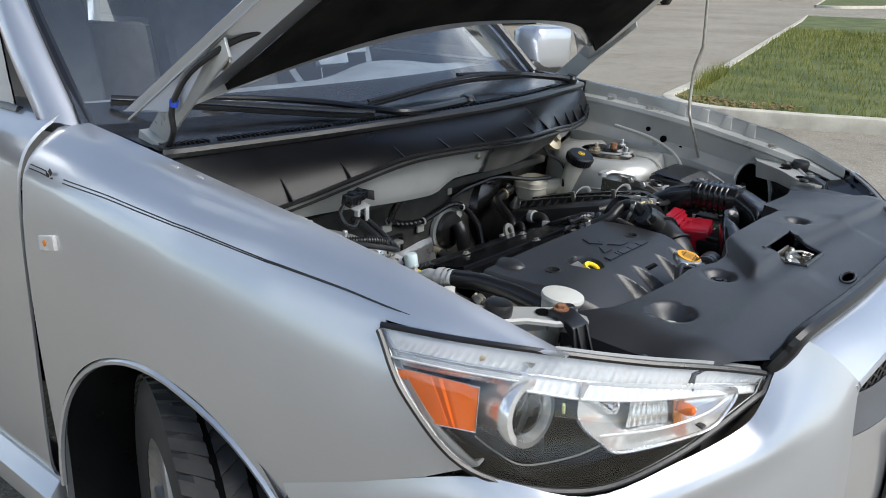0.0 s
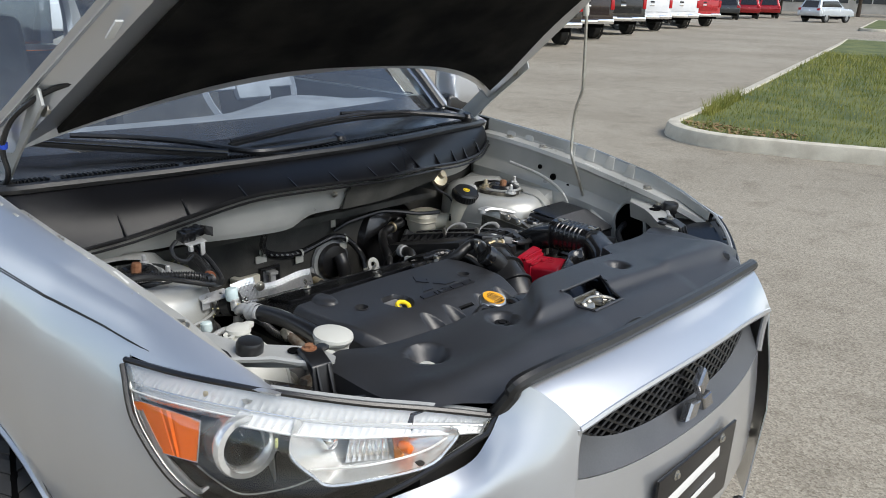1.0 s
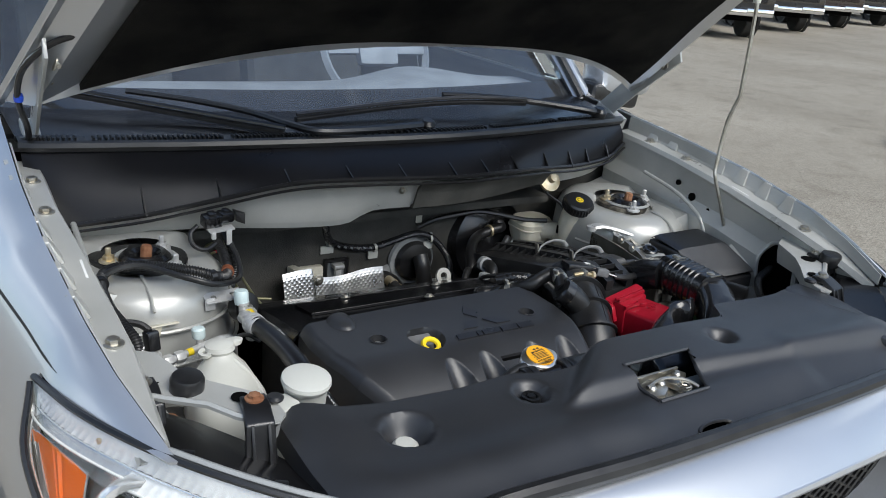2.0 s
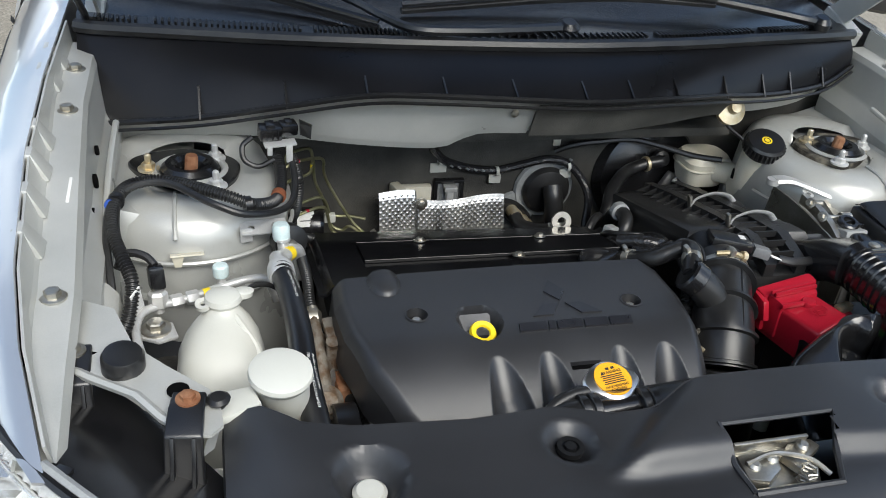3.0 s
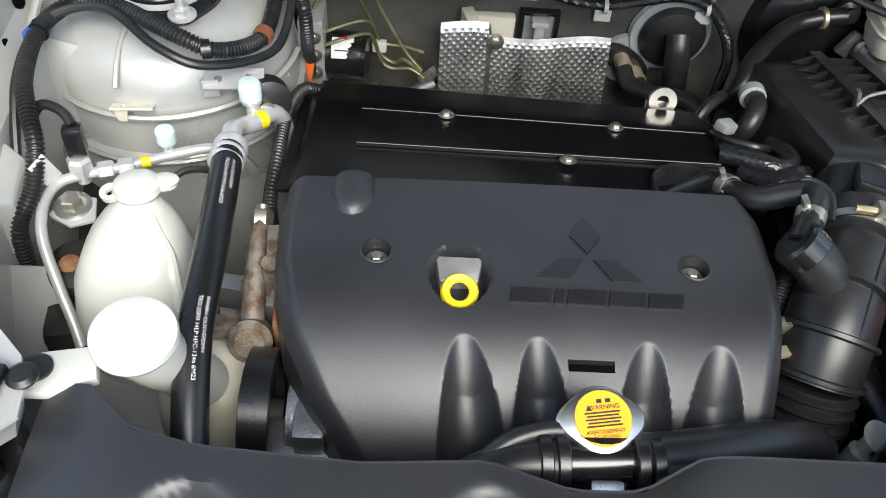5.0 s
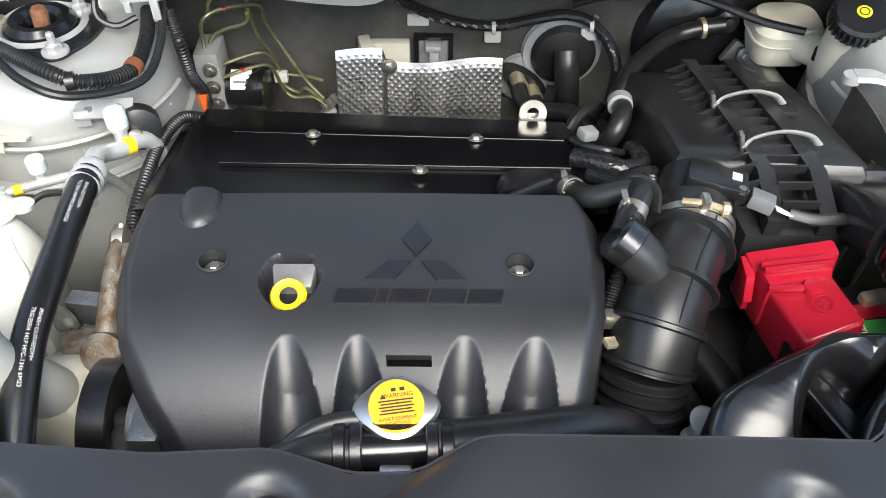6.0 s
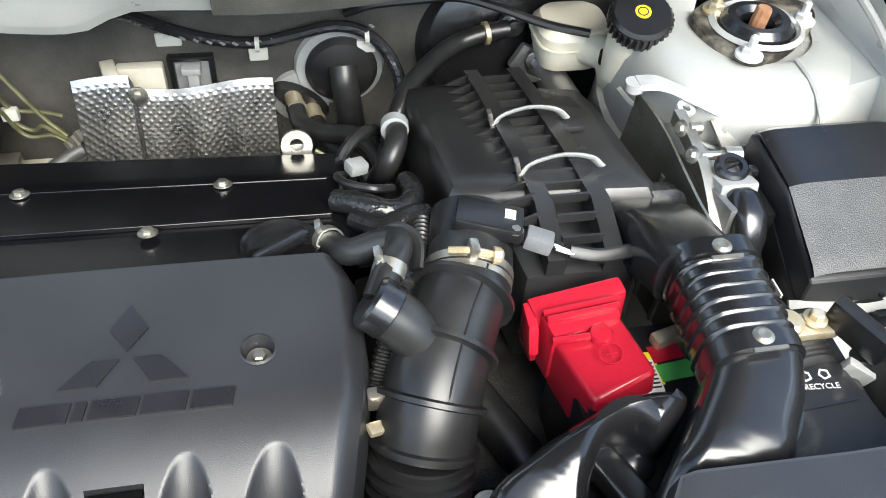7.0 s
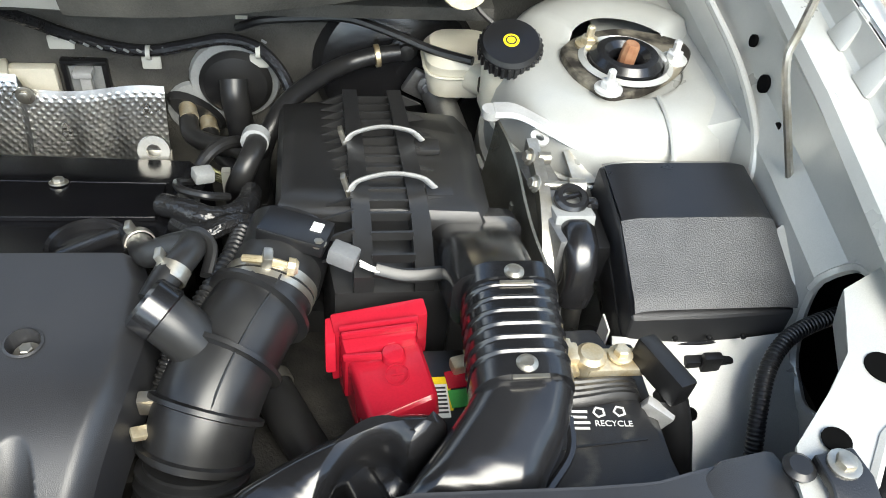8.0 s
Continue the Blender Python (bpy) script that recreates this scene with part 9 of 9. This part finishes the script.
# wiring heap behind the oil cap
wh2 = thing("engine_wiring", (0.10, -0.15, 0.8), "tangle of taped black wiring at the end of engine", "wiring")
TAPE = mat("shiny_tape", (0.015, 0.015, 0.016), 0.18, bump=0.9, bscale=140)
part("taped_trunk", tube([(0.070, -0.175, 0.862), (0.095, -0.195, 0.872), (0.120, -0.205, 0.870), (0.140, -0.19, 0.862), (0.150, -0.16, 0.85), (0.150, -0.12, 0.83)], 0.012, 12), TAPE, wh2)
part("taped_trunk", tube([(0.085, -0.20, 0.858), (0.11, -0.225, 0.868), (0.135, -0.215, 0.872), (0.155, -0.20, 0.86)], 0.010, 10), TAPE, wh2)
part("ribbed_branch", tube([(0.150, -0.215, 0.865), (0.140, -0.26, 0.868), (0.120, -0.31, 0.865), (0.100, -0.345, 0.85), (0.085, -0.38, 0.82)], 0.010, 10, rib=(0.006, 0.0018)), RUBBER, wh2)
part("coolant_pipe", tube([(0.125, -0.02, 0.70), (0.125, -0.05, 0.77), (0.135, -0.07, 0.81), (0.148, -0.05, 0.83), (0.152, -0.01, 0.82), (0.150, 0.02, 0.78)], 0.013, 14), RUBBER, wh2, "looped black coolant hose")
part("loop_clip", lathe([(0.0145, -0.008), (0.0165, -0.007), (0.0165, 0.007), (0.0145, 0.008)], (0.150, -0.022, 0.828), (0.1, 1, -0.1), 16), GREYP, wh2)
part("thin_hose", tube([(0.075, -0.05, 0.76), (0.085, -0.04, 0.80), (0.105, -0.02, 0.815), (0.13, 0.01, 0.80), (0.14, 0.04, 0.76)], 0.0075, 10), RUBBER, wh2)
part("wire_loop", tube([(0.085, -0.09, 0.82), (0.075, -0.12, 0.845), (0.085, -0.15, 0.86), (0.11, -0.165, 0.865), (0.13, -0.15, 0.85)], 0.0045, 8), RUBBER, wh2)
part("small_plug", box((0.098, -0.095, 0.835), (0.022, 0.018, 0.014), 0.003, (0, 10, 25)), GREYP, wh2)
for k in range(4):
    part("pipe_comb", tube([(0.06, 0.10 + 0.008 * k, 0.70 - 0.012 * k), (0.09, 0.085 + 0.008 * k, 0.69 - 0.012 * k), (0.13, 0.08 + 0.008 * k, 0.685 - 0.012 * k)], 0.003, 6), OLIVE, wh2)
part("comb_clip", box((0.098, 0.075, 0.680), (0.012, 0.012, 0.05), 0.002), WHITEP, wh2)
part("ignition_stub", join(box((0.085, -0.40, 0.845), (0.02, 0.012, 0.02), 0.003), box((0.092, -0.415, 0.825), (0.016, 0.014, 0.03), 0.003, (0, 20, 0))), STEEL, engine)
part("stub_end", box((0.082, -0.425, 0.84), (0.020, 0.012, 0.006), 0.002, (0, 15, 20)), BRASS, engine)
part("gearbox", box((0.22, -0.28, 0.58), (0.28, 0.30, 0.26), 0.03), GRIME, engine, "grimy gearbox housing")
# ---- parked vehicles and the far side of the lot ----
def car_paint(name, c, metal=0.3):
    return mat(name, c, 0.25, metal, vary=0.05, scale=2, bscale=600, coat=0.7)


BLACKC, MAROON, WHITEC, REDC = car_paint("black_car_paint", (0.012, 0.012, 0.014)), car_paint("maroon_car_paint", (0.018, 0.009, 0.009)), car_paint("white_car_paint", (0.75, 0.76, 0.77), 0.0), car_paint("red_car_paint", (0.42, 0.012, 0.018))
GREYC, SILVERC = car_paint("grey_car_paint", (0.06, 0.065, 0.07)), car_paint("pale_silver_car_paint", (0.60, 0.64, 0.68))
TAIL = mat("red_tail_lamp", (0.45, 0.01, 0.015), 0.2)


def wheels(v, track, base, r):
    for x in (-track, track):
        for y in (0, base):
            w = part("wheel", moved(lathe([(0.0, -0.11), (r * 0.6, -0.11), (r * 0.95, -0.12), (r, -0.09), (r, 0.09), (r * 0.95, 0.12), (r * 0.62, 0.115), (r * 0.60, 0.09), (0.0, 0.09)], (0, 0, 0), (1 if x > 0 else -1, 0, 0), 24), Matrix.Translation((x, y, r))), TYRE, v)
            part("rim", moved(lathe([(r * 0.58, 0.095), (r * 0.5, 0.10), (r * 0.12, 0.115), (0.001, 0.115)], (0, 0, 0), (1 if x > 0 else -1, 0, 0), 18), Matrix.Translation((x, y, r))), ALU, w)


def pickup(paint, label):
    """A crew-cab pickup seen from its tail; built about its rear axle, nose along +y."""
    v = thing("pickup_truck", (0, 0, 0), label, "truck", "pickups in a row")
    side = [(-1.15, 0.60), (-1.15, 1.35), (1.0, 1.38), (1.05, 1.42), (1.35, 1.88), (2.9, 1.90), (3.55, 1.42), (4.75, 1.30), (4.85, 1.0), (4.85, 0.55), (4.35, 0.5), (-0.6, 0.5)]
    bed = part("body", bevel(prism([(-1.15, 0.62), (-1.15, 1.36), (4.75, 1.36), (4.85, 0.95), (4.85, 0.55), (-1.15, 0.55)], -1.0, 1.0, "x"), 0.06, 3), paint, v)
    part("cab", bevel(loft([[V(x, y, z) for x, y, z in ((-0.95, 1.0, 1.30), (0.95, 1.0, 1.30), (0.95, 3.6, 1.30), (-0.95, 3.6, 1.30))], [V(x, y, z) for x, y, z in ((-0.78, 1.22, 1.88), (0.78, 1.22, 1.88), (0.78, 2.8, 1.90), (-0.78, 2.8, 1.90))]]), 0.08, 3), paint, v)
    part("rear_window", loft([[V(-0.72, 1.06, 1.42), V(0.72, 1.06, 1.42), V(0.72, 1.05, 1.40), V(-0.72, 1.05, 1.40)], [V(-0.66, 1.20, 1.80), V(0.66, 1.20, 1.80), V(0.66, 1.19, 1.80), V(-0.66, 1.19, 1.80)]]), GLOSS, v)
    for s in (-1, 1):
        part("side_window", prism([(1.30, 1.42), (1.42, 1.80), (2.72, 1.82), (3.15, 1.44)], s * 0.90 - 0.03, s * 0.90 + 0.03, "x", 0.02), GLOSS, v)
        part("tail_lamp", box((s * 0.93, -1.15, 1.16), (0.14, 0.05, 0.34), 0.02), TAIL, v)
        part("bumper_step", box((s * 0.62, -1.27, 0.62), (0.60, 0.20, 0.16), 0.03), CHROME, v)
        part("arch", moved(lathe([(0.45, -0.03), (0.50, -0.03), (0.50, 0.03), (0.45, 0.03), (0.45, -0.03)], (0, 0, 0), (1, 0, 0), 20, cap=False), Matrix.Translation((s * 0.99, 0, 0.45))), PLASTIC, v)
    part("bumper", box((0, -1.26, 0.60), (1.0, 0.18, 0.14), 0.03), CHROME, v)
    tg = part("tailgate", box((0, -1.16, 1.07), (1.62, 0.05, 0.50), 0.02), paint, v)
    part("gate_emblem", box((0.0, -1.19, 1.10), (0.22, 0.02, 0.07), 0.01), CHROME, tg)
    part("gate_handle", box((0.0, -1.19, 1.24), (0.20, 0.02, 0.07), 0.015), GLOSS, tg)
    part("bed_well", box((0, -0.05, 1.34), (1.7, 2.05, 0.06)), DARK, v)
    part("underbody", box((0, 1.8, 0.48), (1.5, 5.6, 0.16), 0.04), DARK, v)
    wheels(v, 0.86, 3.65, 0.40)
    return v


def suv(paint, label, name="parked_car", L=4.7, H=1.66, cat="car"):
    v = thing(name, (0, 0, 0), label, cat)
    k = L / 4.7
    prof = [(-0.95, 0.45), (-1.02, 0.75), (-0.95, 1.02), (3.1, 0.98), (3.55, 0.78), (3.6, 0.42)]
    part("body", bevel(prism([(y * k, z) for y, z in prof], -0.90, 0.90, "x"), 0.10, 3), paint, v)
    part("cabin", bevel(loft([[V(x, y * k, 0.98) for x, y in ((-0.84, -0.95), (0.84, -0.95), (0.84, 2.35), (-0.84, 2.35))], [V(x, y * k, H) for x, y in ((-0.62, -0.55), (0.62, -0.55), (0.62, 1.35), (-0.62, 1.35))]]), 0.08, 3), paint, v)
    for s in (-1, 1):
        part("side_window", prism([(-0.70 * k, 1.06), (-0.48 * k, 1.48), (1.25 * k, 1.52), (2.0 * k, 1.06)], s * 0.76 - 0.05, s * 0.76 + 0.05, "x", 0.02), GLOSS, v)
        part("tail_lamp", box((s * 0.74, -0.96 * k, 0.92), (0.22, 0.10, 0.16), 0.03), TAIL, v)
        part("roof_rail", tube([(s * 0.58, -0.4 * k, H + 0.03), (s * 0.58, 0.4, H + 0.06), (s * 0.58, 1.2 * k, H + 0.03)], 0.02, 6), GREYP, v)
    part("rear_window", loft([[V(-0.62, -0.90 * k, 1.05), V(0.62, -0.90 * k, 1.05), V(0.62, -0.93 * k, 1.05), V(-0.62, -0.93 * k, 1.05)], [V(-0.52, -0.60 * k, 1.52), V(0.52, -0.60 * k, 1.52), V(0.52, -0.64 * k, 1.52), V(-0.52, -0.64 * k, 1.52)]]), GLOSS, v)
    part("front_window", loft([[V(-0.70, 2.30 * k, 1.02), V(0.70, 2.30 * k, 1.02), V(0.70, 2.34 * k, 1.02), V(-0.70, 2.34 * k, 1.02)], [V(-0.56, 1.42 * k, 1.60), V(0.56, 1.42 * k, 1.60), V(0.56, 1.46 * k, 1.60), V(-0.56, 1.46 * k, 1.60)]]), GLOSS, v)
    part("underbody", box((0, 1.3 * k, 0.36), (1.5, 4.0 * k, 0.16), 0.04), DARK, v)
    wheels(v, 0.78, 2.65 * k, 0.34)
    return v


heading = math.degrees(math.atan2(-0.5, 0.87))
spots = [((15.6, 11.6), BLACKC), ((19.9, 13.3), BLACKC), ((24.2, 14.9), MAROON), ((28.6, 16.2), BLACKC), ((33.3, 17.6), WHITEC), ((37.7, 18.5), WHITEC), ((42.2, 19.5), REDC)]
names = {id(BLACKC): "black pickup truck parked tail outwards on the lot", id(MAROON): "dark brown pickup truck parked tail outwards on the lot", id(WHITEC): "white pickup truck parked tail outwards on the lot", id(REDC): "red pickup truck parked tail outwards on the lot"}
made = {}
for (x, y), paint in spots:
    m = pose(x - 0.75, y + 0.45, 0, 0, 0, heading)
    if id(paint) not in made:
        made[id(paint)] = pickup(paint, names[id(paint)])
        made[id(paint)].matrix_basis = m
    else:
        copy_thing(made[id(paint)], m)
for (x, y), paint, turn, label in (((59.0, 26.0), GREYC, -62, "dark grey crossover parked on the lot"), ((64.0, 26.6), REDC, -62, "red car parked on the far lot"), ((69.0, 27.0), REDC, -62, "red car parked on the far lot"), ((62.8, 20.9), SILVERC, -102, "pale silver estate car standing on the lot"), ((76, 24.5), WHITEC, -70, "white car parked on the far lot")):
    suv(paint, label).matrix_basis = pose(x, y, 0, 0, 0, turn)
# vehicles reflected in and seen past the windscreen
suv(REDC, "red car parked behind the open hood").matrix_basis = pose(-3.2, 22.5, 0, 0, 0, 95)
suv(WHITEC, "white car parked beyond the windscreen").matrix_basis = pose(5.8, 17.0, 0, 0, 0, 60)

# building, poles, trees, distance
WALL = mat("pale_render", (0.42, 0.41, 0.39), 0.9, scale=0.8, bscale=20)
GLASSF = mat("facade_glass", (0.05, 0.06, 0.07), 0.12, scale=1, bscale=20)
bld = thing("showroom_building", (118, 55, 0), "grey flat-roofed showroom with banded windows", "building")
bm = lambda c, s, b=0.02: moved(box(c, s, b), Matrix.Translation((118, 55, 0)) @ Matrix.Rotation(radians(28), 4, "Z"))
part("wall", bm((0, 0, 4.5), (12, 46, 9)), WALL, bld)
part("roof", bm((0, 0, 9.2), (12.8, 46.8, 0.5)), GREYP, bld)
for row in range(2):
    for k in range(9):
        w = part("window", bm((-6.02, -20 + 5 * k, 2.4 + 3.8 * row), (0.12, 4.0, 2.2)), GLASSF, bld)
        part("mullion", bm((-6.1, -20 + 5 * k, 2.4 + 3.8 * row), (0.1, 0.12, 2.2)), WHITEC, w)
sg = thing("pylon_sign", (98, 40, 0), "tall pylon sign with pale panel and dark foot", "sign")
sm = lambda c, s, b=0.02: moved(box(c, s, b), Matrix.Translation((98, 40, 0)) @ Matrix.Rotation(radians(25), 4, "Z"))
part("foot", sm((0, 0, 3.2), (1.0, 2.2, 6.4)), GLOSS, sg, "dark sign foot")
part("panel", sm((0, 1.0, 8.6), (0.8, 7.4, 4.4)), WHITEC, sg, "pale sign panel")
part("panel_bar", sm((-0.45, 2.2, 9.4), (0.06, 4.0, 0.9)), car_paint("blue_sign", (0.05, 0.15, 0.45), 0), sg)
part("panel_bar", sm((-0.45, 2.2, 7.6), (0.06, 4.6, 0.7)), REDC, sg)
for (x, y, h) in ((60, 37, 10), (66, 38.5, 10), (74, 40, 11), (80, 42, 10), (84, 40, 11), (52, 36, 9)):
    p = thing("lamp_post", (x, y, 0), "dark steel car park lamp post", "lamp post", "lamp posts")
    part("pole", tube([(x, y, 0), (x, y, h * 0.5), (x, y, h)], lambda t: 0.11 - 0.05 * t, 8, 1), GREYC, p)
    part("arm", tube([(x, y, h - 0.6), (x - 0.6, y - 0.4, h), (x - 1.4, y - 0.9, h - 0.1)], 0.05, 6), GREYC, p)
    part("lamp_head", box((x - 1.5, y - 1.0, h - 0.15), (0.7, 0.35, 0.18), 0.05), GREYC, p)
LEAF = mat("tree_leaves", (0.030, 0.065, 0.014), 0.6, scale=0.6, bscale=6, color2=(0.08, 0.13, 0.03))
BLOSSOM = mat("pale_leaves", (0.16, 0.20, 0.12), 0.6, scale=0.6, bscale=6, color2=(0.35, 0.38, 0.28))
BARK = mat("bark", (0.08, 0.06, 0.045), 0.9, scale=6, bscale=30, bump=0.6)


def tree(x, y, h, w, seed, leaf, label):
    r = random.Random(seed)
    t = thing("tree", (x, y, 0), label, "tree")
    part("trunk", join(tube([(x, y, 0), (x + 0.1, y, h * 0.3), (x + r.uniform(-0.3, 0.3), y, h * 0.75)], lambda k: 0.24 * (1 - 0.75 * k), 8),
                       *[tube([(x, y, h * r.uniform(0.25, 0.5)), (x + w * 0.25 * math.cos(a), y + w * 0.25 * math.sin(a), h * 0.6), (x + w * 0.38 * math.cos(a), y + w * 0.38 * math.sin(a), h * 0.75)], lambda k: 0.10 * (1 - 0.7 * k), 6, 4) for a in (0.4, 1.7, 3.0, 4.2, 5.4)]), BARK, t)
    verts, faces = [], []
    clumps = [V(x + r.gauss(0, 0.30) * w, y + r.gauss(0, 0.30) * w, h * r.uniform(0.30, 1.0)) for _ in range(70)]
    for c in clumps:
        k = math.sqrt(max(0.1, 1 - abs((c.z / h - 0.6) / 0.5) ** 2))
        c.x, c.y = x + (c.x - x) * k, y + (c.y - y) * k
        for _ in range(90):
            p = c + V(r.gauss(0, 1), r.gauss(0, 1), r.gauss(0, 0.8)) * w * 0.075
            q = Euler((r.uniform(0, 6), r.uniform(0, 6), r.uniform(0, 6))).to_matrix()
            i = len(verts)
            verts.extend([p + q @ V(-0.14, 0, 0), p + q @ V(0, 0.08, 0.02), p + q @ V(0.14, 0, 0), p + q @ V(0, -0.08, 0.02)])
            faces.append((i, i + 1, i + 2, i + 3))
    me = bpy.data.meshes.new("crown")
    me.from_pydata(verts, [], faces)
    me.materials.append(leaf)
    o = new("crown", me)
    o.parent, o.matrix_parent_inverse = t, Matrix.Translation((-x, -y, 0))


tree(88, 29.5, 9, 8, 1, LEAF, "broad green tree behind the lot")
tree(94, 27.5, 10, 9, 2, LEAF, "broad green tree behind the lot")
tree(101, 25, 9, 9, 3, LEAF, "broad green tree behind the lot")
tree(92, 35, 8, 6, 4, BLOSSOM, "pale thin-leaved tree beside the building")
tree(108, 22, 10, 10, 5, LEAF, "broad green tree behind the lot")


def far_woods():
    """A low uneven belt of woods on the horizon."""
    r = random.Random(11)
    verts, faces = [], []
    for _ in range(9000):
        a = r.uniform(-0.5, 3.6)
        d = r.uniform(150, 190)
        h = 5 + 3 * math.sin(a * 13) + 2 * math.sin(a * 31) + r.gauss(0, 0.8)
        p = V(d * math.cos(a), d * math.sin(a), max(0.3, h * r.random() ** 0.6))
        q = Euler((r.uniform(0, 6), r.uniform(0, 6), r.uniform(0, 6))).to_matrix()
        i = len(verts)
        verts.extend([p + q @ V(-1.1, 0, 0), p + q @ V(0, 0.8, 0.1), p + q @ V(1.1, 0, 0), p + q @ V(0, -0.8, 0.1)])
        faces.append((i, i + 1, i + 2, i + 3))
    me = bpy.data.meshes.new("far_woods")
    me.from_pydata(verts, [], faces)
    me.materials.append(LEAF)
    tagged(new("far_woods", me), "dark green belt of distant trees on the horizon", "woods", kind="stuff")


far_woods()
